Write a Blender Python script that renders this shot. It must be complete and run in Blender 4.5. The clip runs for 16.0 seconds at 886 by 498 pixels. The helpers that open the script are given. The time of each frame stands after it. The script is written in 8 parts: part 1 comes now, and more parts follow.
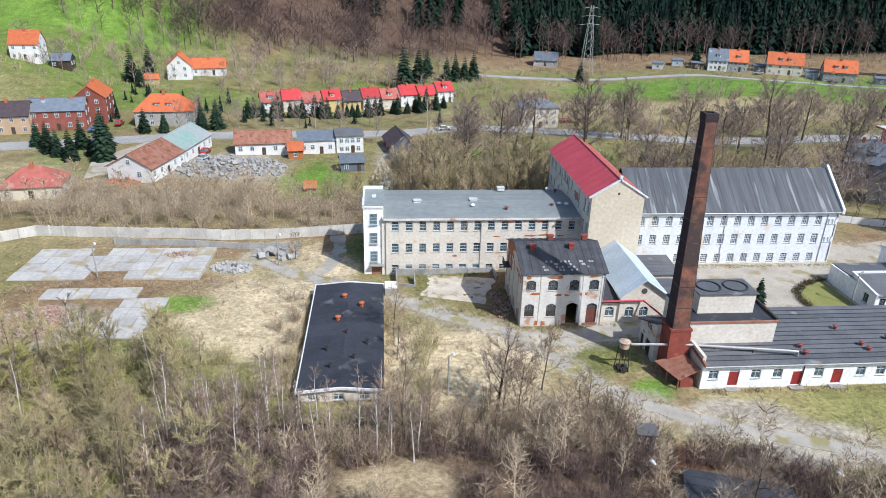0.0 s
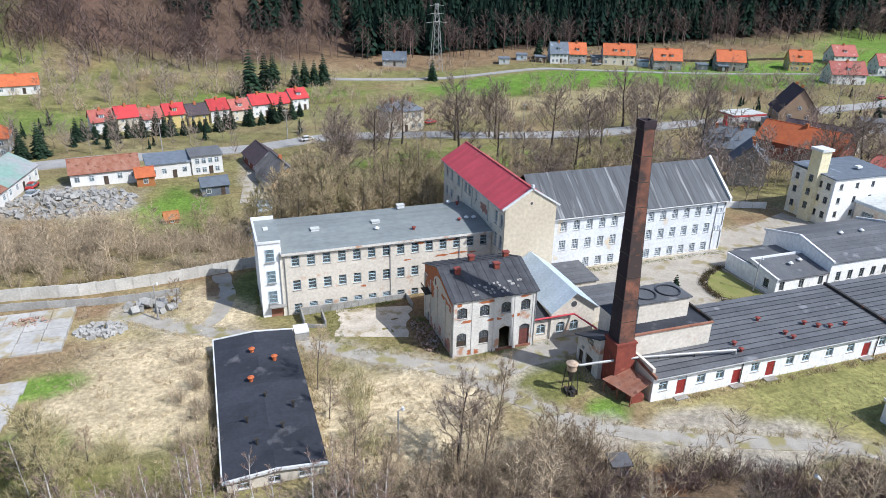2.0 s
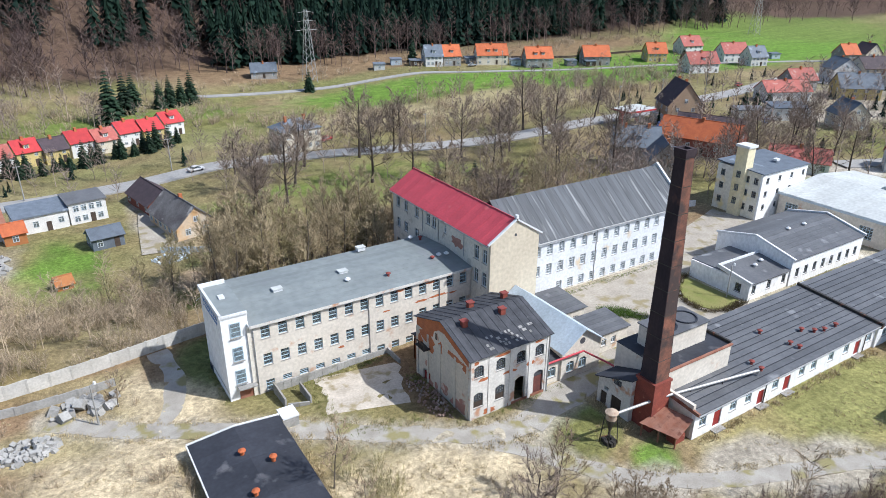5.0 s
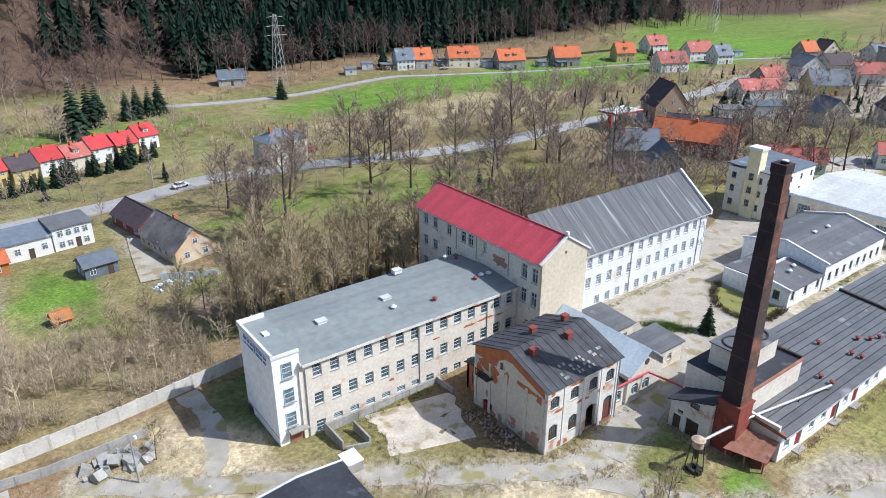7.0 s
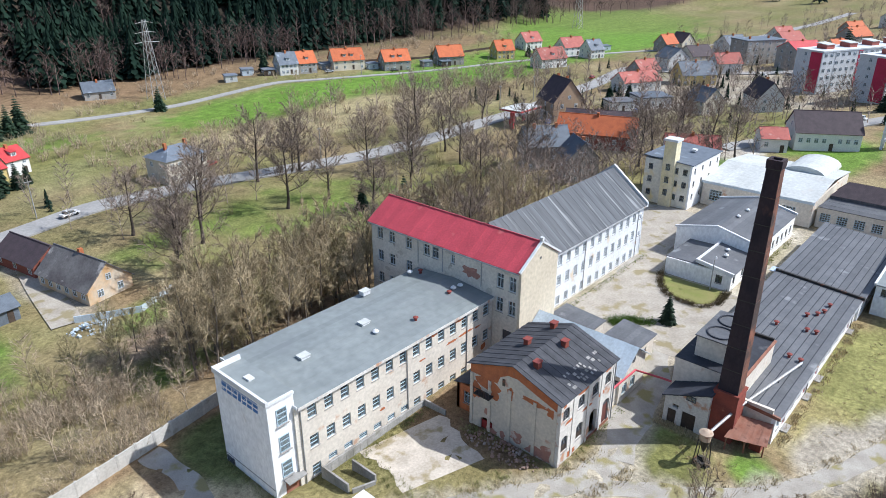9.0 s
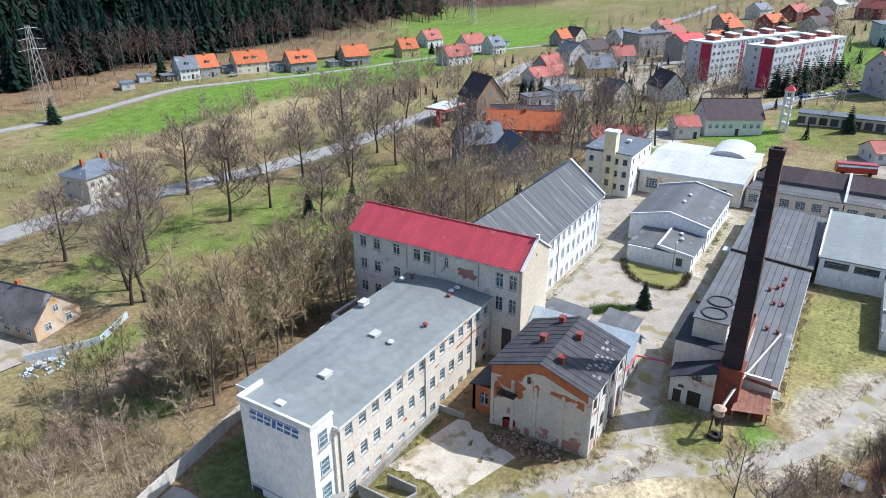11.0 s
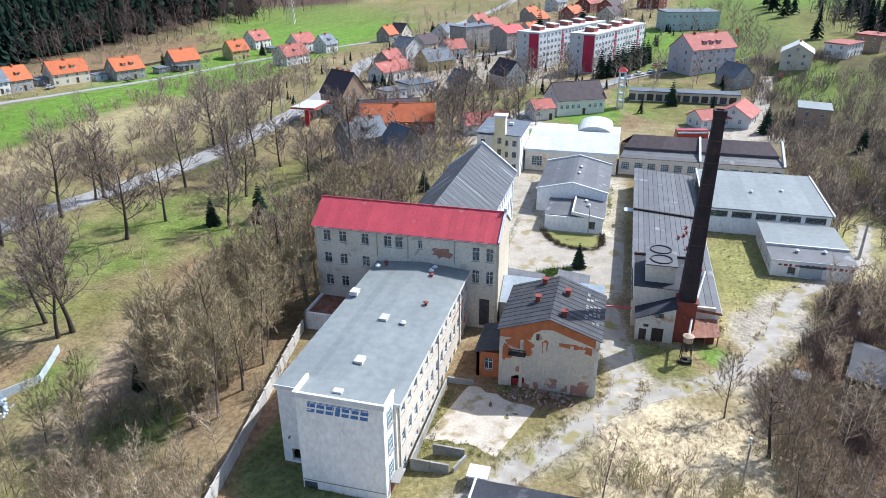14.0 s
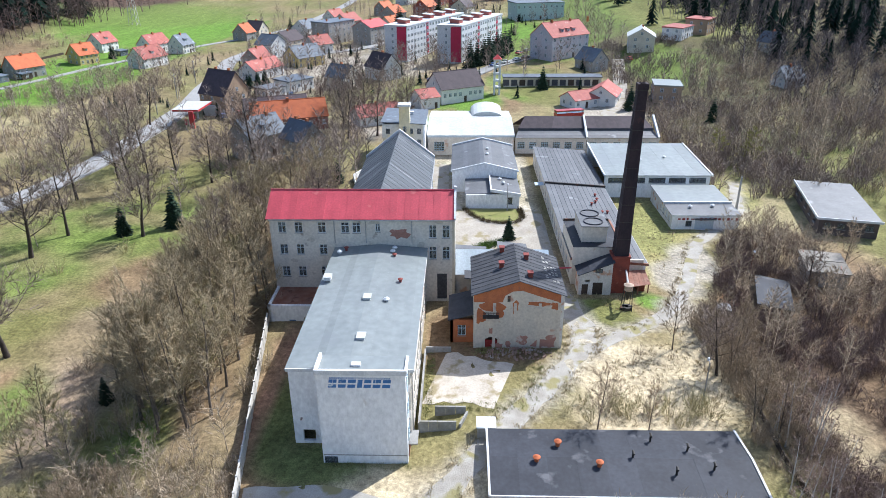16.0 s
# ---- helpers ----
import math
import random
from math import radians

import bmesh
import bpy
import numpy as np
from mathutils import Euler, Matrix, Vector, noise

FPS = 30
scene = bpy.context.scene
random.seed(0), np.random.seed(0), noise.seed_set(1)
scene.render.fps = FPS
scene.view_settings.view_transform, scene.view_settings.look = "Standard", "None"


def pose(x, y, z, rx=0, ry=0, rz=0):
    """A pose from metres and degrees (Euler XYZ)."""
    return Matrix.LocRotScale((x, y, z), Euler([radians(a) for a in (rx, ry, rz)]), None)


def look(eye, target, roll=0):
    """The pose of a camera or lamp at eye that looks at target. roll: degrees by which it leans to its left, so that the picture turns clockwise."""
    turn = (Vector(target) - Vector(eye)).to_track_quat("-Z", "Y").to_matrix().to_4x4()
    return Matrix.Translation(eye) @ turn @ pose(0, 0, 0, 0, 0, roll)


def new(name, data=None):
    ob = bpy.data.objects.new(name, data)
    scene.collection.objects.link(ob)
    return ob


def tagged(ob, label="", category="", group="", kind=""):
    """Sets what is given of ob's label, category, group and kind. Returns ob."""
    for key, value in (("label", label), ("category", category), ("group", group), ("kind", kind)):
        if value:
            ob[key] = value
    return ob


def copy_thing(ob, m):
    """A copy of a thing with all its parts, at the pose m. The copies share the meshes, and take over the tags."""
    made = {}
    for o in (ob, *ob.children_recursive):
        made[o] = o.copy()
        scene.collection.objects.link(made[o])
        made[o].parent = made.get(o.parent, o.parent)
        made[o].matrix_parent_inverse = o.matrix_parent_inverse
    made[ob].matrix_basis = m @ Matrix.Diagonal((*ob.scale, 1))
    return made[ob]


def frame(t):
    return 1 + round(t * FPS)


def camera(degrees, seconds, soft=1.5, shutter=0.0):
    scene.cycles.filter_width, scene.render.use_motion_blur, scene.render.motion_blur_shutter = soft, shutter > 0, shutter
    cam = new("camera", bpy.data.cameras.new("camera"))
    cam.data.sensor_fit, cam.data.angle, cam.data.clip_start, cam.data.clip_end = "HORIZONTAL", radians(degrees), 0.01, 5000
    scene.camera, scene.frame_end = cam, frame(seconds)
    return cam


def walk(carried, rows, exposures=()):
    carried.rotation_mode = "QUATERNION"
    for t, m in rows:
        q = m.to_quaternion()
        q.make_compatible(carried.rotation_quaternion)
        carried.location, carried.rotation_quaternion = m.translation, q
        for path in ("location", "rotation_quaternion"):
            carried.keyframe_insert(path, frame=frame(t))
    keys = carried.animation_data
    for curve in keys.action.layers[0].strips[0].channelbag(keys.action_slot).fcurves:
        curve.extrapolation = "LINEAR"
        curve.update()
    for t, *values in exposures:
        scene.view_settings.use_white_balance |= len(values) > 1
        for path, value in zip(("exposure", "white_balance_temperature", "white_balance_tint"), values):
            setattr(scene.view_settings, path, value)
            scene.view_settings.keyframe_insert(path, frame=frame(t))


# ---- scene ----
cam = camera(66.1, 16.0, 0.85)
PATH = [
    (0, (0.622, -0.782, 48.405), (0.795, 1.042, 47.602), 1.6),
    (0.5, (-1.436, 2.004, 48.511), (-1.167, 3.816, 47.709), 1.7),
    (1, (-3.358, 4.878, 48.511), (-2.981, 6.67, 47.709), 1.6),
    (1.5, (-5.155, 7.813, 48.478), (-4.667, 9.579, 47.677), 1.4),
    (2, (-7.002, 10.789, 48.573), (-6.393, 12.518, 47.773), 1.3),
    (2.5, (-8.839, 13.693, 48.773), (-8.133, 15.385, 47.974), 1.2),
    (3, (-10.698, 16.603, 49.041), (-9.932, 18.269, 48.243), 0.9),
    (3.5, (-12.485, 19.536, 49.346), (-11.672, 21.179, 48.548), 0.8),
    (4, (-14.27, 22.621, 49.685), (-13.405, 24.238, 48.886), 0.7),
    (6.5, (-23.256, 37.728, 50.503), (-22.163, 39.2, 49.705), 0.1),
    (7, (-25.005, 40.66, 50.635), (-23.906, 42.128, 49.837), 0.1),
    (7.5, (-26.502, 43.606, 50.62), (-25.321, 45.009, 49.822), -0.1),
    (8, (-28.232, 46.634, 50.591), (-26.954, 47.949, 49.794), -0.1),
    (10.5, (-37.31, 61.004, 51.811), (-35.819, 62.064, 51.003), -0.1),
    (11, (-39.484, 63.88, 51.744), (-37.927, 64.841, 50.936), -0.1),
    (11.5, (-41.732, 66.696, 51.575), (-40.158, 67.63, 50.77), -0.0),
    (12, (-43.851, 69.407, 51.548), (-42.233, 70.262, 50.741), -0.1),
    (12.5, (-46.15, 72.405, 51.475), (-44.488, 73.171, 50.668), -0.0),
    (13, (-48.388, 75.469, 51.448), (-46.686, 76.141, 50.64), -0.0),
    (13.5, (-50.593, 78.682, 51.38), (-48.856, 79.253, 50.57), -0.1),
    (14, (-52.704, 81.883, 51.318), (-50.937, 82.352, 50.507), -0.2),
    (14.5, (-54.799, 85.199, 51.177), (-53.009, 85.565, 50.363), -0.2),
    (15, (-56.889, 88.503, 51.171), (-55.083, 88.766, 50.354), -0.3),
    (15.5, (-58.891, 92.013, 51.175), (-57.073, 92.171, 50.355), -0.3),
    (16, (-60.759, 95.547, 51.208), (-58.937, 95.6, 50.385), -0.4),
]
walk(cam, [(t, look(eye, target, roll)) for t, eye, target, roll in PATH], [(0, 0.45, 6000, 9), (7, 0.52, 6000, 9), (12, 0.66, 5960, 9), (16, 0.84, 5900, 9)])

# ---- light ----
SUN = Vector((0.66, -0.72, 1.06)).normalized()
world = bpy.data.worlds.new("world")
scene.world = world
world.use_nodes = True
wn = world.node_tree.nodes
sky = wn.new("ShaderNodeTexSky")
sky.sky_type, sky.sun_disc = "NISHITA", False
sky.sun_elevation, sky.sun_rotation = math.asin(SUN.z), math.atan2(SUN.x, SUN.y)
sky.air_density, sky.dust_density = 1.0, 1.5
wn["Background"].inputs[1].default_value = 0.12
world.node_tree.links.new(sky.outputs[0], wn["Background"].inputs[0])
sun = new("sun", bpy.data.lights.new("sun", "SUN"))
sun.data.energy, sun.data.angle, sun.data.color = 4.0, radians(0.6), (1.0, 0.965, 0.92)
sun.matrix_world = look(SUN * 100, (0, 0, 0))


# ---- materials ----
def mat(name, c1, c2=None, scale=1.0, rough=0.85, c3=None, spot=0.6, spot_scale=0.25, bump=0.15, metal=0.0, stretch=(1, 1, 1), rand=0.0, fine=8.0, spec=0.3, island=False):
    """Two tones mixed by a fine and a coarse noise, a third tone in patches, fine relief."""
    m = bpy.data.materials.new(name)
    m.use_nodes = True
    n, k = m.node_tree.nodes, m.node_tree.links.new
    p = n["Principled BSDF"]
    p.inputs["Roughness"].default_value, p.inputs["Metallic"].default_value = rough, metal
    p.inputs["Specular IOR Level"].default_value = spec
    tc, mp = n.new("ShaderNodeTexCoord"), n.new("ShaderNodeMapping")
    mp.inputs["Scale"].default_value = stretch
    k(tc.outputs["Object"], mp.inputs["Vector"])

    def noise_at(s, detail=4.0, vec=None):
        t = n.new("ShaderNodeTexNoise")
        t.inputs["Scale"].default_value, t.inputs["Detail"].default_value = s, detail
        k(vec or mp.outputs[0], t.inputs["Vector"])
        return t.outputs["Fac"]

    def ramp(fac, lo, hi):
        r = n.new("ShaderNodeMapRange")
        r.inputs["From Min"].default_value, r.inputs["From Max"].default_value = lo, hi
        k(fac, r.inputs["Value"])
        return r.outputs[0]

    def mix(fac, a, b, kind="MIX"):
        x = n.new("ShaderNodeMix")
        x.data_type, x.blend_type = "RGBA", kind
        if isinstance(fac, float):
            x.inputs[0].default_value = fac
        else:
            k(fac, x.inputs[0])
        for sock, v in ((x.inputs[6], a), (x.inputs[7], b)):
            if isinstance(v, tuple):
                sock.default_value = (*v, 1)
            else:
                k(v, sock)
        return x.outputs[2]

    col = mix(ramp(noise_at(scale), 0.32, 0.68), c1, c2 or tuple(v * 0.78 for v in c1))
    col = mix(ramp(noise_at(scale * fine, 3.0), 0.2, 0.8), col, mix(1.0, col, (0.72, 0.72, 0.72), "MULTIPLY"))
    if c3:
        col = mix(ramp(noise_at(spot_scale, 6.0), spot, spot + 0.08), col, c3)
    if rand:
        src = n.new("ShaderNodeNewGeometry").outputs["Random Per Island"] if island else n.new("ShaderNodeObjectInfo").outputs["Random"]
        hs = n.new("ShaderNodeHueSaturation")
        r = n.new("ShaderNodeMapRange")
        r.inputs["To Min"].default_value, r.inputs["To Max"].default_value = 1 - rand, 1 + rand
        k(src, r.inputs["Value"])
        k(r.outputs[0], hs.inputs["Value"])
        k(col, hs.inputs["Color"])
        col = hs.outputs[0]
    k(col, p.inputs["Base Color"])
    if bump:
        b = n.new("ShaderNodeBump")
        b.inputs["Strength"].default_value, b.inputs["Distance"].default_value = bump, 0.1
        k(noise_at(scale * fine, 4.0), b.inputs["Height"])
        k(b.outputs[0], p.inputs["Normal"])
    return m


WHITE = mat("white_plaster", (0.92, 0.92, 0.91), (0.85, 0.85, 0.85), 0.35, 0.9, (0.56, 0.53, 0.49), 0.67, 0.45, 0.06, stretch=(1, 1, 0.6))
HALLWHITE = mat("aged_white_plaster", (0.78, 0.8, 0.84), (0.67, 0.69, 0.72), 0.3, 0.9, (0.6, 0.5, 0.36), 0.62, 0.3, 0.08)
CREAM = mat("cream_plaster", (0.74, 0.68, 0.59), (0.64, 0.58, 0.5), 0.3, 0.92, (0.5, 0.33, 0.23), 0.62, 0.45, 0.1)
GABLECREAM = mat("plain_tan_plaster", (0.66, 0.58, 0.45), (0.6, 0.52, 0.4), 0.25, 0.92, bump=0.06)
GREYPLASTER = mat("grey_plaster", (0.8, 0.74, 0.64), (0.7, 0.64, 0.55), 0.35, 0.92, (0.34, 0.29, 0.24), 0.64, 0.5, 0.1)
PATCHY = mat("peeling_plaster", (0.64, 0.57, 0.47), (0.54, 0.5, 0.43), 0.4, 0.92, (0.4, 0.24, 0.18), 0.62, 0.5, 0.2)
OLDWHITE = mat("weathered_plaster", (0.74, 0.71, 0.66), (0.58, 0.55, 0.51), 0.5, 0.92, (0.45, 0.25, 0.16), 0.58, 0.5, 0.15)
YELLOW = mat("pale_yellow_plaster", (0.84, 0.81, 0.72), (0.82, 0.76, 0.6), 0.22, 0.9, (0.8, 0.66, 0.34), 0.56, 0.2, 0.06)
YELLOWTURRET = mat("warm_yellow_plaster", (0.8, 0.68, 0.38), (0.84, 0.76, 0.54), 0.25, 0.9, bump=0.06)
PALECONCRETE = mat("bleached_concrete", (0.62, 0.595, 0.55), (0.5, 0.475, 0.43), 0.5, 0.95, (0.36, 0.34, 0.29), 0.62, 0.6, 0.2, rand=0.1)
OLDROOF = mat("lichened_grey_sheet", (0.2, 0.19, 0.185), (0.1, 0.088, 0.088), 0.3, 0.8, (0.36, 0.34, 0.32), 0.6, 0.5, 0.15)
ORANGEBRICK = mat("orange_brick", (0.5, 0.17, 0.07), (0.38, 0.13, 0.06), 1.2, 0.9, (0.25, 0.12, 0.08), 0.62, 0.8, 0.25)
PINKBRICK = mat("pale_pink_brick", (0.44, 0.23, 0.18), (0.36, 0.19, 0.15), 1.2, 0.92, (0.5, 0.4, 0.34), 0.56, 0.9, 0.25)
REDBRICK = mat("red_brick", (0.3, 0.075, 0.05), (0.2, 0.055, 0.042), 0.9, 0.9, (0.36, 0.16, 0.1), 0.63, 0.7, 0.25)
# chimney's south face: sunlight is put into a lighter orange brick
SUNFACEBRICK = mat("weathered_sunlit_brick", (0.27, 0.115, 0.075), (0.12, 0.064, 0.05), 0.9, 0.9, (0.06, 0.043, 0.04), 0.5, 0.3, 0.3)
# soot and the shaft's own shade, both put into one dark colour
SHAFTBRICK = mat("sooty_shaded_brick", (0.058, 0.039, 0.044), (0.03, 0.024, 0.031), 0.5, 0.9, (0.13, 0.065, 0.055), 0.66, 0.35, 0.3, stretch=(1, 1, 0.6))
CONCRETE = mat("concrete", (0.4, 0.39, 0.37), (0.3, 0.29, 0.27), 0.5, 0.95, (0.22, 0.21, 0.18), 0.62, 0.4, 0.2, rand=0.1)
SLABMAT = mat("cracked_concrete", (0.5, 0.48, 0.45), (0.4, 0.385, 0.36), 0.2, 0.95, (0.33, 0.28, 0.18), 0.53, 0.25, 0.2, rand=0.1)
FELTGREY = mat("grey_roof_felt", (0.26, 0.285, 0.28), (0.215, 0.237, 0.235), 0.12, 0.45, (0.2, 0.215, 0.22), 0.6, 0.12, 0.06, rand=0.07, spec=0.5)
FELTDARK = mat("dark_roof_felt", (0.05, 0.054, 0.068), (0.032, 0.035, 0.045), 0.3, 0.7, (0.1, 0.1, 0.11), 0.64, 0.35, 0.1, rand=0.12)
FELTMID = mat("weathered_roof_felt", (0.145, 0.148, 0.155), (0.1, 0.102, 0.11), 0.3, 0.55, (0.22, 0.225, 0.23), 0.63, 0.3, 0.1, rand=0.16, spec=0.5)
SLATE = mat("streaked_slate", (0.1, 0.11, 0.125), (0.05, 0.055, 0.064), 0.5, 0.5, (0.22, 0.23, 0.24), 0.58, 0.5, 0.1, stretch=(1.6, 0.12, 0.12), rand=0.12)
ETERNIT = mat("dark_fibre_cement", (0.078, 0.08, 0.09), (0.05, 0.052, 0.06), 0.8, 0.8, (0.3, 0.3, 0.29), 0.7, 1.1, 0.2, rand=0.14)
REDMETAL = mat("red_painted_sheet", (0.6, 0.085, 0.11), (0.5, 0.07, 0.09), 0.5, 0.5, (0.52, 0.13, 0.13), 0.66, 0.5, 0.05, rand=0.08, spec=0.4)
PALEMETAL = mat("pale_blue_sheet", (0.55, 0.63, 0.7), (0.48, 0.56, 0.62), 0.4, 0.5, None, bump=0.04, rand=0.06)
WHITEMETAL = mat("white_sheet", (0.6, 0.62, 0.6), (0.52, 0.53, 0.51), 0.2, 0.6, (0.5, 0.47, 0.42), 0.64, 0.25, 0.05, rand=0.05)
RUST = mat("rusty_sheet", (0.26, 0.1, 0.06), (0.34, 0.18, 0.13), 0.8, 0.75, (0.15, 0.06, 0.04), 0.58, 0.9, 0.1, rand=0.1)
REDPAINT = mat("red_paint", (0.33, 0.035, 0.03), (0.24, 0.03, 0.028), 2.0, 0.6, bump=0.05)
TERRACOTTA = mat("orange_clay_tile", (0.58, 0.16, 0.06), (0.45, 0.12, 0.05), 0.9, 0.75, (0.4, 0.11, 0.06), 0.66, 0.4, 0.15, rand=0.12)
PINKTILE = mat("faded_red_tile", (0.45, 0.14, 0.11), (0.34, 0.1, 0.085), 0.8, 0.75, (0.42, 0.24, 0.2), 0.62, 0.4, 0.15, rand=0.12)
ROWRED = mat("bright_red_sheet", (0.55, 0.06, 0.06), (0.42, 0.045, 0.05), 0.6, 0.55, bump=0.06, rand=0.15)
BROWNROOF = mat("brown_roof", (0.09, 0.066, 0.074), (0.065, 0.05, 0.056), 0.8, 0.75, bump=0.12, rand=0.15)
SLATEROOF = mat("grey_slate_roof", (0.16, 0.19, 0.23), (0.12, 0.14, 0.17), 0.8, 0.65, (0.24, 0.28, 0.33), 0.62, 0.4, 0.1, rand=0.15)
PINKWALL = mat("pink_red_panel", (0.56, 0.04, 0.1), (0.48, 0.04, 0.08), 0.5, 0.8, bump=0.03)
LIGHTGREY = mat("light_grey_render", (0.68, 0.7, 0.72), (0.6, 0.62, 0.64), 0.3, 0.9, bump=0.04)
WOODDARK = mat("dark_timber", (0.09, 0.065, 0.05), (0.06, 0.045, 0.036), 2.0, 0.85, bump=0.2, rand=0.2)
WOODORANGE = mat("orange_timber", (0.48, 0.2, 0.07), (0.38, 0.15, 0.06), 2.0, 0.8, bump=0.15, rand=0.15)
WOODGREY = mat("grey_timber", (0.3, 0.27, 0.23), (0.22, 0.2, 0.17), 2.0, 0.9, bump=0.2, rand=0.2)
METAL = mat("galvanised_metal", (0.5, 0.5, 0.5), (0.38, 0.38, 0.38), 1.5, 0.5, (0.36, 0.22, 0.14), 0.64, 0.6, 0.05, metal=0.4)
DARKMETAL = mat("dark_steel", (0.07, 0.065, 0.06), (0.05, 0.045, 0.04), 2.0, 0.6, (0.18, 0.08, 0.05), 0.6, 1.0, 0.1, metal=0.3)
VENTRED = mat("red_vent_clay", (0.3, 0.075, 0.06), (0.2, 0.05, 0.045), 2.0, 0.8, bump=0.15)
FRAME = mat("white_window_paint", (0.7, 0.74, 0.78), (0.6, 0.64, 0.68), 3.0, 0.6, bump=0.03)
FRAMEBLUE = mat("pale_blue_window_paint", (0.42, 0.56, 0.64), (0.5, 0.6, 0.66), 3.0, 0.6, bump=0.03)
FRAMEDARK = mat("dark_window_paint", (0.1, 0.1, 0.11), (0.06, 0.06, 0.07), 3.0, 0.6, bump=0.03)
TRIM = mat("white_trim", (0.78, 0.79, 0.8), (0.66, 0.67, 0.68), 0.8, 0.6, bump=0.05, rand=0.05)
BLUE = mat("blue_sign_paint", (0.06, 0.17, 0.42), (0.09, 0.22, 0.46), 2.0, 0.7, (0.5, 0.56, 0.62), 0.66, 1.6, 0.02)
ASPHALT = mat("pale_asphalt", (0.38, 0.37, 0.355), (0.31, 0.305, 0.295), 0.2, 0.92, (0.27, 0.265, 0.26), 0.64, 0.12, 0.1)
YARDPALE = mat("sunbleached_yard_concrete", (0.64, 0.57, 0.48), (0.48, 0.42, 0.345), 0.45, 0.95, (0.3, 0.25, 0.15), 0.56, 0.4, 0.25)
WEED = mat("fresh_weed_blades", (0.24, 0.28, 0.08), (0.3, 0.27, 0.12), 0.2, 0.95, bump=0.0, rand=0.3, island=True)
BEIGEMETAL = mat("faded_beige_sheet", (0.52, 0.42, 0.32), (0.4, 0.28, 0.2), 1.5, 0.7, (0.26, 0.12, 0.08), 0.62, 1.5, 0.05)
COBBLE = mat("worn_cobbles", (0.46, 0.43, 0.38), (0.34, 0.31, 0.265), 0.5, 0.92, (0.26, 0.23, 0.11), 0.53, 0.3, 0.5, fine=14)
YARD = mat("pale_yard_concrete", (0.46, 0.415, 0.35), (0.36, 0.32, 0.265), 0.35, 0.95, (0.26, 0.22, 0.13), 0.55, 0.3, 0.2)
BARK = mat("grey_brown_bark", (0.2, 0.165, 0.13), (0.13, 0.105, 0.085), 3.0, 0.95, bump=0.3, rand=0.25)
BARKDARK = mat("dark_bark", (0.085, 0.068, 0.056), (0.055, 0.044, 0.038), 3.0, 0.95, bump=0.3, rand=0.2)
BIRCHBARK = mat("white_birch_bark", (0.74, 0.7, 0.66), (0.58, 0.54, 0.5), 2.0, 0.85, (0.08, 0.07, 0.06), 0.62, 2.0, 0.1, rand=0.1)
TWIG = mat("brown_twigs", (0.45, 0.345, 0.23), (0.34, 0.26, 0.175), 1.0, 0.95, bump=0.0, rand=0.3)
TWIGOLIVE = mat("olive_budding_twigs", (0.44, 0.38, 0.2), (0.35, 0.29, 0.16), 1.0, 0.95, bump=0.0, rand=0.3)
TWIGRED = mat("reddish_twigs", (0.34, 0.25, 0.2), (0.26, 0.185, 0.15), 1.0, 0.95, bump=0.0, rand=0.3)
TWIGDARK = mat("dark_crown_twigs", (0.29, 0.225, 0.18), (0.2, 0.155, 0.125), 1.0, 0.95, bump=0.0, rand=0.3)
TWIGTALL = mat("tall_grove_twigs", (0.46, 0.37, 0.23), (0.34, 0.27, 0.165), 0.3, 0.95, bump=0.0, rand=0.25)
DARKSTUFF = mat("dark_far_twigs", (0.15, 0.125, 0.12), (0.09, 0.075, 0.08), 0.05, 0.95, bump=0.0, rand=0.35, island=True)
GREYSTUFF = mat("grey_brown_town_twigs", (0.34, 0.27, 0.225), (0.23, 0.18, 0.15), 0.05, 0.95, bump=0.0, rand=0.3, island=True)
TWIGSTUFF = mat("thicket_twigs", (0.5, 0.4, 0.28), (0.38, 0.3, 0.21), 0.05, 0.95, bump=0.0, rand=0.3, island=True)
OLIVESTUFF = mat("budding_thicket_twigs", (0.48, 0.42, 0.22), (0.38, 0.33, 0.18), 0.06, 0.95, bump=0.0, rand=0.3, island=True)
REDSTUFF = mat("reddish_thicket_twigs", (0.23, 0.165, 0.14), (0.16, 0.112, 0.098), 0.05, 0.95, bump=0.0, rand=0.3, island=True)
HILLSTUFF = mat("dark_hill_twigs", (0.15, 0.105, 0.09), (0.095, 0.066, 0.062), 0.05, 0.95, bump=0.0, rand=0.35, island=True)
NEEDLE = mat("dark_spruce_needles", (0.024, 0.05, 0.024), (0.014, 0.032, 0.018), 0.8, 0.9, bump=0.0, rand=0.35)
NEEDLESTUFF = mat("forest_spruce_needles", (0.018, 0.036, 0.024), (0.009, 0.02, 0.016), 0.03, 0.95, bump=0.0, rand=0.35, island=True, spec=0.05)
LARCH = mat("fresh_yellow_green_needles", (0.36, 0.33, 0.11), (0.28, 0.26, 0.09), 0.8, 0.9, bump=0.0, rand=0.25)
GRASSBLADE = mat("dry_grass_blades", (0.56, 0.46, 0.29), (0.44, 0.36, 0.2), 0.2, 0.95, bump=0.0, rand=0.3, island=True)
HEDGE = mat("brown_hedge_leaves", (0.14, 0.1, 0.055), (0.1, 0.085, 0.04), 1.0, 0.95, bump=0.0, rand=0.3, island=True)
GREENLEAF = mat("fresh_green_leaves", (0.12, 0.2, 0.03), (0.08, 0.14, 0.03), 1.0, 0.9, bump=0.0, rand=0.3, island=True)
TYRE = mat("black_rubber", (0.02, 0.02, 0.02), (0.03, 0.03, 0.03), 4.0, 0.9, bump=0.05)


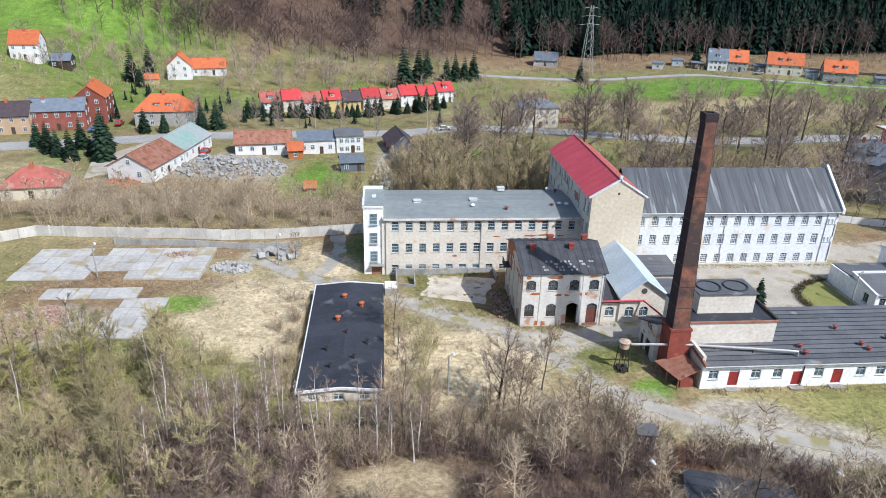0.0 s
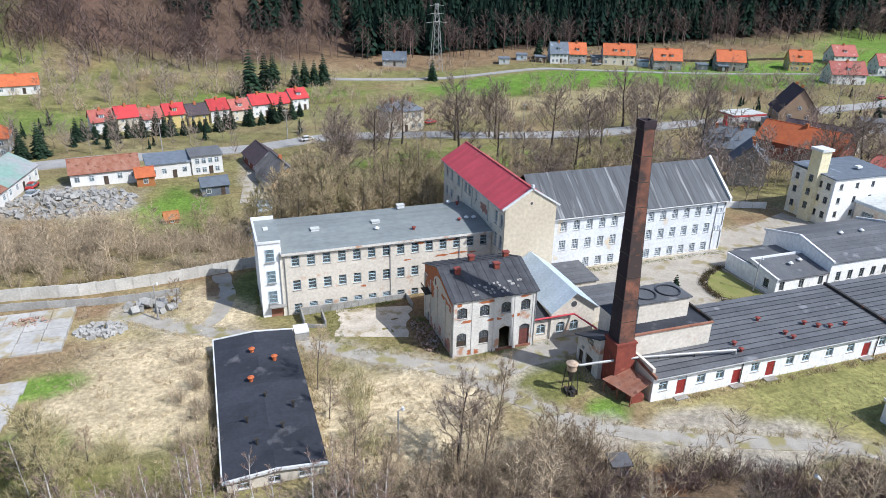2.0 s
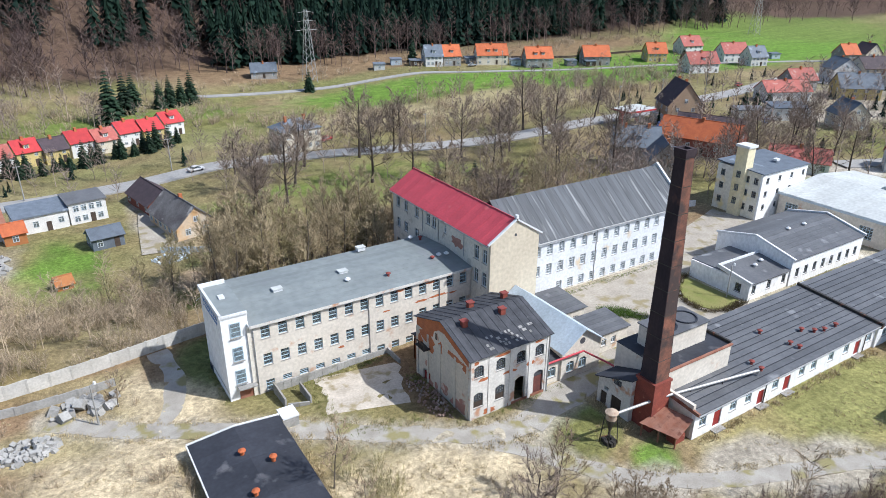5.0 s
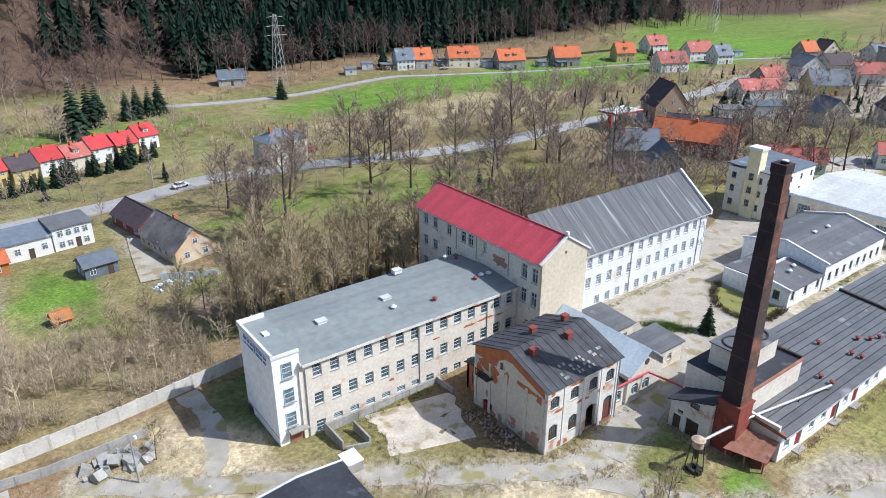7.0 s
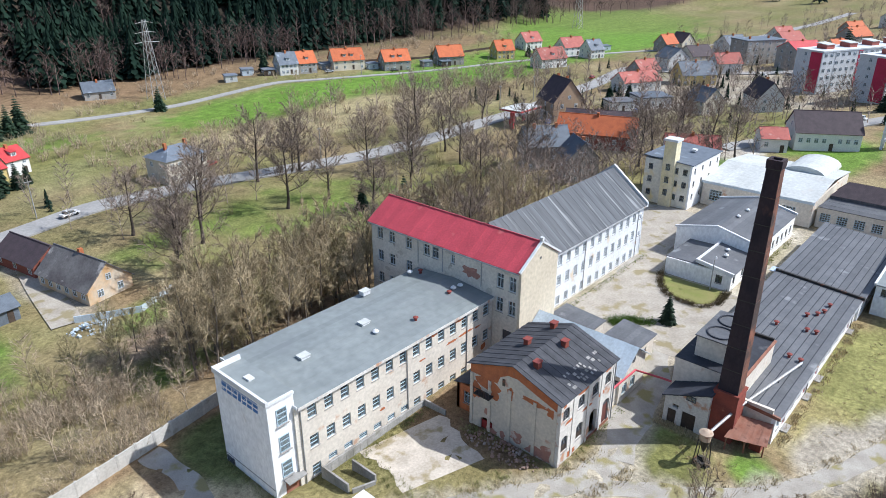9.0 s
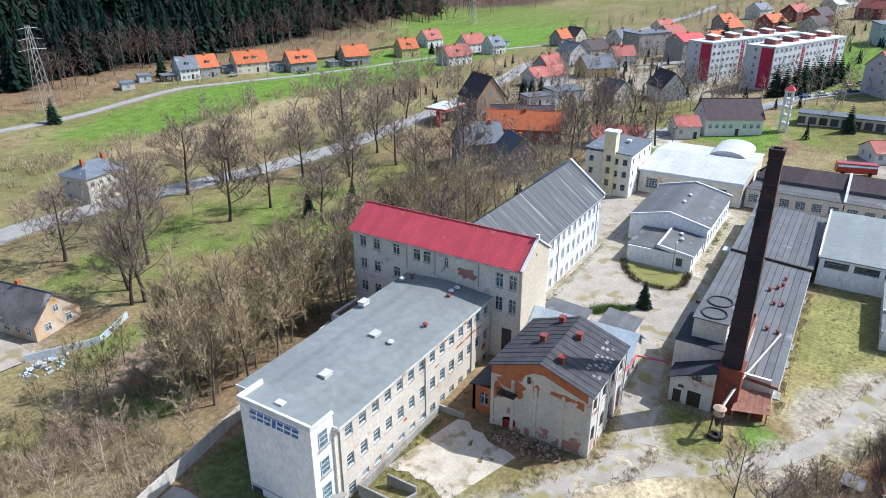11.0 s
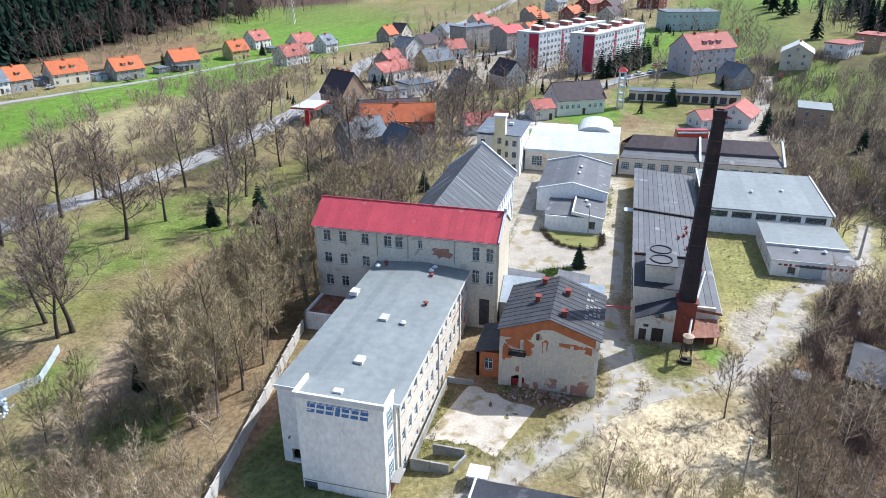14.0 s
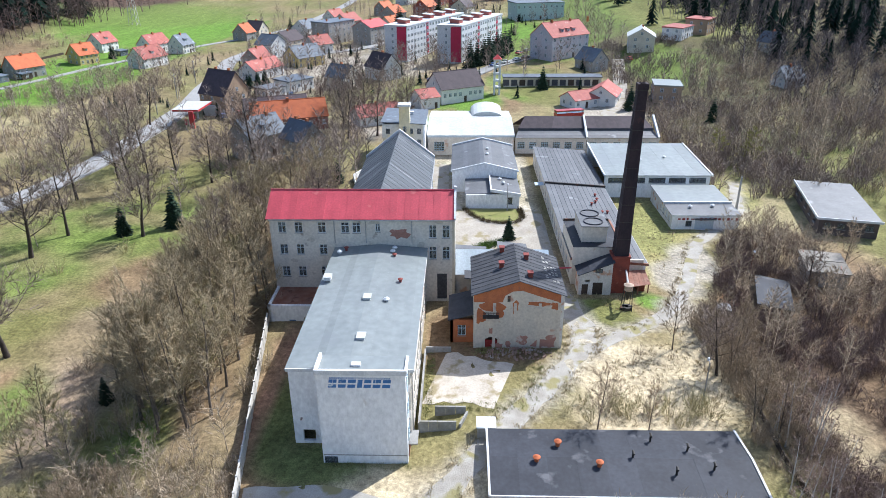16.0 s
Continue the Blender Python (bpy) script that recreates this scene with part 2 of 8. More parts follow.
def glass_mat():
    m = bpy.data.materials.new("window_glass")
    m.use_nodes = True
    p = m.node_tree.nodes["Principled BSDF"]
    p.inputs["Base Color"].default_value = (0.5, 0.58, 0.62, 1)
    p.inputs["Roughness"].default_value, p.inputs["IOR"].default_value = 0.06, 1.45
    p.inputs["Transmission Weight"].default_value = 0.85
    return m


GLASS = glass_mat()
# near-black floor colour stands in for the shade of unlit rooms
ROOMSHADE = mat("painted_room_shade", (0.03, 0.03, 0.032), (0.02, 0.02, 0.022), 1.0, 0.95, bump=0.0)

# ---- building helpers ----
WORLD = {}


def mesh_of(name, bm, *mats):
    me = bpy.data.meshes.new(name)
    bm.to_mesh(me)
    bm.free()
    for m in mats:
        me.materials.append(m)
    return me


def thing(name, x, y, z, label, category, group="", kind=""):
    ob = new(name)
    ob.empty_display_size = 0.5
    ob.location = (x, y, z)
    WORLD[ob] = Matrix.Translation((x, y, z))
    return tagged(ob, label, category, group, kind)


def part(name, bm, material, parent, label=""):
    """One mesh, drawn in world coordinates, as a part of its thing."""
    bm.transform(WORLD[parent].inverted())
    ob = new(name, mesh_of(name, bm, material))
    ob.parent = parent
    WORLD[ob] = WORLD[parent]
    return tagged(ob, label)


def put(name, me, parent, m, label=""):
    """A shared mesh as a part at the world pose m."""
    ob = new(name, me)
    ob.parent = parent
    ob.matrix_basis = WORLD[parent].inverted() @ m
    WORLD[ob] = m
    return tagged(ob, label)


def alone(name, bm, material, label, category, kind="", group=""):
    ob = new(name, mesh_of(name, bm, material))
    WORLD[ob] = Matrix.Identity(4)
    return tagged(ob, label, category, group, kind)


def box(bm, x0, x1, y0, y1, z0, z1, m=None):
    v = [bm.verts.new((x, y, z)) for z in (z0, z1) for y in (y0, y1) for x in (x0, x1)]
    if m:
        for q in v:
            q.co = m @ q.co
    for f in ((0, 2, 3, 1), (4, 5, 7, 6), (0, 1, 5, 4), (1, 3, 7, 5), (3, 2, 6, 7), (2, 0, 4, 6)):
        bm.faces.new([v[i] for i in f])
    return v


def boxes(*rows):
    bm = bmesh.new()
    for r in rows:
        box(bm, *r)
    return bm


def hull(*pts):
    """A closed body between a lower and an upper polygon with the same number of corners."""
    bm = bmesh.new()
    k = len(pts) // 2
    v = [bm.verts.new(p) for p in pts]
    bm.faces.new(v[:k][::-1])
    bm.faces.new(v[k:])
    for i in range(k):
        j = (i + 1) % k
        bm.faces.new((v[i], v[j], v[k + j], v[k + i]))
    return bm


def slab(a, b, c, d, th):
    """A sheet with the top corners a b c d, th thick."""
    pts = [Vector(p) for p in (a, b, c, d)]
    n = (pts[1] - pts[0]).cross(pts[3] - pts[0]).normalized()
    if n.z < 0:
        n.negate()
    return hull(*[p - n * th for p in pts], *pts)


def sheets(name, parent, material, a, b, c, d, n, th=0.12, lift=0.025, along=True, label="", seam=None):
    """A roof face a-b (eave) to d-c (ridge) laid in n sheets side by side, or in n overlapping strips."""
    a, b, c, d = (Vector(p) for p in (a, b, c, d))
    up = (b - a).cross(d - a).normalized()
    if up.z < 0:
        up.negate()
    for i in range(n):
        s, t = i / n, (i + 1) / n
        if along:
            q = [a.lerp(b, s), a.lerp(b, t), d.lerp(c, t), d.lerp(c, s)]
            o = [up * (lift * (i % 2))] * 4
        else:
            q = [a.lerp(d, s), b.lerp(c, s), b.lerp(c, t), a.lerp(d, t)]
            o = [up * lift, up * lift, up * 0, up * 0]
        part(name, slab(*[p + e for p, e in zip(q, o)], th), material, parent, label if i == 0 else "")
        if seam and i:
            g, h = 0.05 / (d - a).length, up * (lift + 0.012)
            part("seam", slab(a.lerp(d, s - g) + h, b.lerp(c, s - g) + h, b.lerp(c, s + g) + h, a.lerp(d, s + g) + h, 0.03), seam, parent)


def tube_bm(bm, pts, radii, n=8, cap=True):
    rings = []
    for i, p in enumerate(pts):
        p = Vector(p)
        w = Vector(pts[min(i + 1, len(pts) - 1)]) - Vector(pts[max(i - 1, 0)])
        q = w.to_track_quat("Z", "Y")
        rings.append([bm.verts.new(p + q @ Vector((radii[i] * math.cos(a), radii[i] * math.sin(a), 0))) for a in [2 * math.pi * k / n for k in range(n)]])
    for r, s in zip(rings, rings[1:]):
        for k in range(n):
            bm.faces.new((r[k], r[(k + 1) % n], s[(k + 1) % n], s[k]))
    if cap:
        bm.faces.new(rings[0][::-1])
        bm.faces.new(rings[-1])
    return bm


def tube(pts, radii, n=8):
    return tube_bm(bmesh.new(), pts, radii, n)


WINDOWS = {}


def lattice(us, vs, d):
    """A frame with bars between the even lines of a grid: every cell of odd row and odd column is open."""
    bm = bmesh.new()
    vt = {}

    def vert(i, j, k):
        if (i, j, k) not in vt:
            vt[i, j, k] = bm.verts.new((us[i], -d if k == 0 else d, vs[j]))
        return vt[i, j, k]

    def full(i, j):
        return 0 <= i < len(us) - 1 and 0 <= j < len(vs) - 1 and not (i % 2 and j % 2)

    for i in range(len(us) - 1):
        for j in range(len(vs) - 1):
            if not full(i, j):
                continue
            bm.faces.new((vert(i, j, 0), vert(i + 1, j, 0), vert(i + 1, j + 1, 0), vert(i, j + 1, 0)))
            bm.faces.new((vert(i, j + 1, 1), vert(i + 1, j + 1, 1), vert(i + 1, j, 1), vert(i, j, 1)))
            for di, dj, a, b in ((-1, 0, (i, j + 1), (i, j)), (1, 0, (i + 1, j), (i + 1, j + 1)), (0, -1, (i, j), (i + 1, j)), (0, 1, (i + 1, j + 1), (i, j + 1))):
                if not full(i + di, j + dj):
                    bm.faces.new((vert(*a, 0), vert(*a, 1), vert(*b, 1), vert(*b, 0)))
    return bm



def window_meshes(w, h, style, paint):
    """Frame and pane of a window w wide and h high; origin at the middle of its foot, outside towards -y."""
    key = (round(w, 2), round(h, 2), style, paint.name)
    if key not in WINDOWS:
        b, c = 0.08, 0.035
        xs = {"cross": [0.0], "grid": [-w / 4, 0.0, w / 4], "factory": [], "plain": [0.0]}[style]
        zs = {"cross": [h * 0.68], "grid": [h / 4, h / 2, h * 3 / 4], "factory": [h * 0.36, h * 0.68], "plain": []}[style]
        us = [-w / 2, -w / 2 + b, *[v for q in xs for v in (q - c, q + c)], w / 2 - b, w / 2]
        vs = [0, b, *[v for q in zs for v in (q - c, q + c)], h - b, h]
        f = mesh_of("window_frame", lattice(us, vs, 0.05), paint)
        g = mesh_of("pane", boxes((-w / 2 + 0.03, w / 2 - 0.03, -0.012, 0.012, 0.03, h - 0.03)), GLASS)
        s = mesh_of("sill", boxes((-w / 2 - 0.08, w / 2 + 0.08, -0.16, 0.02, -0.07, -0.005)), CONCRETE)
        WINDOWS[key] = f, g, s
    return WINDOWS[key]


def window(parent, m, w, h, style="cross", paint=None, sill=True):
    f, g, s = window_meshes(w, h, style, paint or FRAME)
    ob = put("window", f, parent, m)
    put("pane", g, ob, m)
    if sill:
        put("sill", s, ob, m @ Matrix.Translation((0, -0.1, 0)))
    return ob


def wall(parent, material, p0, p1, z0, z1, holes=(), th=0.4, name="wall", label=""):
    """An upright wall from p0 to p1, its outer face to the right of that way, with openings (u0, u1, v0, v1) cut through."""
    d = Vector((p1[0] - p0[0], p1[1] - p0[1], 0))
    ln = d.length
    d.normalize()
    nrm = Vector((d.y, -d.x, 0))
    us = sorted({0.0, ln, *[u for o in holes for u in o[:2]]})
    vs = sorted({z0, z1, *[v for o in holes for v in o[2:4]]})
    bm = bmesh.new()
    cache = {}

    def vert(u, v, k):
        key = (round(u, 4), round(v, 4), k)
        if key not in cache:
            cache[key] = bm.verts.new(Vector((p0[0], p0[1], v)) + d * u - nrm * th * k)
        return cache[key]

    solid = {}
    for i in range(len(us) - 1):
        for j in range(len(vs) - 1):
            cu, cv = (us[i] + us[i + 1]) / 2, (vs[j] + vs[j + 1]) / 2
            solid[i, j] = not any(o[0] < cu < o[1] and o[2] < cv < o[3] for o in holes)
    for (i, j), s in solid.items():
        if not s:
            continue
        a, b, c, e = us[i], us[i + 1], vs[j], vs[j + 1]
        bm.faces.new((vert(a, c, 0), vert(b, c, 0), vert(b, e, 0), vert(a, e, 0)))
        bm.faces.new((vert(a, e, 1), vert(b, e, 1), vert(b, c, 1), vert(a, c, 1)))
        for di, dj, q in ((-1, 0, ((a, e), (a, c))), (1, 0, ((b, c), (b, e))), (0, -1, ((a, c), (b, c))), (0, 1, ((b, e), (a, e)))):
            if not solid.get((i + di, j + dj), False):
                (u, v), (s2, t2) = q
                bm.faces.new((vert(u, v, 0), vert(u, v, 1), vert(s2, t2, 1), vert(s2, t2, 0)))
    return part(name, bm, material, parent, label), d, nrm


def spot(p0, d, nrm, u, v, inset=0.18):
    """The pose of a window whose foot's middle is u along the wall at height v."""
    o = Vector((p0[0], p0[1], v)) + d * u - nrm * inset
    return Matrix.Translation(o) @ Matrix.Rotation(math.atan2(d.y, d.x), 4, "Z")


ARCHES = {}


def arch_mesh(w, rise, material):
    """The two corner pieces that turn a square opening's head into a flat arch."""
    key = (round(w, 2), round(rise, 2), material.name)
    if key not in ARCHES:
        bm = bmesh.new()
        n = 8
        for k in range(n):
            x0, x1 = -w / 2 + w * k / n, -w / 2 + w * (k + 1) / n
            z0, z1 = (-rise * (2 * x / w) ** 2 for x in (x0, x1))
            v = [bm.verts.new(p) for p in ((x0, -0.17, z0), (x1, -0.17, z1), (x1, -0.17, 0), (x0, -0.17, 0), (x0, 0.1, z0), (x1, 0.1, z1), (x1, 0.1, 0), (x0, 0.1, 0))]
            bm.faces.new((v[0], v[1], v[2], v[3]))
            bm.faces.new((v[5], v[4], v[7], v[6]))
            bm.faces.new((v[4], v[5], v[1], v[0]))
        ARCHES[key] = mesh_of("arch_head", bm, material)
    return ARCHES[key]


def facade(parent, material, p0, p1, z0, z1, rows, th=0.4, paint=None, style="factory", arched=(), name="wall", label="", more=()):
    """A wall with rows of windows: (list of places along it, foot height, width, height)."""
    holes = [(u - w / 2, u + w / 2, v, v + h) for us, v, w, h in rows for u in us] + list(more)
    ob, d, nrm = wall(parent, material, p0, p1, z0, z1, holes, th, name, label)
    for k, (us, v, w, h) in enumerate(rows):
        for u in us:
            window(ob, spot(p0, d, nrm, u, v), w, h, style, paint)
            if k in arched:
                put("arch_head", arch_mesh(w, 0.3, material), ob, spot(p0, d, nrm, u, v + h, 0.172))
    return ob, d, nrm


def span(a, b, n):
    return [a + (b - a) * i / (n - 1) for i in range(n)] if n > 1 else [(a + b) / 2]


def gable_wall(parent, material, p0, p1, z0, ze, zr, th=0.4, name="wall"):
    d = Vector((p1[0] - p0[0], p1[1] - p0[1], 0))
    n = Vector((d.y, -d.x, 0)).normalized() * th
    a, b, m = Vector((*p0, z0)), Vector((*p1, z0)), (Vector((*p0, 0)) + Vector((*p1, 0))) / 2
    out = [a, b, Vector((*p1, ze)), Vector((m.x, m.y, zr)), Vector((*p0, ze))]
    bm = bmesh.new()
    f, g = [bm.verts.new(p) for p in out], [bm.verts.new(p - n) for p in out]
    bm.faces.new(f)
    bm.faces.new(g[::-1])
    for i in range(5):
        j = (i + 1) % 5
        bm.faces.new((f[j], f[i], g[i], g[j]))
    return part(name, bm, material, parent)


def vent(x, y, z, kind, group):
    """A roof vent: a clay stub with a cap, a white cowl or a brick stack."""
    if kind == "white":
        t = thing("roof_vent", x, y, z, "small white metal vent cowl on the flat roof", "roof vent", group)
        part("stub", tube([(x, y, z - 0.05), (x, y, z + 0.35)], [0.22, 0.22]), METAL, t)
        part("cap", tube([(x, y, z + 0.35), (x, y, z + 0.45), (x, y, z + 0.65)], [0.42, 0.42, 0.15]), TRIM, t, "white domed cap")
    elif kind == "stack":
        t = thing("brick_stack", x, y, z, "short red brick stack with a dark slab on the roof", "chimney stack", group)
        part("shaft", boxes((x - 0.36, x + 0.36, y - 0.3, y + 0.3, z - 0.5, z + 0.8)), REDBRICK, t)
        part("cap", boxes((x - 0.46, x + 0.46, y - 0.4, y + 0.4, z + 0.803, z + 0.93)), VENTRED, t, "red capping slab")
    else:
        t = thing("roof_vent", x, y, z, "red clay roof vent with a round cap", "roof vent", group)
        part("stub", tube([(x, y, z - 0.1), (x, y, z + 0.4)], [0.2, 0.18]), VENTRED, t)
        part("cap", tube([(x, y, z + 0.42), (x, y, z + 0.5), (x, y, z + 0.62)], [0.36, 0.36, 0.12]), VENTRED, t)
    return t


# ---- ground ----
def smooth(a, b, v):
    t = min(1.0, max(0.0, (v - a) / (b - a)))
    return t * t * (3 - 2 * t)


def ground(x, y):
    z = -0.9 * smooth(30, 2, x) * smooth(92, 102, y) * smooth(-40, -15, x)
    z += -3.6 * smooth(121, 146, y) * (1 - 0.9 * smooth(90, 150, x))
    z += 5 * smooth(150, 260, x) * smooth(130, 60, y) + 10 * smooth(230, 520, x) * smooth(260, 80, y)
    z += 6 * smooth(200, 260, x) * smooth(45, 0, y) + 60 * smooth(500, 1500, x)
    base = 335 - 20 * smooth(100, -100, x) + 20 * math.sin(x * 0.013)
    z += 4 * smooth(base - 60, base, y) + 0.5 * max(0.0, y - base) * smooth(base, base + 90, y) * (1 - 0.75 * smooth(330, 520, x))
    z += 12 * smooth(-90, -150, x) * smooth(205, 260, y)
    if y > 140 or x > 120 or x < -75:
        z += 0.5 * noise.noise((x * 0.02, y * 0.02, 0))
    return min(z, 190)


ROAD = [(-260, 176), (-150, 182), (-102, 189), (-68, 198), (-32, 205), (1, 209), (25, 213), (60, 208), (92, 199), (118, 192), (145, 189), (172, 190), (205, 196), (232, 199), (268, 206), (300, 203), (360, 200), (440, 198), (620, 190)]
LANE = [(40, 306), (73, 303), (110, 303), (144, 301), (193, 280), (225, 270), (256, 264), (290, 252), (330, 236), (365, 215), (400, 202)]
COBBLES = [(-22, 108), (-13, 101), (-5, 95.5), (4, 89.5), (12, 83.5), (19, 79), (25, 77.6)]
COBBLES_B = [(25, 77.6), (31, 79.5), (36, 80.5), (42, 81.5), (48, 84.5), (54, 88), (60, 92), (68, 98), (80, 102), (90, 104), (104, 96), (106, 84)]
COBBLES_C = [(19, 78), (22.5, 74), (26, 68), (31, 63), (38, 59), (46, 56), (56, 52), (70, 39), (90, 33)]


def far_from(x, y, pts):
    """The distance from a line of points."""
    best = 1e9
    for (ax, ay), (bx, by) in zip(pts, pts[1:]):
        dx, dy = bx - ax, by - ay
        t = max(0, min(1, ((x - ax) * dx + (y - ay) * dy) / (dx * dx + dy * dy)))
        best = min(best, math.hypot(x - ax - t * dx, y - ay - t * dy))
    return best


STRAW, DRY, GREEN, LITTER, DIRT, LAWN, DARKG = (0.48, 0.395, 0.26), (0.31, 0.26, 0.145), (0.13, 0.175, 0.042), (0.2, 0.135, 0.08), (0.36, 0.32, 0.265), (0.12, 0.21, 0.034), (0.165, 0.16, 0.058)
# patches of cover: x, y, half-widths, colour
PATCHES = [
    (4, 74, 10, 8, STRAW), (12, 70, 9, 9, STRAW), (-20, 83, 11, 10, STRAW), (-14, 96, 12, 8, STRAW), (16, 76, 8, 6, STRAW), (-8, 107, 6, 9, STRAW), (2, 51.5, 7.0, 3.2, (0.36, 0.29, 0.18)), (24, 61, 10, 4, STRAW), (34, 57, 7, 4, DRY),
    (30, 74, 4, 5, GREEN), (33, 66, 3, 3, LAWN), (28, 72, 6, 4, DARKG), (55, 61, 24, 5, (0.25, 0.22, 0.095)), (58, 56, 20, 7, (0.25, 0.22, 0.095)), (64, 60, 14, 7, (0.22, 0.215, 0.08)), (62, 103, 30, 1.5, GREEN), (70, 88, 6, 4, GREEN),
    (48, 91, 5, 5, GREEN), (100, 99, 6, 5, GREEN), (-30, 90, 6, 3, LAWN), (-30, 76, 6, 6, GREEN), (-44, 92, 12, 14, LITTER), (-45, 84, 9, 6, DIRT), (-6, 114, 5, 5, LITTER), (0, 117, 10, 3, DARKG),
    (55, 170, 32, 22, DARKG), (60, 178, 26, 14, GREEN), (78, 165, 22, 14, GREEN), (30, 178, 16, 10, GREEN), (36, 137, 40, 14, LITTER), (100, 160, 20, 16, DARKG), (24, 152, 12, 8, (0.22, 0.18, 0.095)), (32, 160, 14, 8, (0.16, 0.15, 0.055)), (46, 154, 10, 6, LITTER), (4, 140, 20, 10, DARKG),
    (-16, 163, 8, 14, LAWN), (-40, 172, 18, 12, DIRT), (4, 180, 5, 22, DIRT), (-62, 180, 8, 18, DIRT), (-82, 172, 14, 14, GREEN), (10, 155, 8, 6, GREEN), (-95, 160, 24, 20, DRY),
    (0, 268, 60, 16, DARKG), (20, 280, 40, 12, GREEN), (120, 275, 50, 22, LAWN), (170, 272, 60, 20, LAWN), (215, 248, 45, 18, LAWN), (110, 240, 60, 16, DRY), (150, 225, 40, 12, DRY), (235, 270, 60, 30, LAWN), (300, 262, 60, 30, LAWN),
    (-150, 330, 70, 60, LAWN), (-120, 290, 50, 34, GREEN), (-80, 250, 40, 18, GREEN), (120, 330, 80, 14, LITTER), (90, 345, 60, 20, LITTER), (240, 320, 80, 18, LITTER), (400, 290, 90, 60, LAWN), (470, 320, 90, 60, GREEN), (380, 250, 60, 30, LAWN),
    (180, 100, 14, 12, LAWN), (172, 90, 20, 9, LAWN), (205, 76, 16, 12, (0.17, 0.21, 0.06)), (154, 112, 15, 6, (0.5, 0.47, 0.42)), (196, 118, 16, 8, (0.16, 0.21, 0.05)), (185, 73, 10, 8, LAWN), (200, 66, 30, 16, DARKG), (280, 60, 50, 30, GREEN), (330, 70, 40, 20, LAWN), (225, 15, 30, 16, GREEN), (430, 0, 160, 60, GREEN), (600, -40, 200, 90, LAWN), (330, -30, 90, 40, DARKG),
    (160, 50, 12, 14, DIRT), (146, 118, 22, 10, DIRT), (140, 108, 14, 8, LAWN), (60, 30, 30, 14, DRY), (95, 30, 30, 12, DRY), (20, 30, 40, 20, LITTER), (60, 5, 40, 20, DARKG), (110, 0, 40, 20, DARKG), (-40, 60, 30, 20, DARKG), (-60, 40, 40, 30, DARKG), (8, 118, 30, 3, LITTER), (14, 120, 16, 1.7, (0.31, 0.18, 0.12)), (-3, 111, 3.5, 6, (0.13, 0.15, 0.05)), (4, 117, 9, 2.2, (0.13, 0.15, 0.05)), (33, 54, 3, 2, (0.28, 0.12, 0.05)), (12, 147, 14, 6, (0.3, 0.22, 0.16)), (30, 152, 12, 5, (0.28, 0.21, 0.14)), (2, 134, 8, 4, GREEN), (100, 20, 26, 14, (0.17, 0.16, 0.07)), (125, 8, 18, 10, GREEN), (150, -10, 26, 14, (0.19, 0.17, 0.08)), (84, 36, 12, 5, (0.26, 0.24, 0.1)),
    (20, 90, 6, 7, LITTER), (22, 97, 9, 4, LITTER), (40, 60, 8, 4, DIRT), (30, 62, 5, 4, DIRT), (48, 55, 8, 4, DIRT), (-22, 104, 9, 5, DRY), (250, 150, 60, 40, DIRT), (200, 130, 30, 20, DARKG),
]


def cover(x, y):
    n1, n2 = noise.noise((x * 0.05, y * 0.05, 3)), noise.noise((x * 0.21, y * 0.21, 7))
    c = Vector(DRY).lerp(Vector(LITTER), min(1, max(0, 0.5 + 0.9 * n1 + 0.5 * n2)))
    c = c.lerp(Vector(DARKG), min(0.8, max(0, 0.25 + 1.1 * noise.noise((x * 0.035, y * 0.035, 21)))))
    if y > 150:
        c = c.lerp(Vector((0.135, 0.15, 0.05)), 0.7 * smooth(150, 200, y) * min(1, max(0, 0.55 + 1.2 * noise.noise((x * 0.03, y * 0.03, 33)))))
    c = c.lerp(Vector((0.09, 0.08, 0.045)), 0.85 * smooth(60, 100, x) * smooth(48, 30, y) * (1 - smooth(300, 420, x)))
    c = c.lerp(Vector((0.105, 0.072, 0.052)), 0.85 * smooth(-30, -14, x) * smooth(60.5, 57, y) * smooth(64, 40, x))
    # below the hillside woods the trees' shade is put into the ground colour
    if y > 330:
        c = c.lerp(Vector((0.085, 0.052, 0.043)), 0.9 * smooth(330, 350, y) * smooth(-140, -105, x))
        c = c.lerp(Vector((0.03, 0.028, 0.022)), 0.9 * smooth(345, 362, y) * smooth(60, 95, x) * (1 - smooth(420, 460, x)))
    for px, py, rx, ry, col in PATCHES:
        u, v = (x - px) / rx, (y - py) / ry
        r = u * u + v * v
        if r < 1.9:
            k = smooth(1.35, 0.45, r + 0.5 * n2 + 0.35 * n1)
            if k > 0:
                c = c.lerp(Vector(col), 0.9 * k)
    if -30 < x < 112 and 30 < y < 120:
        for pts, w in ((COBBLES, 1.9), (COBBLES_B, 2.6), (COBBLES_C, 1.5)):
            q = far_from(x, y, pts)
            if q < w + 2.5:
                c = c.lerp(Vector((0.36, 0.32, 0.25)), 0.8 * smooth(w + 0.9, w - 0.4, q + 1.0 * n2))
        if 44 < x < 112 and 79 < y < 112:
            c = c.lerp(Vector((0.42, 0.38, 0.31)), 0.85 * smooth(44, 50, x) * smooth(79, 80, y) * smooth(112, 108, y) * (0.75 + 0.5 * n2))
    if 118 < y < 235:
        c = c.lerp(Vector((0.2, 0.155, 0.085)), 0.7 * min(1, max(0, 0.25 + 1.8 * noise.noise((x * 0.1, y * 0.1, 5)))))
    return c * (1 + 0.22 * n2)


def ticks(*runs):
    out = []
    for a, b, s in runs:
        out += list(np.arange(a, b - 1e-6, s))
    return out + [runs[-1][1]]


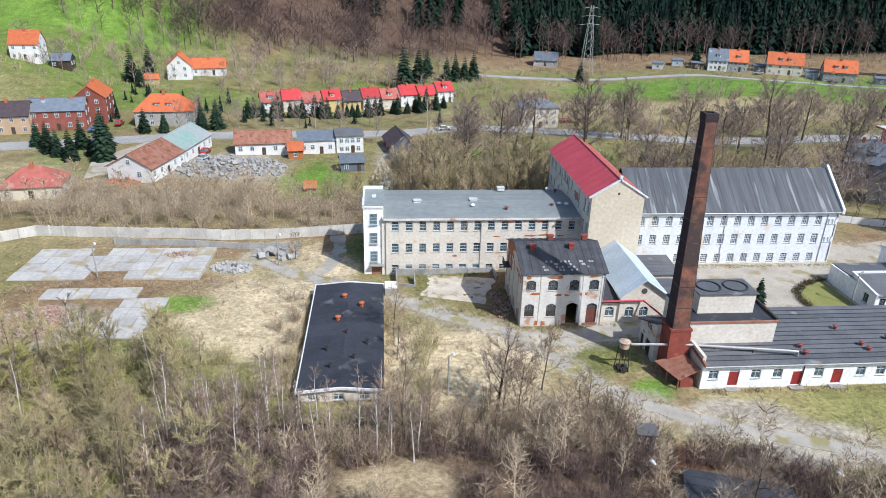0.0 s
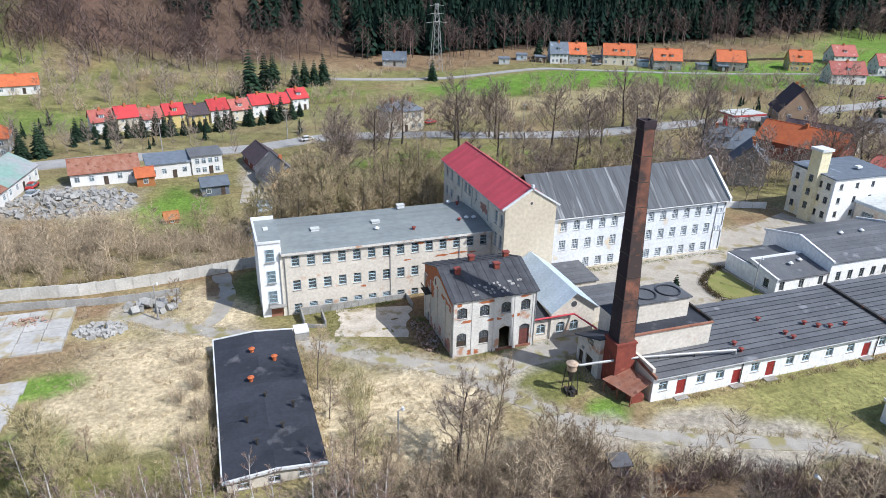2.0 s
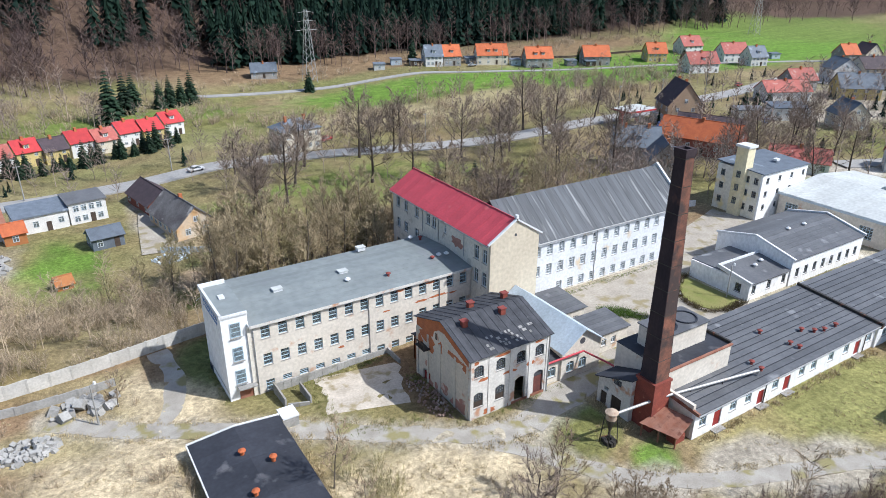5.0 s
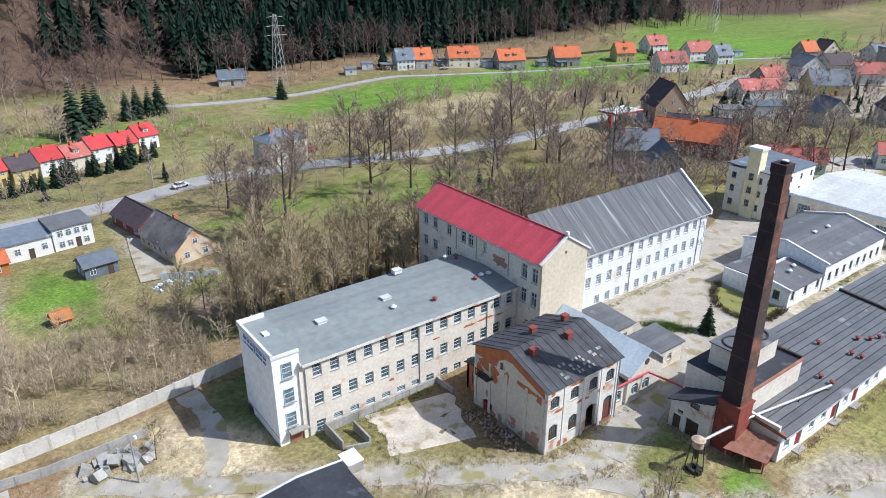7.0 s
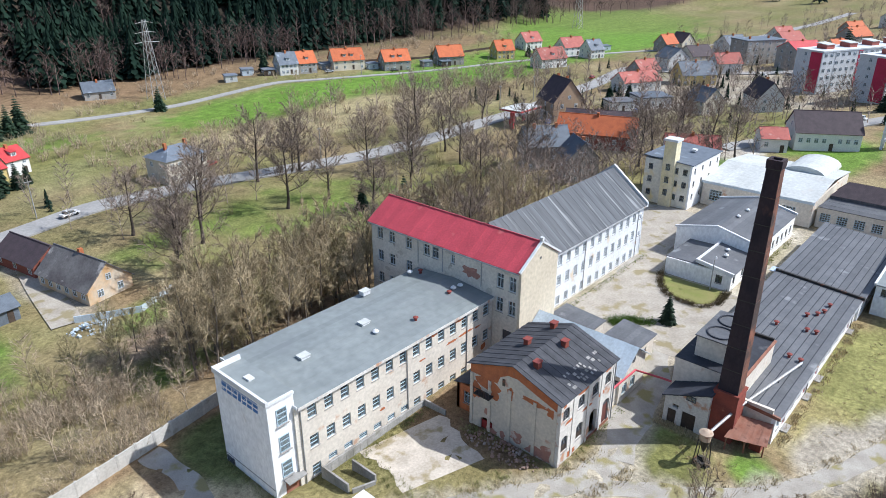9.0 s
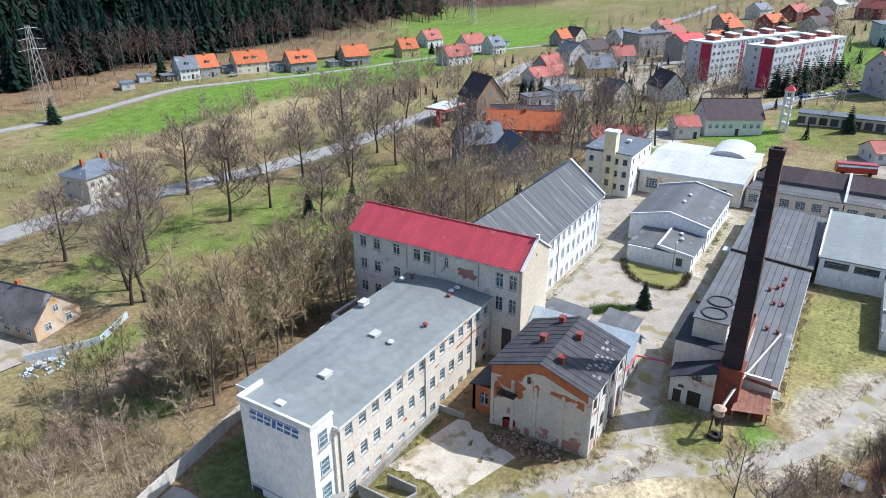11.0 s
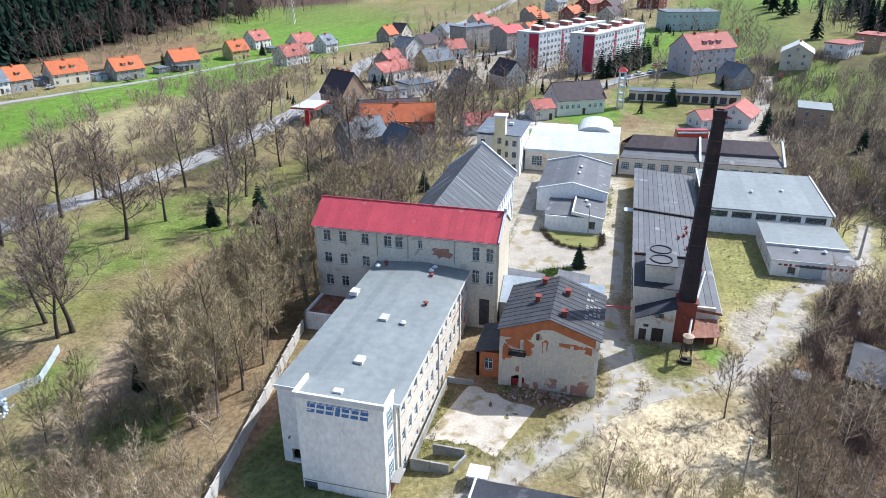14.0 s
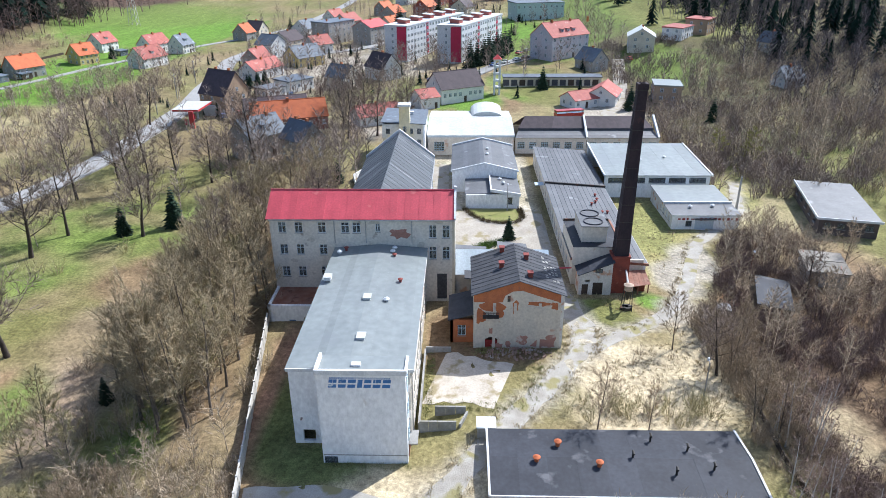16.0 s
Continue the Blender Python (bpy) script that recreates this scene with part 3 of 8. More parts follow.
def build_ground():
    xs = ticks((-3000, -600, 300), (-600, -250, 25), (-250, -76, 6), (-76, 110, 1.2), (110, 340, 3.5), (340, 700, 20), (700, 3000, 230))
    ys = ticks((-2500, -300, 220), (-300, 10, 15), (10, 126, 1.2), (126, 330, 3), (330, 560, 10), (560, 1000, 55), (1000, 3500, 250))
    co = [(x, y, ground(x, y) + (0.07 * noise.noise((x * 0.4, y * 0.4, 0)) if 10 < y < 130 and -76 < x < 110 else 0)) for y in ys for x in xs]
    w = len(xs)
    fs = [(j * w + i, j * w + i + 1, (j + 1) * w + i + 1, (j + 1) * w + i) for j in range(len(ys) - 1) for i in range(w - 1)]
    me = bpy.data.meshes.new("ground")
    me.from_pydata(co, [], fs)
    at = me.color_attributes.new("cover", "FLOAT_COLOR", "POINT")
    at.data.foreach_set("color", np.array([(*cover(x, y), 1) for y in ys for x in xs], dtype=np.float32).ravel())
    me.shade_smooth()
    m = bpy.data.materials.new("valley_ground")
    m.use_nodes = True
    n, k = m.node_tree.nodes, m.node_tree.links.new
    p = n["Principled BSDF"]
    p.inputs["Roughness"].default_value, p.inputs["Specular IOR Level"].default_value = 0.95, 0.1
    va = n.new("ShaderNodeVertexColor")
    va.layer_name = "cover"
    tc = n.new("ShaderNodeTexCoord")
    col = va.outputs[0]
    hs = []
    for sc, lo, hi in ((0.35, 0.72, 1.25), (1.7, 0.62, 1.4), (7.0, 0.6, 1.4)):
        t, r = n.new("ShaderNodeTexNoise"), n.new("ShaderNodeMapRange")
        t.inputs["Scale"].default_value, t.inputs["Detail"].default_value = sc, 5
        r.inputs["From Min"].default_value, r.inputs["From Max"].default_value = 0.25, 0.75
        r.inputs["To Min"].default_value, r.inputs["To Max"].default_value = lo, hi
        x = n.new("ShaderNodeVectorMath")
        x.operation = "SCALE"
        k(tc.outputs["Object"], t.inputs["Vector"])
        k(t.outputs["Fac"], r.inputs["Value"])
        k(col, x.inputs[0])
        k(r.outputs[0], x.inputs["Scale"])
        col = x.outputs[0]
        hs.append(t.outputs["Fac"])
    k(col, p.inputs["Base Color"])
    b = n.new("ShaderNodeBump")
    b.inputs["Strength"].default_value, b.inputs["Distance"].default_value = 0.6, 0.25
    k(hs[1], b.inputs["Height"])
    k(b.outputs[0], p.inputs["Normal"])
    me.materials.append(m)
    tagged(new("ground", me), "spring valley ground of dry grass, leaf litter and fresh green meadow", "ground", kind="structure")


build_ground()


def ribbon(name, pts, width, material, label, lift=0.1, kind="structure", th=0.4, step=3.0):
    """A road laid over the ground along a line of points."""
    line = []
    for (ax, ay), (bx, by) in zip(pts, pts[1:]):
        n = max(1, int(math.hypot(bx - ax, by - ay) / step))
        line += [(ax + (bx - ax) * i / n, ay + (by - ay) * i / n) for i in range(n)]
    line.append(pts[-1])
    for _ in range(4):
        line = [line[0]] + [((a[0] + 2 * b[0] + c[0]) / 4, (a[1] + 2 * b[1] + c[1]) / 4) for a, b, c in zip(line, line[1:], line[2:])] + [line[-1]]
    bm = bmesh.new()
    rows = []
    for i, (x, y) in enumerate(line):
        a, b = line[max(0, i - 1)], line[min(len(line) - 1, i + 1)]
        d = Vector((b[0] - a[0], b[1] - a[1], 0)).normalized()
        s = Vector((-d.y, d.x, 0))
        wv = width / 2 * (1 + 0.4 * noise.noise((x * 0.35, y * 0.35, 5))) if lift < 0.1 else width / 2
        row = []
        for q in (1, 0.5, 0, -0.5, -1):
            p = Vector((x, y, 0)) + s * wv * q
            row.append(bm.verts.new((p.x, p.y, ground(p.x, p.y) + lift)))
        e = Vector((x, y, 0)) - s * wv
        f = Vector((x, y, 0)) + s * wv
        row.append(bm.verts.new((e.x, e.y, ground(e.x, e.y) - th)))
        row.insert(0, bm.verts.new((f.x, f.y, ground(f.x, f.y) - th)))
        rows.append(row)
    for r, s in zip(rows, rows[1:]):
        for k in range(6):
            bm.faces.new((r[k], r[k + 1], s[k + 1], s[k]))
    return alone(name, bm, material, label, "road", kind)


def patch(name, pts, material, label, lift=0.06, category="pavement", z=None):
    """A flat paved area."""
    low = [(x, y, (ground(x, y) if z is None else z) - 0.4) for x, y in pts]
    top = [(x, y, (ground(x, y) if z is None else z) + lift) for x, y in pts]
    return alone(name, hull(*low, *top), material, label, category, "structure")


ribbon("road", ROAD, 7.5, ASPHALT, "pale grey asphalt valley road", 0.35, th=1.2)
ribbon("lane", LANE, 3.6, ASPHALT, "narrow grey lane along the orchard", 0.3, th=1.0)
ribbon("cobbled_track", COBBLES, 3.0, COBBLE, "worn pale cobbled factory track", 0.03, step=1.5)
ribbon("cobbled_drive", COBBLES_B, 4.4, COBBLE, "worn pale cobbled factory drive", 0.034, step=1.5)
ribbon("cobbled_path", COBBLES_C, 2.3, COBBLE, "broken pale cobbled track in the grass", 0.025, step=1.5)
ribbon("dirt_track", [(-8, 118), (-7, 111), (-9, 103), (-12, 100)], 2.6, COBBLE, "grey gravel track beside the hall", 0.02, step=1.0)
ribbon("side_street", [(268, 206), (285, 175), (300, 150), (330, 125), (380, 105)], 6, ASPHALT, "asphalt side street through the town", 0.4, th=1.2)
ribbon("town_street", [(160, 118), (185, 108), (210, 96), (235, 80), (250, 60), (300, 40)], 6, ASPHALT, "pale asphalt street by the church", 0.4, th=1.5)
ribbon("yard_lane", [(8, 212), (5, 195), (2, 178), (0, 162)], 5, YARD, "dusty yard lane beside the sheds", 0.2, th=0.8)
ribbon("east_lane", [(140, 52), (160, 48), (180, 40), (200, 36), (235, 30)], 5, YARD, "dusty lane past the workshops", 0.3, th=1.0)
patch("courtyard", [(47, 100.6), (79, 100.8), (83.6, 98.5), (73.2, 95.2), (73, 82.8), (72, 79), (49, 79), (48.6, 90.2), (47, 91.4)], YARD, "pale cobbled factory courtyard", 0.042)
ribbon("yard", [(13.4, 98.8), (12.4, 95), (10.8, 90.0)], 10.0, YARDPALE, "pale cracked concrete yard with earth patches", 0.03, step=1.2)
patch("forecourt", [(79.4, 101), (84, 98.4), (104, 98.6), (105.8, 105), (104.6, 114), (92, 110), (79.4, 107)], YARD, "pale paved drive between the halls", 0.04)


def slab_field(x0, y0, x1, y1, nx, ny, skew, label, seed):
    """Old concrete floor in separate heaved slabs."""
    rnd = random.Random(seed)
    t = thing("concrete_floor", x0, y0, 0, label, "concrete slab", kind="structure")
    dx, dy = (x1 - x0) / nx, (y1 - y0) / ny
    for i in range(nx):
        for j in range(ny):
            if rnd.random() < 0.06:
                continue
            e = rnd.uniform(0.02, 0.07)
            z = ground(x0, y0) + rnd.uniform(0.12, 0.2)
            s = skew * j * dy
            a, b = x0 + i * dx + e + s, x0 + (i + 1) * dx - e + s
            c, d = y0 + j * dy + e, y0 + (j + 1) * dy - e
            tl = [rnd.uniform(-0.03, 0.03) for _ in range(4)]
            part("slab", hull((a, c, -0.4), (b, c, -0.4), (b, d, -0.4), (a, d, -0.4), (a, c, z + tl[0]), (b, c, z + tl[1]), (b, d, z + tl[2]), (a, d, z + tl[3])), SLABMAT, t)


slab_field(-57.5, 98.5, -28.5, 110.5, 10, 4, 0.03, "cracked grey concrete floor of a demolished hall", 4)
slab_field(-38.5, 80.5, -32, 92, 3, 4, 0.1, "broken grey concrete floor overgrown at the edges", 5)
slab_field(-50, 92, -36, 95.5, 6, 1, 0.0, "strip of grey concrete paving in the grass", 6)

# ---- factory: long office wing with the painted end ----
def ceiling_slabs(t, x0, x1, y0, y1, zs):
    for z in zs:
        # storey floors that stop light leaks, room shade put into their colour
        part("floor_slab", boxes((x0, x1, y0, y1, z - 0.2, z)), ROOMSHADE, t)


def sign(parent, x, y0, y1, z0, z1):
    """The firm's painted name on a west wall, drawn as plain slanted blue blocks."""
    y, k = y0, 0.16
    top = z1 - 0.24
    for i, w in enumerate((0.84, 0.8, 0.82, 0.5, 0.74, 0.8, 0.82)):
        bm = bmesh.new()
        th = (top - z0) * 0.4
        bars = [(0, w, z0, z0 + th), (0, w, top - th, top)] if i != 3 else [(0, w, z0, top)]
        for a, b, c, d in bars:
            v = []
            for e in (0.0, 0.012):
                v += [bm.verts.new((x - e, y - u - k * (h - z0) / (top - z0), h)) for u, h in ((a, c), (b, c), (b, d), (a, d))]
            for f in ((0, 1, 2, 3), (7, 6, 5, 4), (0, 4, 5, 1), (1, 5, 6, 2), (2, 6, 7, 3), (3, 7, 4, 0)):
                bm.faces.new([v[j] for j in f])
        part("sign_block", bm, BLUE, parent, "slanted blue bars")
        y -= w + 0.19
    for z in (z1 - 0.17, z1 - 0.05):
        part("sign_stripe", boxes((x - 0.012, x + 0.002, y + 0.1, y0 - 0.2, z, z + 0.06)), BLUE, parent, "thin blue stripe")


def bare_patch(parent, axis, plane, u, z, ru, rz, seed, material=None):
    """Brick showing through fallen plaster: a ragged plate a finger proud of the wall."""
    r = random.Random(seed)
    n = 14
    ring = []
    for k in range(n):
        q = r.uniform(0.6, 1.1)
        ring.append((u + ru * q * math.cos(2 * math.pi * k / n), z + rz * q * math.sin(2 * math.pi * k / n)))
    pts = [[(p, plane + e, h) if axis == "y" else (plane + e, p, h) for p, h in ring] for e in (0.03, -0.011 - 0.001 * (seed % 4))]
    bm = hull(*pts[0], *pts[1])
    bmesh.ops.recalc_face_normals(bm, faces=bm.faces)
    return part("bare_brick", bm, material or ORANGEBRICK, parent)


def office_wing():
    t = thing("office_wing", 0.8, 100.9, -0.9, "long three-storey cream plastered factory wing with a flat grey roof", "factory building")
    cols = span(1.65, 30.6, 14)
    s, d, n = facade(t, CREAM, (0.8, 100.9), (32.7, 100.9), -1.3, 9.05,
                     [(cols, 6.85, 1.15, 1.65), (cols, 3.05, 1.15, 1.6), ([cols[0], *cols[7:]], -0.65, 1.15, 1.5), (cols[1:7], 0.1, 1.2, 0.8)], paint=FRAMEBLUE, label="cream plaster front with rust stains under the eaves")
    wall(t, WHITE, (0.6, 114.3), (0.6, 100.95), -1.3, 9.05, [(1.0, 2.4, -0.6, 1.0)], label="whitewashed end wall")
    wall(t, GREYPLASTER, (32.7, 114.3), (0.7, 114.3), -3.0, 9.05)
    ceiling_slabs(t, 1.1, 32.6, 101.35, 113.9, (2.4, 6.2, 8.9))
    # roof in felt strips, slightly pitched to both sides
    for k, (y0, y1) in enumerate(((100.55, 107.6), (114.6, 107.6))):
        sheets("roof_felt", t, FELTGREY, (0.5, y0, 9.15), (32.7, y0, 9.15), (32.7, y1, 9.75), (0.5, y1, 9.75), 7, 0.22, 0.015, False, "grey felt")
    part("eaves_board", boxes((0.5, 32.7, 100.5, 100.548, 8.8, 9.16)), OLDWHITE, t, "flaking white eaves board")
    part("cornice", boxes((0.9, 32.6, 100.78, 100.897, 8.62, 8.78)), OLDWHITE, t, "flaking plaster cornice")
    rnd = random.Random(31)
    for k in range(17):
        bare_patch(t, "y", 100.78, 3.5 + k * 1.7 + rnd.uniform(-0.5, 0.5), 8.7, rnd.uniform(0.3, 1.0), 0.09, 100 + k)
    for k, (u, z, ru, rz) in enumerate(((24.5, 5.9, 1.3, 0.2), (27.3, 6.0, 1.8, 0.22), (29.6, 5.85, 0.8, 0.16), (19.0, 5.8, 0.6, 0.15), (12.2, 2.4, 0.5, 0.2), (30.9, 2.3, 0.5, 0.6), (21.2, 8.3, 0.7, 0.2), (26.0, 8.3, 0.9, 0.16))):
        bare_patch(t, "y", 100.9, u, z, ru, rz, 140 + k)
    part("verge", boxes((0.38, 0.497, 100.6, 114.5, 8.95, 9.32)), TRIM, t, "white verge board")
    for x in (0.95, 16.4, 27.4):
        part("downpipe", tube([(x, 100.82, -0.9), (x, 100.82, 8.6)], [0.06, 0.06], 6), METAL, t)
    # stair tower with the name
    a = part("stair_tower", hull((-2.6, 101.2, -2), (0.57, 101.2, -2), (0.57, 110.5, -2), (-2.6, 110.5, -2), (-2.6, 101.2, 10.7), (0.57, 101.2, 10.7), (0.57, 110.5, 10.7), (-2.6, 110.5, 10.7)), WHITE, t, "whitewashed stair tower")
    for nm, r in (("parapet", (-2.75, -2.45, 101.05, 110.65, 10.703, 11.3)), ("parapet", (-2.447, 0.6, 101.05, 101.35, 10.703, 11.0)), ("parapet", (-2.447, 0.6, 110.35, 110.65, 10.703, 11.3))):
        part(nm, boxes(r), TRIM, t, "white parapet")
    part("tower_roof", boxes((-2.44, 0.8, 101.36, 110.34, 10.705, 10.8)), FELTGREY, t, "grey felt tower roof")
    part("hatch", boxes((-1.3, -0.6, 106.0, 107.0, 10.81, 11.0)), TRIM, t)
    for z in (7.9, 4.6, 1.4):
        window(a, pose(-1.0, 101.17, z), 1.25, 1.9, "factory", FRAMEBLUE)
    part("recess", boxes((0.3, 0.78, 100.95, 101.19, -1.2, 9.0)), GREYPLASTER, t, "grey recessed strip")
    part("door_canopy", boxes((-1.6, 0.7, 100.2, 101.19, 0.9, 1.05)), CONCRETE, t, "thin concrete canopy")
    part("doorway", boxes((-1.4, 0.5, 101.13, 101.195, -1.2, 0.85)), RUST, t, "dark rusty doorway")
    window(a, pose(-2.63, 109.6, -1.3, 0, 0, -90), 1.4, 1.3, "grid", FRAMEDARK)
    sign(a, -2.605, 109.3, 102.8, 9.1, 10.35)
    for y in (108.6, 106.2, 104.2):
        part("sign_bracket", tube([(-2.6, y, 10.75), (-3.5, y, 10.1)], [0.025, 0.025], 5), TRIM, t, "thin white sign bracket")
    part("foot_band", boxes((-2.64, -2.603, 101.3, 110.4, 0.2, 0.3)), CONCRETE, t)
    part("wall_lamp", boxes((0.2, 0.55, 113.2, 113.4, 2.6, 2.75)), METAL, t)
    for x, y in ((15.8, 107.5), (6.3, 107.0), (21.5, 113.6)):
        k = thing("roof_light", x, y, 9.7, "small white skylight box on the flat grey roof", "skylight", "roof lights")
        part("curb", boxes((x - 0.6, x + 0.6, y - 0.45, y + 0.45, 9.45, 9.95)), TRIM, k)
        part("cap", boxes((x - 0.68, x + 0.68, y - 0.53, y + 0.53, 9.953, 10.05)), WHITEMETAL, k)
    for x, y, kd in ((15.4, 105.0, "white"), (29.9, 113.4, "white"), (20.9, 103.7, "red"), (31.4, 105.4, "white"), (30.2, 105.6, "white"), (28.9, 105.2, "red"), (31.2, 112.6, "red")):
        vent(x, y, 9.4, kd, "vents on the office wing")


office_wing()


def red_roof_house():
    t = thing("red_roofed_building", 36.8, 110, 0, "tall four-storey beige factory building with a red sheet roof", "factory building")
    x0, x1, y0, y1, ze, zr = 32.8, 41.2, 96.5, 124.2, 14.0, 16.75
    north = [y1 - 0.41 - v for v in (122.4, 119.9, 116.4, 112.9, 111.2)]
    # west face runs from north to south
    rows = [(north, 11.5, 1.2, 1.7), (north[:3], 7.9, 1.2, 1.7), (north[:3], 4.2, 1.2, 1.7)]
    ye = y1 - 0.41
    rows += [([ye - 99.8, ye - 97.8], 10.7, 1.1, 2.1), ([ye - 99.8, ye - 97.8], 7.2, 1.1, 2.1), ([ye - 108.0], 11.7, 0.7, 1.3)]
    facade(t, GREYPLASTER, (x0, y1 - 0.41), (x0, y0 + 0.41), -3.6, ze, rows, style="cross", more=[(ye - 99.2, ye - 97.7, 0.4, 4.8)], label="grey-beige plaster side with damp patches")
    part("arched_door", boxes((x0 + 0.2, x0 + 0.3, 97.7, 99.2, 0.4, 4.8)), FRAMEDARK, t, "tall dark arched door")
    bare_patch(t, "x", x0, 104.8, 11.4, 1.7, 0.9, 190, PINKBRICK)
    for k, (u, z, ru, rz) in enumerate(((108.5, 13.2, 1.0, 0.3), (98.9, 13.3, 0.8, 0.3), (101.6, 9.6, 0.6, 0.7), (118.2, 10.4, 0.7, 0.4), (121.0, 6.9, 0.6, 0.4))):
        bare_patch(t, "x", x0, u, z, ru, rz, 192 + k, PATCHY)
    gable_wall(t, GABLECREAM, (x0, y0), (x1, y0), -0.5, ze, zr)
    gable_wall(t, GREYPLASTER, (x1, y1), (x0, y1), -4, ze, zr)
    wall(t, GREYPLASTER, (x1, y0 + 0.41), (x1, y1 - 0.41), -2, ze)
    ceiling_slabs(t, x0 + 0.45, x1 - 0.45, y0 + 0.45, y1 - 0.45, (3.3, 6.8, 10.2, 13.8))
    xm = (x0 + x1) / 2
    sheets("roof_sheet", t, REDMETAL, (x0 - 0.5, y1 + 0.4, ze - 0.12), (x0 - 0.5, y0 - 0.05, ze - 0.12), (xm, y0 - 0.05, zr + 0.1), (xm, y1 + 0.4, zr + 0.1), 26, 0.1, 0.03, label="red painted sheet")
    sheets("roof_sheet", t, PINKTILE, (x1 + 0.5, y0 - 0.05, ze - 0.12), (x1 + 0.5, y1 + 0.4, ze - 0.12), (xm, y1 + 0.4, zr + 0.1), (xm, y0 - 0.05, zr + 0.1), 26, 0.1, 0.03)
    part("ridge_cap", tube([(xm, y0, zr + 0.14), (xm, y1 + 0.4, zr + 0.14)], [0.12, 0.12], 6), REDMETAL, t)
    for a, b in (((x0 - 0.55, ze - 0.12), (xm, zr + 0.12)), ((x1 + 0.55, ze - 0.12), (xm, zr + 0.12))):
        part("verge", slab((a[0], y0 - 0.2, a[1] + 0.2), (b[0], y0 - 0.2, b[1] + 0.2), (b[0], y0 + 0.12, b[1] + 0.2), (a[0], y0 + 0.12, a[1] + 0.2), 0.25), TRIM, t, "white verge")
    part("ridge_post", boxes((xm - 0.2, xm + 0.2, y0 - 0.25, y0 + 0.2, zr + 0.3, zr + 0.75)), TRIM, t)
    part("gable_eye", tube([(xm, y0 - 0.015, 14.6), (xm, y0 + 0.05, 14.6)], [0.22, 0.22], 12), FRAMEDARK, t, "small dark round opening")
    part("gutter", tube([(x0 - 0.55, y1, ze - 0.25), (x0 - 0.55, y0, ze - 0.25)], [0.09, 0.09], 6), METAL, t)
    for y in (109.8, 102.9, 114.5):
        part("downpipe", tube([(x0 - 0.08, y, 9.9), (x0 - 0.08, y, ze - 0.3)], [0.06, 0.06], 6), METAL, t)


red_roof_house()


def low_annex():
    t = thing("low_annex", 29, 119, -3, "low white annex with a flat rusty roof behind the wing", "outbuilding")
    wall(t, WHITE, (26.4, 124.0), (26.4, 114.4), -4, 2.6, [(3.0, 4.0, -2.4, 0.2), (5.2, 5.6, -0.2, 0.6), (6.8, 7.2, -0.2, 0.6)])
    wall(t, WHITE, (32.7, 124.0), (26.4, 124.0), -4, 2.6)
    part("door", boxes((26.55, 26.62, 120.0, 121.0, -2.4, 0.2)), BLUE, t, "pale blue door")
    part("flat_roof", boxes((26.6, 32.75, 114.35, 123.8, 2.2, 2.35)), RUST, t, "rusty brown flat roof")


low_annex()


def white_hall():
    t = thing("white_mill_hall", 60, 108, 0, "long white three-storey mill hall with a streaked slate roof", "factory building")
    x0, x1, y0, y1, ze, zr = 41.3, 78.0, 101.7, 115.2, 9.7, 15.0
    cols = span(2.1, 33.2, 14)
    facade(t, HALLWHITE, (x0, y0), (x1 - 0.41, y0), -0.4, ze, [(cols, 7.1, 1.15, 1.75), (cols, 3.75, 1.15, 1.75), (cols[3:], 0.35, 1.15, 1.55), ([35.0, 35.7, 36.3], 7.2, 0.4, 0.9), ([35.0, 35.7, 36.3], 3.9, 0.4, 0.9)],
           arched=(0,), style="grid", label="whitewashed front with three rows of windows")
    gable_wall(t, HALLWHITE, (x1, y0), (x1, y1), -0.4, ze, zr)
    wall(t, HALLWHITE, (x1 - 0.41, y1), (x0, y1), -2, ze)
    ceiling_slabs(t, x0 + 0.5, x1 - 0.5, y0 + 0.5, y1 - 0.5, (3.3, 6.5, 9.6))
    ym = (y0 + y1) / 2
    sheets("roof_strip", t, SLATE, (x0 - 0.1, y0 - 0.45, ze - 0.15), (x1 + 0.1, y0 - 0.45, ze - 0.15), (x1 + 0.1, ym, zr + 0.15), (x0 - 0.1, ym, zr + 0.15), 38, 0.12, 0.03, label="streaked grey slate")
    sheets("roof_strip", t, SLATE, (x1 + 0.1, y1 + 0.45, ze - 0.15), (x0 - 0.1, y1 + 0.45, ze - 0.15), (x0 - 0.1, ym, zr + 0.15), (x1 + 0.1, ym, zr + 0.15), 38, 0.12, 0.03)
    for y, s in ((y0 - 0.5, 1), (y1 + 0.5, -1)):
        part("fire_wall", hull((x1 + 0.12, y, ze - 0.5), (x1 + 0.55, y, ze - 0.5), (x1 + 0.55, ym, zr), (x1 + 0.12, ym, zr), (x1 + 0.12, y, ze + 0.35), (x1 + 0.55, y, ze + 0.35), (x1 + 0.55, ym, zr + 0.75), (x1 + 0.12, ym, zr + 0.75)), TRIM, t, "white coping")
    part("roof_hatch", slab((75.5, 103.6, 11.1), (76.4, 103.6, 11.1), (76.4, 104.3, 11.65), (75.5, 104.3, 11.65), 0.1), REDMETAL, t, "small red roof patch")
    part("gutter", tube([(x0, y0 - 0.52, ze - 0.25), (x1, y0 - 0.52, ze - 0.25)], [0.1, 0.1], 6), METAL, t)
    for x in (43.0, 58.0, 76.0):
        part("downpipe", tube([(x, y0 - 0.08, 0), (x, y0 - 0.08, ze - 0.4)], [0.06, 0.06], 6), METAL, t)
    part("plinth", boxes((x0, x1, y0 - 0.06, y0 - 0.003, -0.4, 0.25)), GREYPLASTER, t, "grey plinth")


white_hall()


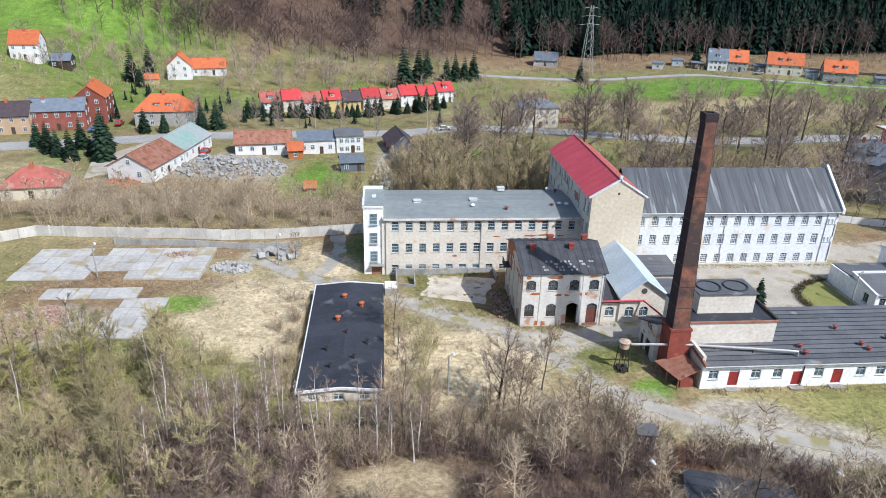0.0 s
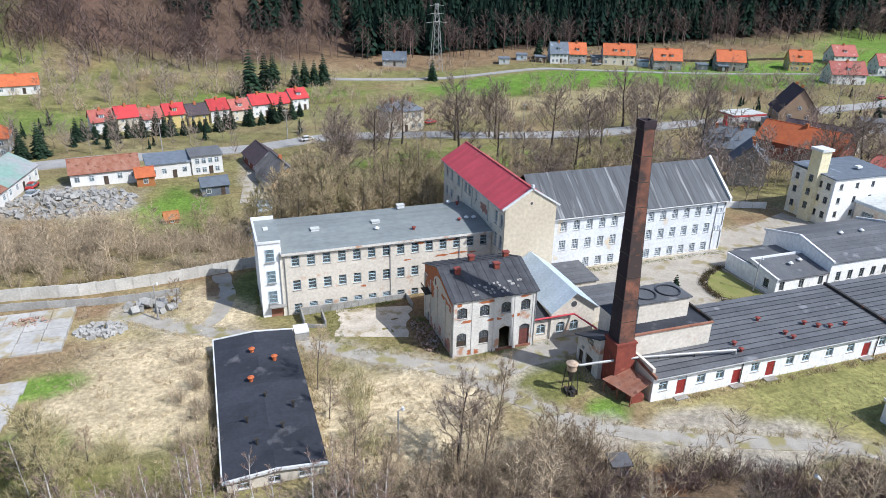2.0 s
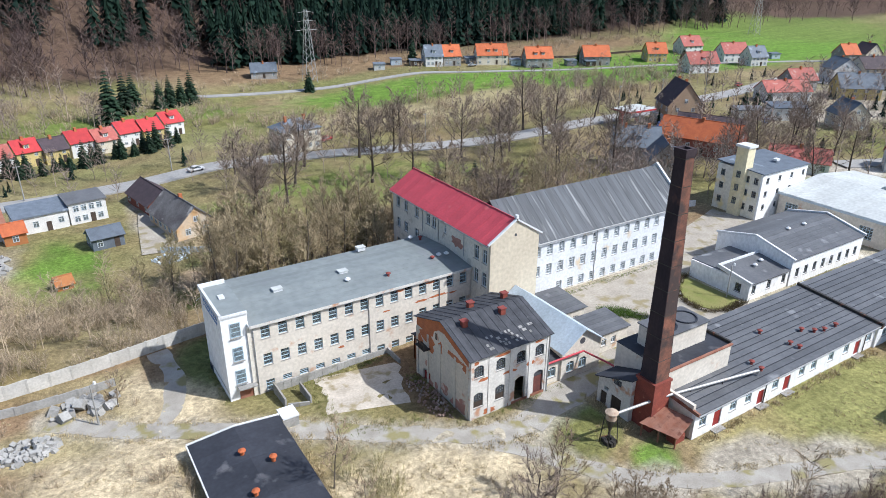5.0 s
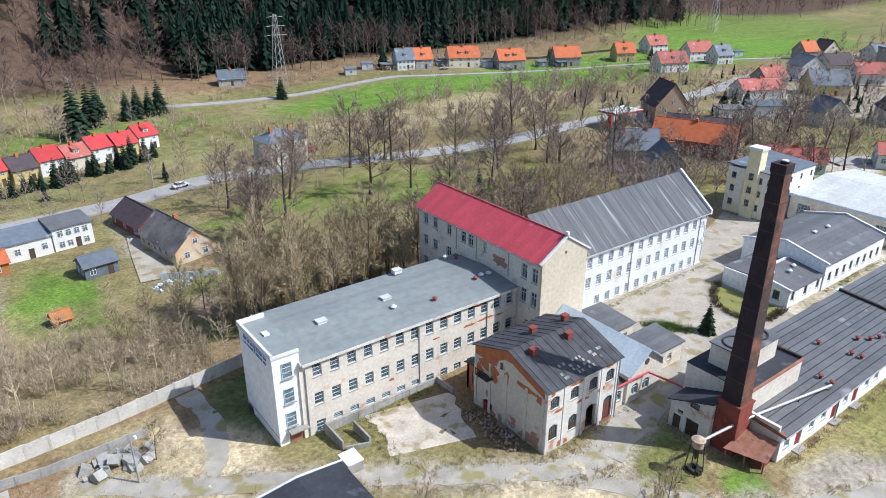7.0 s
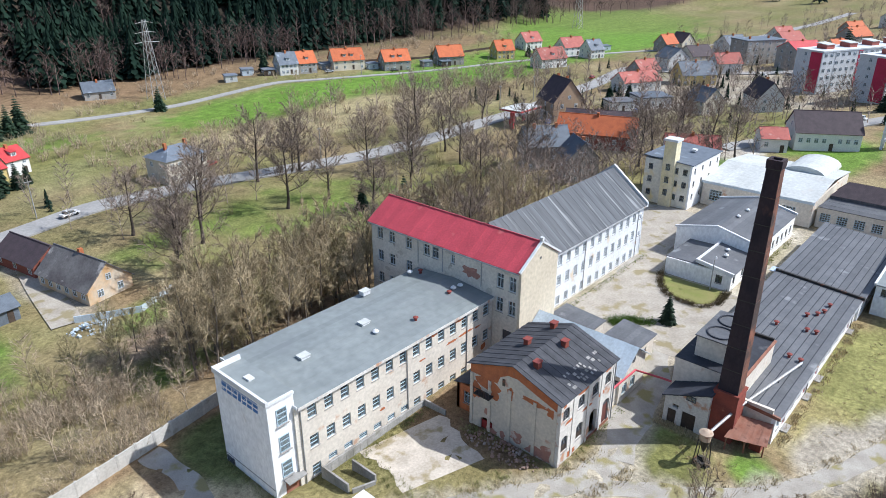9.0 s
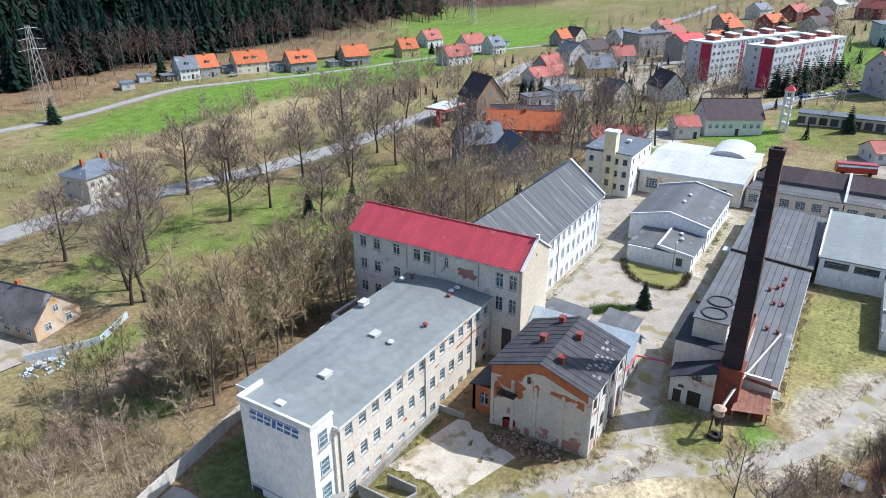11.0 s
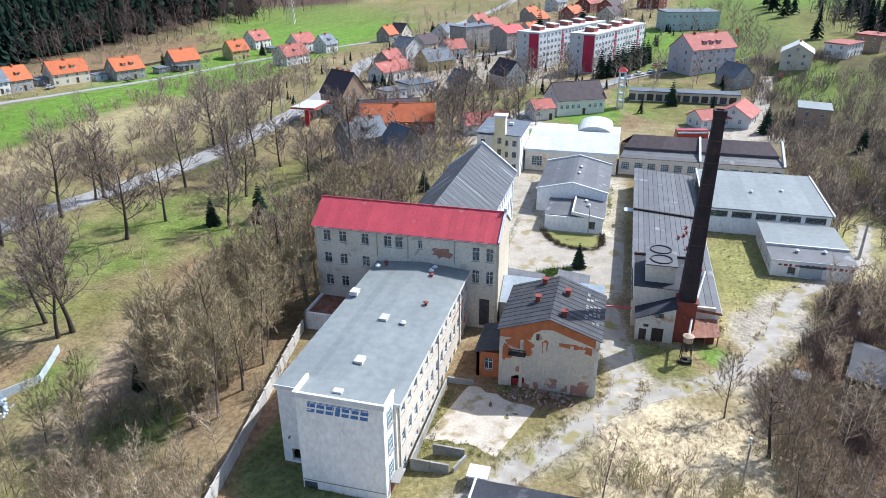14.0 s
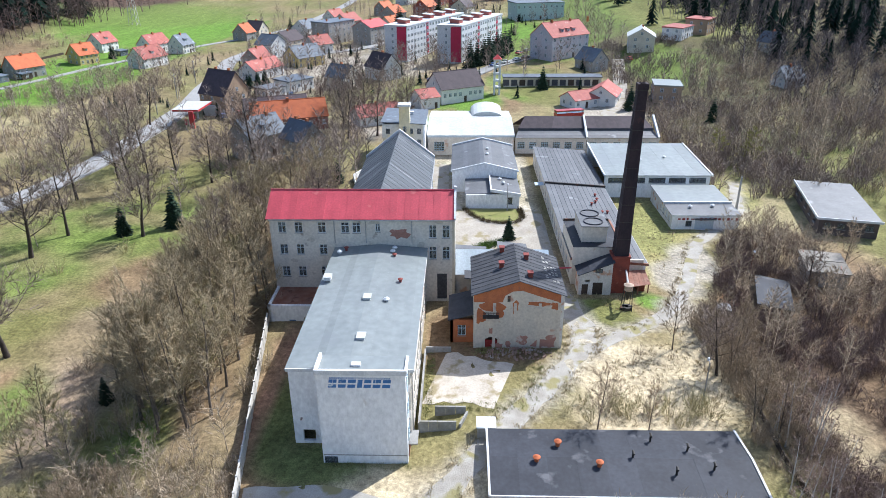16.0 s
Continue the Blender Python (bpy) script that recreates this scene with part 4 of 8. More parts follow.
BROWNDOOR = mat("faded_red_brown_door", (0.2, 0.07, 0.055), (0.13, 0.05, 0.045), 2.0, 0.8)


def engine_house():
    t = thing("engine_house", 25.4, 87.7, 0, "derelict two-storey engine house with peeling plaster and arched windows", "factory building")
    x0, x1, y0, y1, ze, zr = 19.6, 31.2, 81.75, 93.8, 8.35, 10.35
    us = [1.2, 4.3, 7.3, 10.1]
    ob, d, n = facade(t, OLDWHITE, (x0, y0), (x1 - 0.41, y0), -0.5, ze, [(us, 5.6, 1.35, 1.6), ([us[0], us[1]], 1.5, 1.35, 2.0)], style="grid", paint=FRAMEDARK, arched=(0, 1),
                      more=[(6.5, 8.1, 0.15, 3.6), (9.4, 10.9, 0.15, 3.5)], label="weathered white front with bare brick patches")
    part("red_door", boxes((x0 + 9.4, x0 + 10.9, y0 + 0.2, y0 + 0.28, 0.15, 2.6)), BROWNDOOR, t, "faded red-brown double door")
    part("fanlight", boxes((x0 + 9.4, x0 + 10.9, y0 + 0.2, y0 + 0.25, 2.63, 3.5)), FRAMEDARK, t, "dark fanlight")
    for u in (7.3, 10.15):
        put("arch_head", arch_mesh(1.55, 0.35, OLDWHITE), ob, spot((x0, y0), d, n, u, 3.6 if u < 8 else 3.5, 0.172))
    for u in us[:2]:
        part("boarding", boxes((x0 + u - 0.6, x0 + u + 0.6, y0 + 0.1, y0 + 0.13, 1.55, 2.3)), WOODDARK, t, "rusty board in the window")
    for u in (0.25, 2.75, 5.8, 8.7, 11.35):
        part("pilaster", boxes((x0 + u - 0.22, x0 + u + 0.22, y0 - 0.07, y0 - 0.003, -0.4, ze - 0.4)), OLDWHITE, t)
    part("brick_base", boxes((x0 + 5.5, x0 + 11.6, y0 - 0.03, y0 - 0.004, -0.4, 0.4)), RUST, t, "bare brick foot")
    # west gable with orange brick below the roof
    gx = x0
    hole = [(1.6, 3.3, -0.6, 1.7), (1.9, 2.6, 6.3, 7.0)]
    wall(t, PATCHY, (gx, y1), (gx, y0 + 0.42), -1.2, 7.1, hole, 0.4, label="peeling plaster end wall over brick")
    ym = (y0 + y1) / 2
    bm = bmesh.new()
    pts = [(y1, 7.103), (y0 + 0.42, 7.103), (y0 + 0.42, ze), (ym, zr), (y1, ze)]
    f = [bm.verts.new((gx, y, z)) for y, z in pts]
    g = [bm.verts.new((gx + 0.4, y, z)) for y, z in pts]
    bm.faces.new(f)
    bm.faces.new(g[::-1])
    for i in range(5):
        j = (i + 1) % 5
        bm.faces.new((f[j], f[i], g[i], g[j]))
    part("brick_gable", bm, ORANGEBRICK, t, "bare orange brick gable")
    for k, (u, z, ru, rz) in enumerate(((91.6, 6.4, 2.2, 1.0), (93.0, 4.9, 0.9, 1.3), (88.2, 6.4, 0.45, 1.3), (90.2, 5.3, 0.7, 0.9), (85.0, 6.9, 2.2, 0.4), (82.8, 6.6, 0.7, 0.7), (87.2, 1.3, 0.9, 0.9), (84.4, 0.6, 1.9, 0.8), (83.2, 1.6, 0.8, 0.7), (90.6, 0.3, 1.0, 0.5), (89.0, 0.6, 0.4, 0.7), (91.4, 2.6, 0.3, 0.6))):
        bare_patch(t, "x", gx, u, z, ru, rz, 160 + k, ORANGEBRICK if z > 4 else PINKBRICK)
    for k, (u, z, ru, rz) in enumerate(((21.4, 5.1, 0.9, 0.3), (25.3, 4.9, 1.2, 0.28), (28.4, 5.0, 0.8, 0.3), (22.4, 0.5, 1.0, 0.5), (24.5, 7.6, 1.5, 0.2), (29.5, 7.7, 0.8, 0.2), (20.3, 7.6, 0.6, 0.3))):
        bare_patch(t, "y", y0, u, z, ru, rz, 180 + k)
    bm = hull(*[(gx + e, y, z) for e in (0.05, -0.008) for y, z in ((82.35, 7.0), (90.0, 7.0), (89.6, 8.1), (88.6, 8.75), (87.3, 8.85), (85.2, 8.1), (82.4, 7.2))])
    bmesh.ops.recalc_face_normals(bm, faces=bm.faces)
    part("gable_plaster", bm, PATCHY, t, "grey plaster left below the brick band")
    for y in (82.3, 84.9, 88.2, 91.0, 93.6):
        part("pilaster", boxes((gx - 0.09, gx - 0.016, y - 0.2, y + 0.2, -0.6, 7.0)), PATCHY, t)
    part("gate", boxes((gx + 0.2, gx + 0.28, y1 - 3.3, y1 - 1.6, -0.6, 1.1)), REDPAINT, t, "dark red gate leaf")
    put("arch_head", arch_mesh(1.7, 0.35, PATCHY), t, pose(gx + 0.172, y1 - 2.45, 1.7, 0, 0, -90))
    b = part("balcony", boxes((gx - 1.0, gx - 0.02, 90.4, 92.6, 5.1, 5.2)), DARKMETAL, t, "rusted steel hoist balcony")
    for y in np.linspace(90.45, 92.55, 7):
        part("baluster", boxes((gx - 0.98, gx - 0.93, y - 0.025, y + 0.025, 5.2, 5.95)), DARKMETAL, b)
    part("rail", boxes((gx - 1.0, gx - 0.9, 90.4, 92.6, 5.953, 6.03)), DARKMETAL, b)
    part("shaft_plate", boxes((gx - 0.02, gx - 0.003, 88.9, 89.3, 7.2, 8.1)), DARKMETAL, t)
    gable_wall(t, PATCHY, (x1, y0), (x1, y1), -0.5, ze, zr)
    wall(t, PATCHY, (x1 - 0.41, y1), (x0 + 0.41, y1), -1.0, ze)
    ceiling_slabs(t, x0 + 0.45, x1 - 0.45, y0 + 0.45, y1 - 0.45, (4.4, 8.2))
    for a, b2 in ((y0 - 0.35, 1), (y1 + 0.35, -1)):
        sheets("roof_sheet", t, ETERNIT, (x0 - 0.35, a, ze - 0.1), (x1 + 0.3, a, ze - 0.1), (x1 + 0.3, ym, zr + 0.13), (x0 - 0.35, ym, zr + 0.13), 22, 0.08, 0.045, True, "dark fibre-cement sheets with pale lichen")
    # pale replacement tiles
    rnd = random.Random(8)
    for i in range(34):
        u, v = rnd.uniform(0.18, 0.93), rnd.choice((0.1, 0.19, 0.27, 0.35))
        x, y = x0 + u * (x1 - x0), y0 - 0.35 + v * (ym - y0)
        z = ze - 0.1 + (zr - ze + 0.23) * v + 0.05
        part("pale_tile", slab((x, y, z), (x + 0.28, y, z), (x + 0.28, y + 0.34, z + 0.13), (x, y + 0.34, z + 0.13), 0.03), CONCRETE, t, "bleached tile" if i == 0 else "")
    for x, y in ((25.0, 89.9), (27.2, 86.3), (21.6, 86.2), (30.0, 89.6)):
        vent(x, y, zr - abs(y - ym) * 0.33, "stack", "stacks on the engine house")
    part("downpipe", tube([(x1 - 0.1, y0 - 0.12, 0), (x1 - 0.1, y0 - 0.12, ze - 0.3)], [0.06, 0.06], 6), METAL, t)


engine_house()


def brick_lean_to():
    t = thing("brick_lean_to", 21.5, 96, 0, "small orange brick lean-to beside the engine house", "outbuilding")
    facade(t, ORANGEBRICK, (21.0, 97.0), (21.0, 93.82), -1, 3.6, [([1.6], 1.0, 1.1, 1.7)], paint=FRAMEBLUE, style="cross")
    wall(t, ORANGEBRICK, (28.0, 97.0), (21.0, 97.0), -1, 3.6)
    part("roof", slab((20.7, 97.3, 3.65), (28, 97.3, 3.65), (28, 93.82, 4.6), (20.7, 93.82, 4.6), 0.12), ETERNIT, t)


brick_lean_to()


def workshop_link():
    t = thing("workshop", 36, 89, 0, "low cream workshop with a pale blue sheet gable roof", "workshop")
    # flat-roofed front part beside the engine house
    facade(t, CREAM, (31.3, 82.6), (34.0, 82.6), -0.4, 3.2, [([1.4], 0.9, 1.3, 1.5)], style="cross", arched=(0,), paint=FRAMEBLUE)
    part("felt_roof", slab((31.25, 82.3, 3.35), (34.0, 82.3, 3.35), (34.0, 95, 4.9), (31.25, 95, 4.9), 0.15), ETERNIT, t)
    # gabled part
    x0, x1, y0, y1, ze, zr = 34.0, 40.6, 82.3, 96.4, 4.3, 6.75
    facade(t, CREAM, (x0, y0), (x1, y0), -0.4, 3.4, [([1.5, 3.6], 0.9, 1.3, 1.6)], style="cross", arched=(0,), paint=FRAMEBLUE)
    gable_wall(t, CREAM, (x0, y0), (x1, y0), 3.403, ze, zr)
    part("gable_vent", tube([((x0 + x1) / 2, y0 - 0.02, 5.0), ((x0 + x1) / 2, y0 + 0.05, 5.0)], [0.45, 0.45], 14), FRAMEDARK, t, "dark round-headed opening")
    wall(t, CREAM, (x1, y0 + 0.41), (x1, y1), -0.4, ze)
    wall(t, CREAM, (x0, y1), (x0, y0 + 0.41), -0.4, ze)
    xm = (x0 + x1) / 2
    sheets("roof_sheet", t, PALEMETAL, (x1 + 0.5, y0 - 0.5, ze - 0.1), (x1 + 0.5, y1, ze - 0.1), (xm, y1, zr + 0.15), (xm, y0 - 0.5, zr + 0.15), 9, 0.08, 0.02, label="pale blue metal sheet")
    sheets("roof_sheet", t, PALEMETAL, (x0 - 0.3, y1, ze - 0.1), (x0 - 0.3, y0 - 0.5, ze - 0.1), (xm, y0 - 0.5, zr + 0.15), (xm, y1, zr + 0.15), 9, 0.08, 0.02)
    part("red_rail", tube([(31.4, 82.2, 3.5), (37.2, 81.9, 3.7), (38.6, 79, 3.1), (38.9, 77.3, 3.0)], [0.14, 0.14, 0.14, 0.14], 8), REDMETAL, t, "red-painted overhead pipe")
    # dark sheds behind
    for k, (a, b, c, e, z) in enumerate(((41.4, 46.5, 91.5, 97.5, 3.0), (42.0, 48.0, 84.5, 89.0, 2.9))):
        s = thing("courtyard_shed", a, c, 0, "low cream shed with a dark felt roof", "shed", "courtyard sheds")
        facade(s, CREAM, (a, c), (b, c), -0.3, z, [([1.6, 3.4], 1.0, 0.9, 1.0)], style="cross")
        wall(s, CREAM, (b, c + 0.41), (b, e), -0.3, z)
        wall(s, CREAM, (b - 0.41, e), (a, e), -0.3, z)
        wall(s, CREAM, (a, e - 0.41), (a, c + 0.41), -0.3, z)
        sheets("roof_strip", s, FELTMID, (a - 0.3, c - 0.3, z + 0.12), (b + 0.3, c - 0.3, z + 0.12), (b + 0.3, e + 0.3, z + 0.6), (a - 0.3, e + 0.3, z + 0.6), 6, 0.12, 0.02, False)


workshop_link()


def boiler_house():
    t = thing("boiler_workshop", 57, 71, 0, "long low white workshop with a dark felt roof", "workshop")
    x0, xm, x1, y0, y1, ze = 38.9, 76.6, 104.5, 65.8, 77.6, 3.5
    doors = [(4.1, 0.35, 2.75), (12.3, 0.2, 2.2), (17.5, 0.3, 2.4), (33.5, 0.2, 2.4)]
    wins = [1.5, 6.9, 9.7, 15.0, 20.5, 23.1, 27.0, 30.6, 36.2]
    facade(t, WHITE, (x0, y0), (xm, y0), -0.4, ze, [(wins, 1.35, 1.2, 1.25)], style="cross", paint=FRAMEBLUE, more=[(u - 0.65, u + 0.65, a, b) for u, a, b in doors], label="whitewashed front with stains along the foot")
    facade(t, WHITE, (xm, y0 - 0.3), (x1, y0 - 0.3), -0.4, ze, [(span(2, 26, 9), 1.4, 1.2, 1.2)], style="cross", paint=FRAMEBLUE)
    for u, a, b in doors:
        k = part("door", boxes((x0 + u - 0.65, x0 + u + 0.65, y0 + 0.12, y0 + 0.2, a, min(b, a + 1.95))), REDPAINT, t, "weathered red plank door")
        if b > a + 2.1:
            part("fanlight", boxes((x0 + u - 0.65, x0 + u + 0.65, y0 + 0.12, y0 + 0.16, a + 1.97, b)), FRAMEBLUE, k, "pale blue fanlight")
        part("step", boxes((x0 + u - 0.9, x0 + u + 0.9, y0 - 0.8, y0 - 0.005, -0.3, 0.16)), CONCRETE, t, "concrete door step")
    wall(t, CREAM, (x0, y1), (x0, y0 + 0.41), -0.4, ze + 0.9)
    wall(t, WHITE, (x1, y0), (x1, y1), -0.4, ze)
    cols = span(2, 62, 20)
    facade(t, CREAM, (x1 - 0.41, y1), (x0 + 0.41, y1), -0.4, ze + 0.6, [(cols, 1.0, 1.3, 1.6)], style="cross")
    ceiling_slabs(t, x0 + 0.5, x1 - 0.5, y0 + 0.5, y1 - 0.5, (3.35,))
    sheets("roof_strip", t, FELTMID, (x0 + 0.2, y0 - 0.4, ze + 0.05), (xm, y0 - 0.4, ze + 0.05), (xm, y1 + 0.3, ze + 1.0), (x0 + 0.2, y1 + 0.3, ze + 1.0), 13, 0.15, 0.05, False, "dark grey felt laid in strips", FELTDARK)
    sheets("roof_strip", t, FELTMID, (xm + 0.4, y0 - 0.7, ze + 0.05), (x1 + 0.3, y0 - 0.7, ze + 0.05), (x1 + 0.3, y1 + 0.3, ze + 1.1), (xm + 0.4, y1 + 0.3, ze + 1.1), 13, 0.15, 0.05, False, "", FELTDARK)
    part("fire_wall", slab((xm, y0 - 0.7, ze + 0.45), (xm + 0.4, y0 - 0.7, ze + 0.45), (xm + 0.4, y1 + 0.3, ze + 1.4), (xm, y1 + 0.3, ze + 1.4), 0.8), DARKMETAL, t, "dark metal coping on the dividing wall")
    part("verge", slab((x0 - 0.1, y0 - 0.45, ze + 0.3), (x0 + 0.19, y0 - 0.45, ze + 0.3), (x0 + 0.19, y1 + 0.3, ze + 1.25), (x0 - 0.1, y1 + 0.3, ze + 1.25), 0.4), RUST, t, "rust-red verge")
    part("gutter", tube([(x0, y0 - 0.5, ze - 0.05), (xm, y0 - 0.5, ze - 0.05)], [0.09, 0.09], 6), METAL, t)
    for x in (51.8, 74.0):
        part("downpipe", tube([(x, y0 - 0.09, 0), (x, y0 - 0.09, ze - 0.2)], [0.06, 0.06], 6), DARKMETAL, t)
    # raised blocks above the roof
    bx = part("upper_block", boxes((38.4, 49.7, 69.9, 77.7, 3.0, 6.85)), CREAM, t, "cream plastered raised block")
    part("parapet", boxes((38.3, 49.8, 69.75, 70.05, 6.853, 7.05)), RUST, t, "rusty parapet sheet")
    part("parapet", boxes((49.5, 49.8, 70.053, 77.8, 6.853, 7.3)), DARKMETAL, t)
    part("upper_roof", boxes((38.35, 49.48, 70.06, 77.75, 6.855, 6.95)), FELTDARK, t, "dark felt roof")
    part("tank_room", boxes((40.2, 47.6, 72.2, 76.2, 6.952, 9.6)), CREAM, t, "cream plastered tank room")
    part("tank_roof", boxes((40.0, 47.85, 72.0, 76.4, 9.603, 9.75)), FELTMID, t)
    for x in (42.1, 45.7):
        bm = bmesh.new()
        q = [[bm.verts.new((x + r * math.cos(g), 74.2 + r * math.sin(g), z)) for r, z in ((1.42, 9.7), (1.58, 9.7), (1.58, 9.9), (1.42, 9.9))] for g in [2 * math.pi * k / 24 for k in range(24)]]
        for k in range(24):
            for j in range(4):
                bm.faces.new((q[k][j], q[k][(j + 1) % 4], q[(k + 1) % 24][(j + 1) % 4], q[(k + 1) % 24][j]))
        part("tank_ring", bm, FELTDARK, t, "round dark rim of a tank")
    for x, y in ((59.6, 72.4), (60.9, 68.8), (61.2, 67.7), (52.6, 68.6), (52.5, 67.2), (65.2, 70.0), (66.6, 69.0), (68.1, 68.5), (70.6, 68.4)):
        vent(x, y, ze + 0.1 + (y - y0) * 0.08, "red", "vents on the workshop roof")
    part("door_hood", boxes((xm + 3, xm + 5, y1 + 0.1, y1 + 2.0, 3.0, 3.1)), PALEMETAL, t, "pale entrance canopy")
    # gable-side porch with two doors
    p = thing("boiler_porch", 36.5, 74.5, 0, "small cream boiler porch with a dark mono-pitch roof", "outbuilding")
    ob, d, n = wall(p, OLDWHITE, (35.2, 77.0), (35.2, 71.9), -0.3, 3.4, [(1.0, 1.7, 2.2, 2.7), (0.5, 1.5, 0, 1.9), (2.2, 3.8, 0, 2.2)])
    part("gable_top", hull((35.2, 77.0, 3.403), (35.2, 71.9, 3.403), (35.6, 71.9, 3.403), (35.6, 77.0, 3.403), (35.2, 77.0, 3.7), (35.2, 71.9, 5.7), (35.6, 71.9, 5.7), (35.6, 77.0, 3.7)), OLDWHITE, p)
    wall(p, OLDWHITE, (38.6, 77.0), (35.6, 77.0), -0.3, 3.7)
    part("side_wall", hull((35.61, 71.9, -0.3), (38.3, 71.9, -0.3), (38.3, 72.2, -0.3), (35.61, 72.2, -0.3), (35.61, 71.9, 5.6), (38.3, 71.9, 5.6), (38.3, 72.2, 5.5), (35.61, 72.2, 5.5)), OLDWHITE, p)
    window(ob, spot((35.2, 77.0), d, n, 3.0, 3.9, -0.03), 1.1, 0.7, "plain", FRAMEDARK, False)
    part("door", boxes((35.35, 35.42, 73.2, 74.8, 0, 2.2)), WOODDARK, p, "dark double door")
    part("door", boxes((35.35, 35.42, 75.5, 76.5, 0, 1.9)), WOODDARK, p, "dark plank door")
    sheets("roof_strip", p, FELTDARK, (34.8, 77.3, 3.6), (38.7, 77.3, 3.6), (38.7, 71.7, 5.9), (34.8, 71.7, 5.9), 6, 0.14, 0.04, False)


boiler_house()


def chimney():
    t = thing("factory_chimney", 37.3, 72.2 - 1.0, 0, "tall tapering sooty brick factory chimney on a red brick base", "chimney")
    cx, cy = 37.25, 70.6

    def ring(r, z):
        return [(cx - r, cy - r, z), (cx + r, cy - r, z), (cx + r, cy + r, z), (cx - r, cy + r, z)]

    def lean(bm):
        """The stack leans west by a metre over its height."""
        for v in bm.verts:
            k = max(0.0, v.co.z - 0.5)
            v.co.x -= 0.034 * k
            v.co.y -= 0.009 * k
            v.co.z = 0.5 + k * 0.974 if k else v.co.z
        return bm

    part("base", lean(hull(*ring(1.4, -0.4), *ring(1.32, 6.3))), REDBRICK, t, "dark red brick base")
    part("base_band", lean(hull(*ring(1.42, 6.303), *ring(1.42, 6.6))), REDBRICK, t, "corbelled brick band")
    zs, n = (6.603, 33.0), 9
    for i in range(n):
        a, b = i / n, (i + 1) / n
        z0, z1 = zs[0] + (zs[1] - zs[0]) * a, zs[0] + (zs[1] - zs[0]) * b
        r0, r1 = 1.1 - 0.44 * a, 1.1 - 0.44 * b
        part("shaft", lean(hull(*ring(r0, z0), *ring(r1, z1 - 0.1))), SHAFTBRICK, t, "sooty shaft with orange patches, shade put into its dark colour" if i == 0 else "")
        # sunlit side painted as a lighter plate over the darker shaft
        part("south_face", lean(hull((cx - r0 + 0.06, cy - r0 - 0.02, z0), (cx + r0 - 0.06, cy - r0 - 0.02, z0), (cx + r0 - 0.06, cy - r0 + 0.1, z0), (cx - r0 + 0.06, cy - r0 + 0.1, z0), (cx - r1 + 0.06, cy - r1 - 0.02, z1 - 0.1), (cx + r1 - 0.06, cy - r1 - 0.02, z1 - 0.1), (cx + r1 - 0.06, cy - r1 + 0.1, z1 - 0.1), (cx - r1 + 0.06, cy - r1 + 0.1, z1 - 0.1))), SUNFACEBRICK, t, "weathered orange brick face, coloured lighter as the sunlit side")
        part("steel_band", lean(hull(*ring(r1 + 0.03, z1 - 0.1), *ring(r1 + 0.03, z1 - 0.002))), DARKMETAL, t)
    part("rim", lean(hull(*ring(0.72, 33.0), *ring(0.75, 33.35))), SHAFTBRICK, t)
    bm = bmesh.new()
    for x0, x1, y0, y1 in ((-0.75, 0.75, -0.75, -0.45), (-0.75, 0.75, 0.45, 0.75), (-0.75, -0.45, -0.45, 0.45), (0.45, 0.75, -0.45, 0.45)):
        box(bm, cx + x0, cx + x1, cy + y0, cy + y1, 33.353, 33.9)
    part("crown", lean(bm), SHAFTBRICK, t, "broken brick crown")
    for z in np.arange(8, 32.5, 1.1):
        r = 1.1 - 0.44 * (z - 6.6) / 26.4
        part("rung", lean(boxes((cx - 0.2, cx + 0.2, cy + r + 0.02, cy + r + 0.16, z, z + 0.04))), DARKMETAL, t)


chimney()


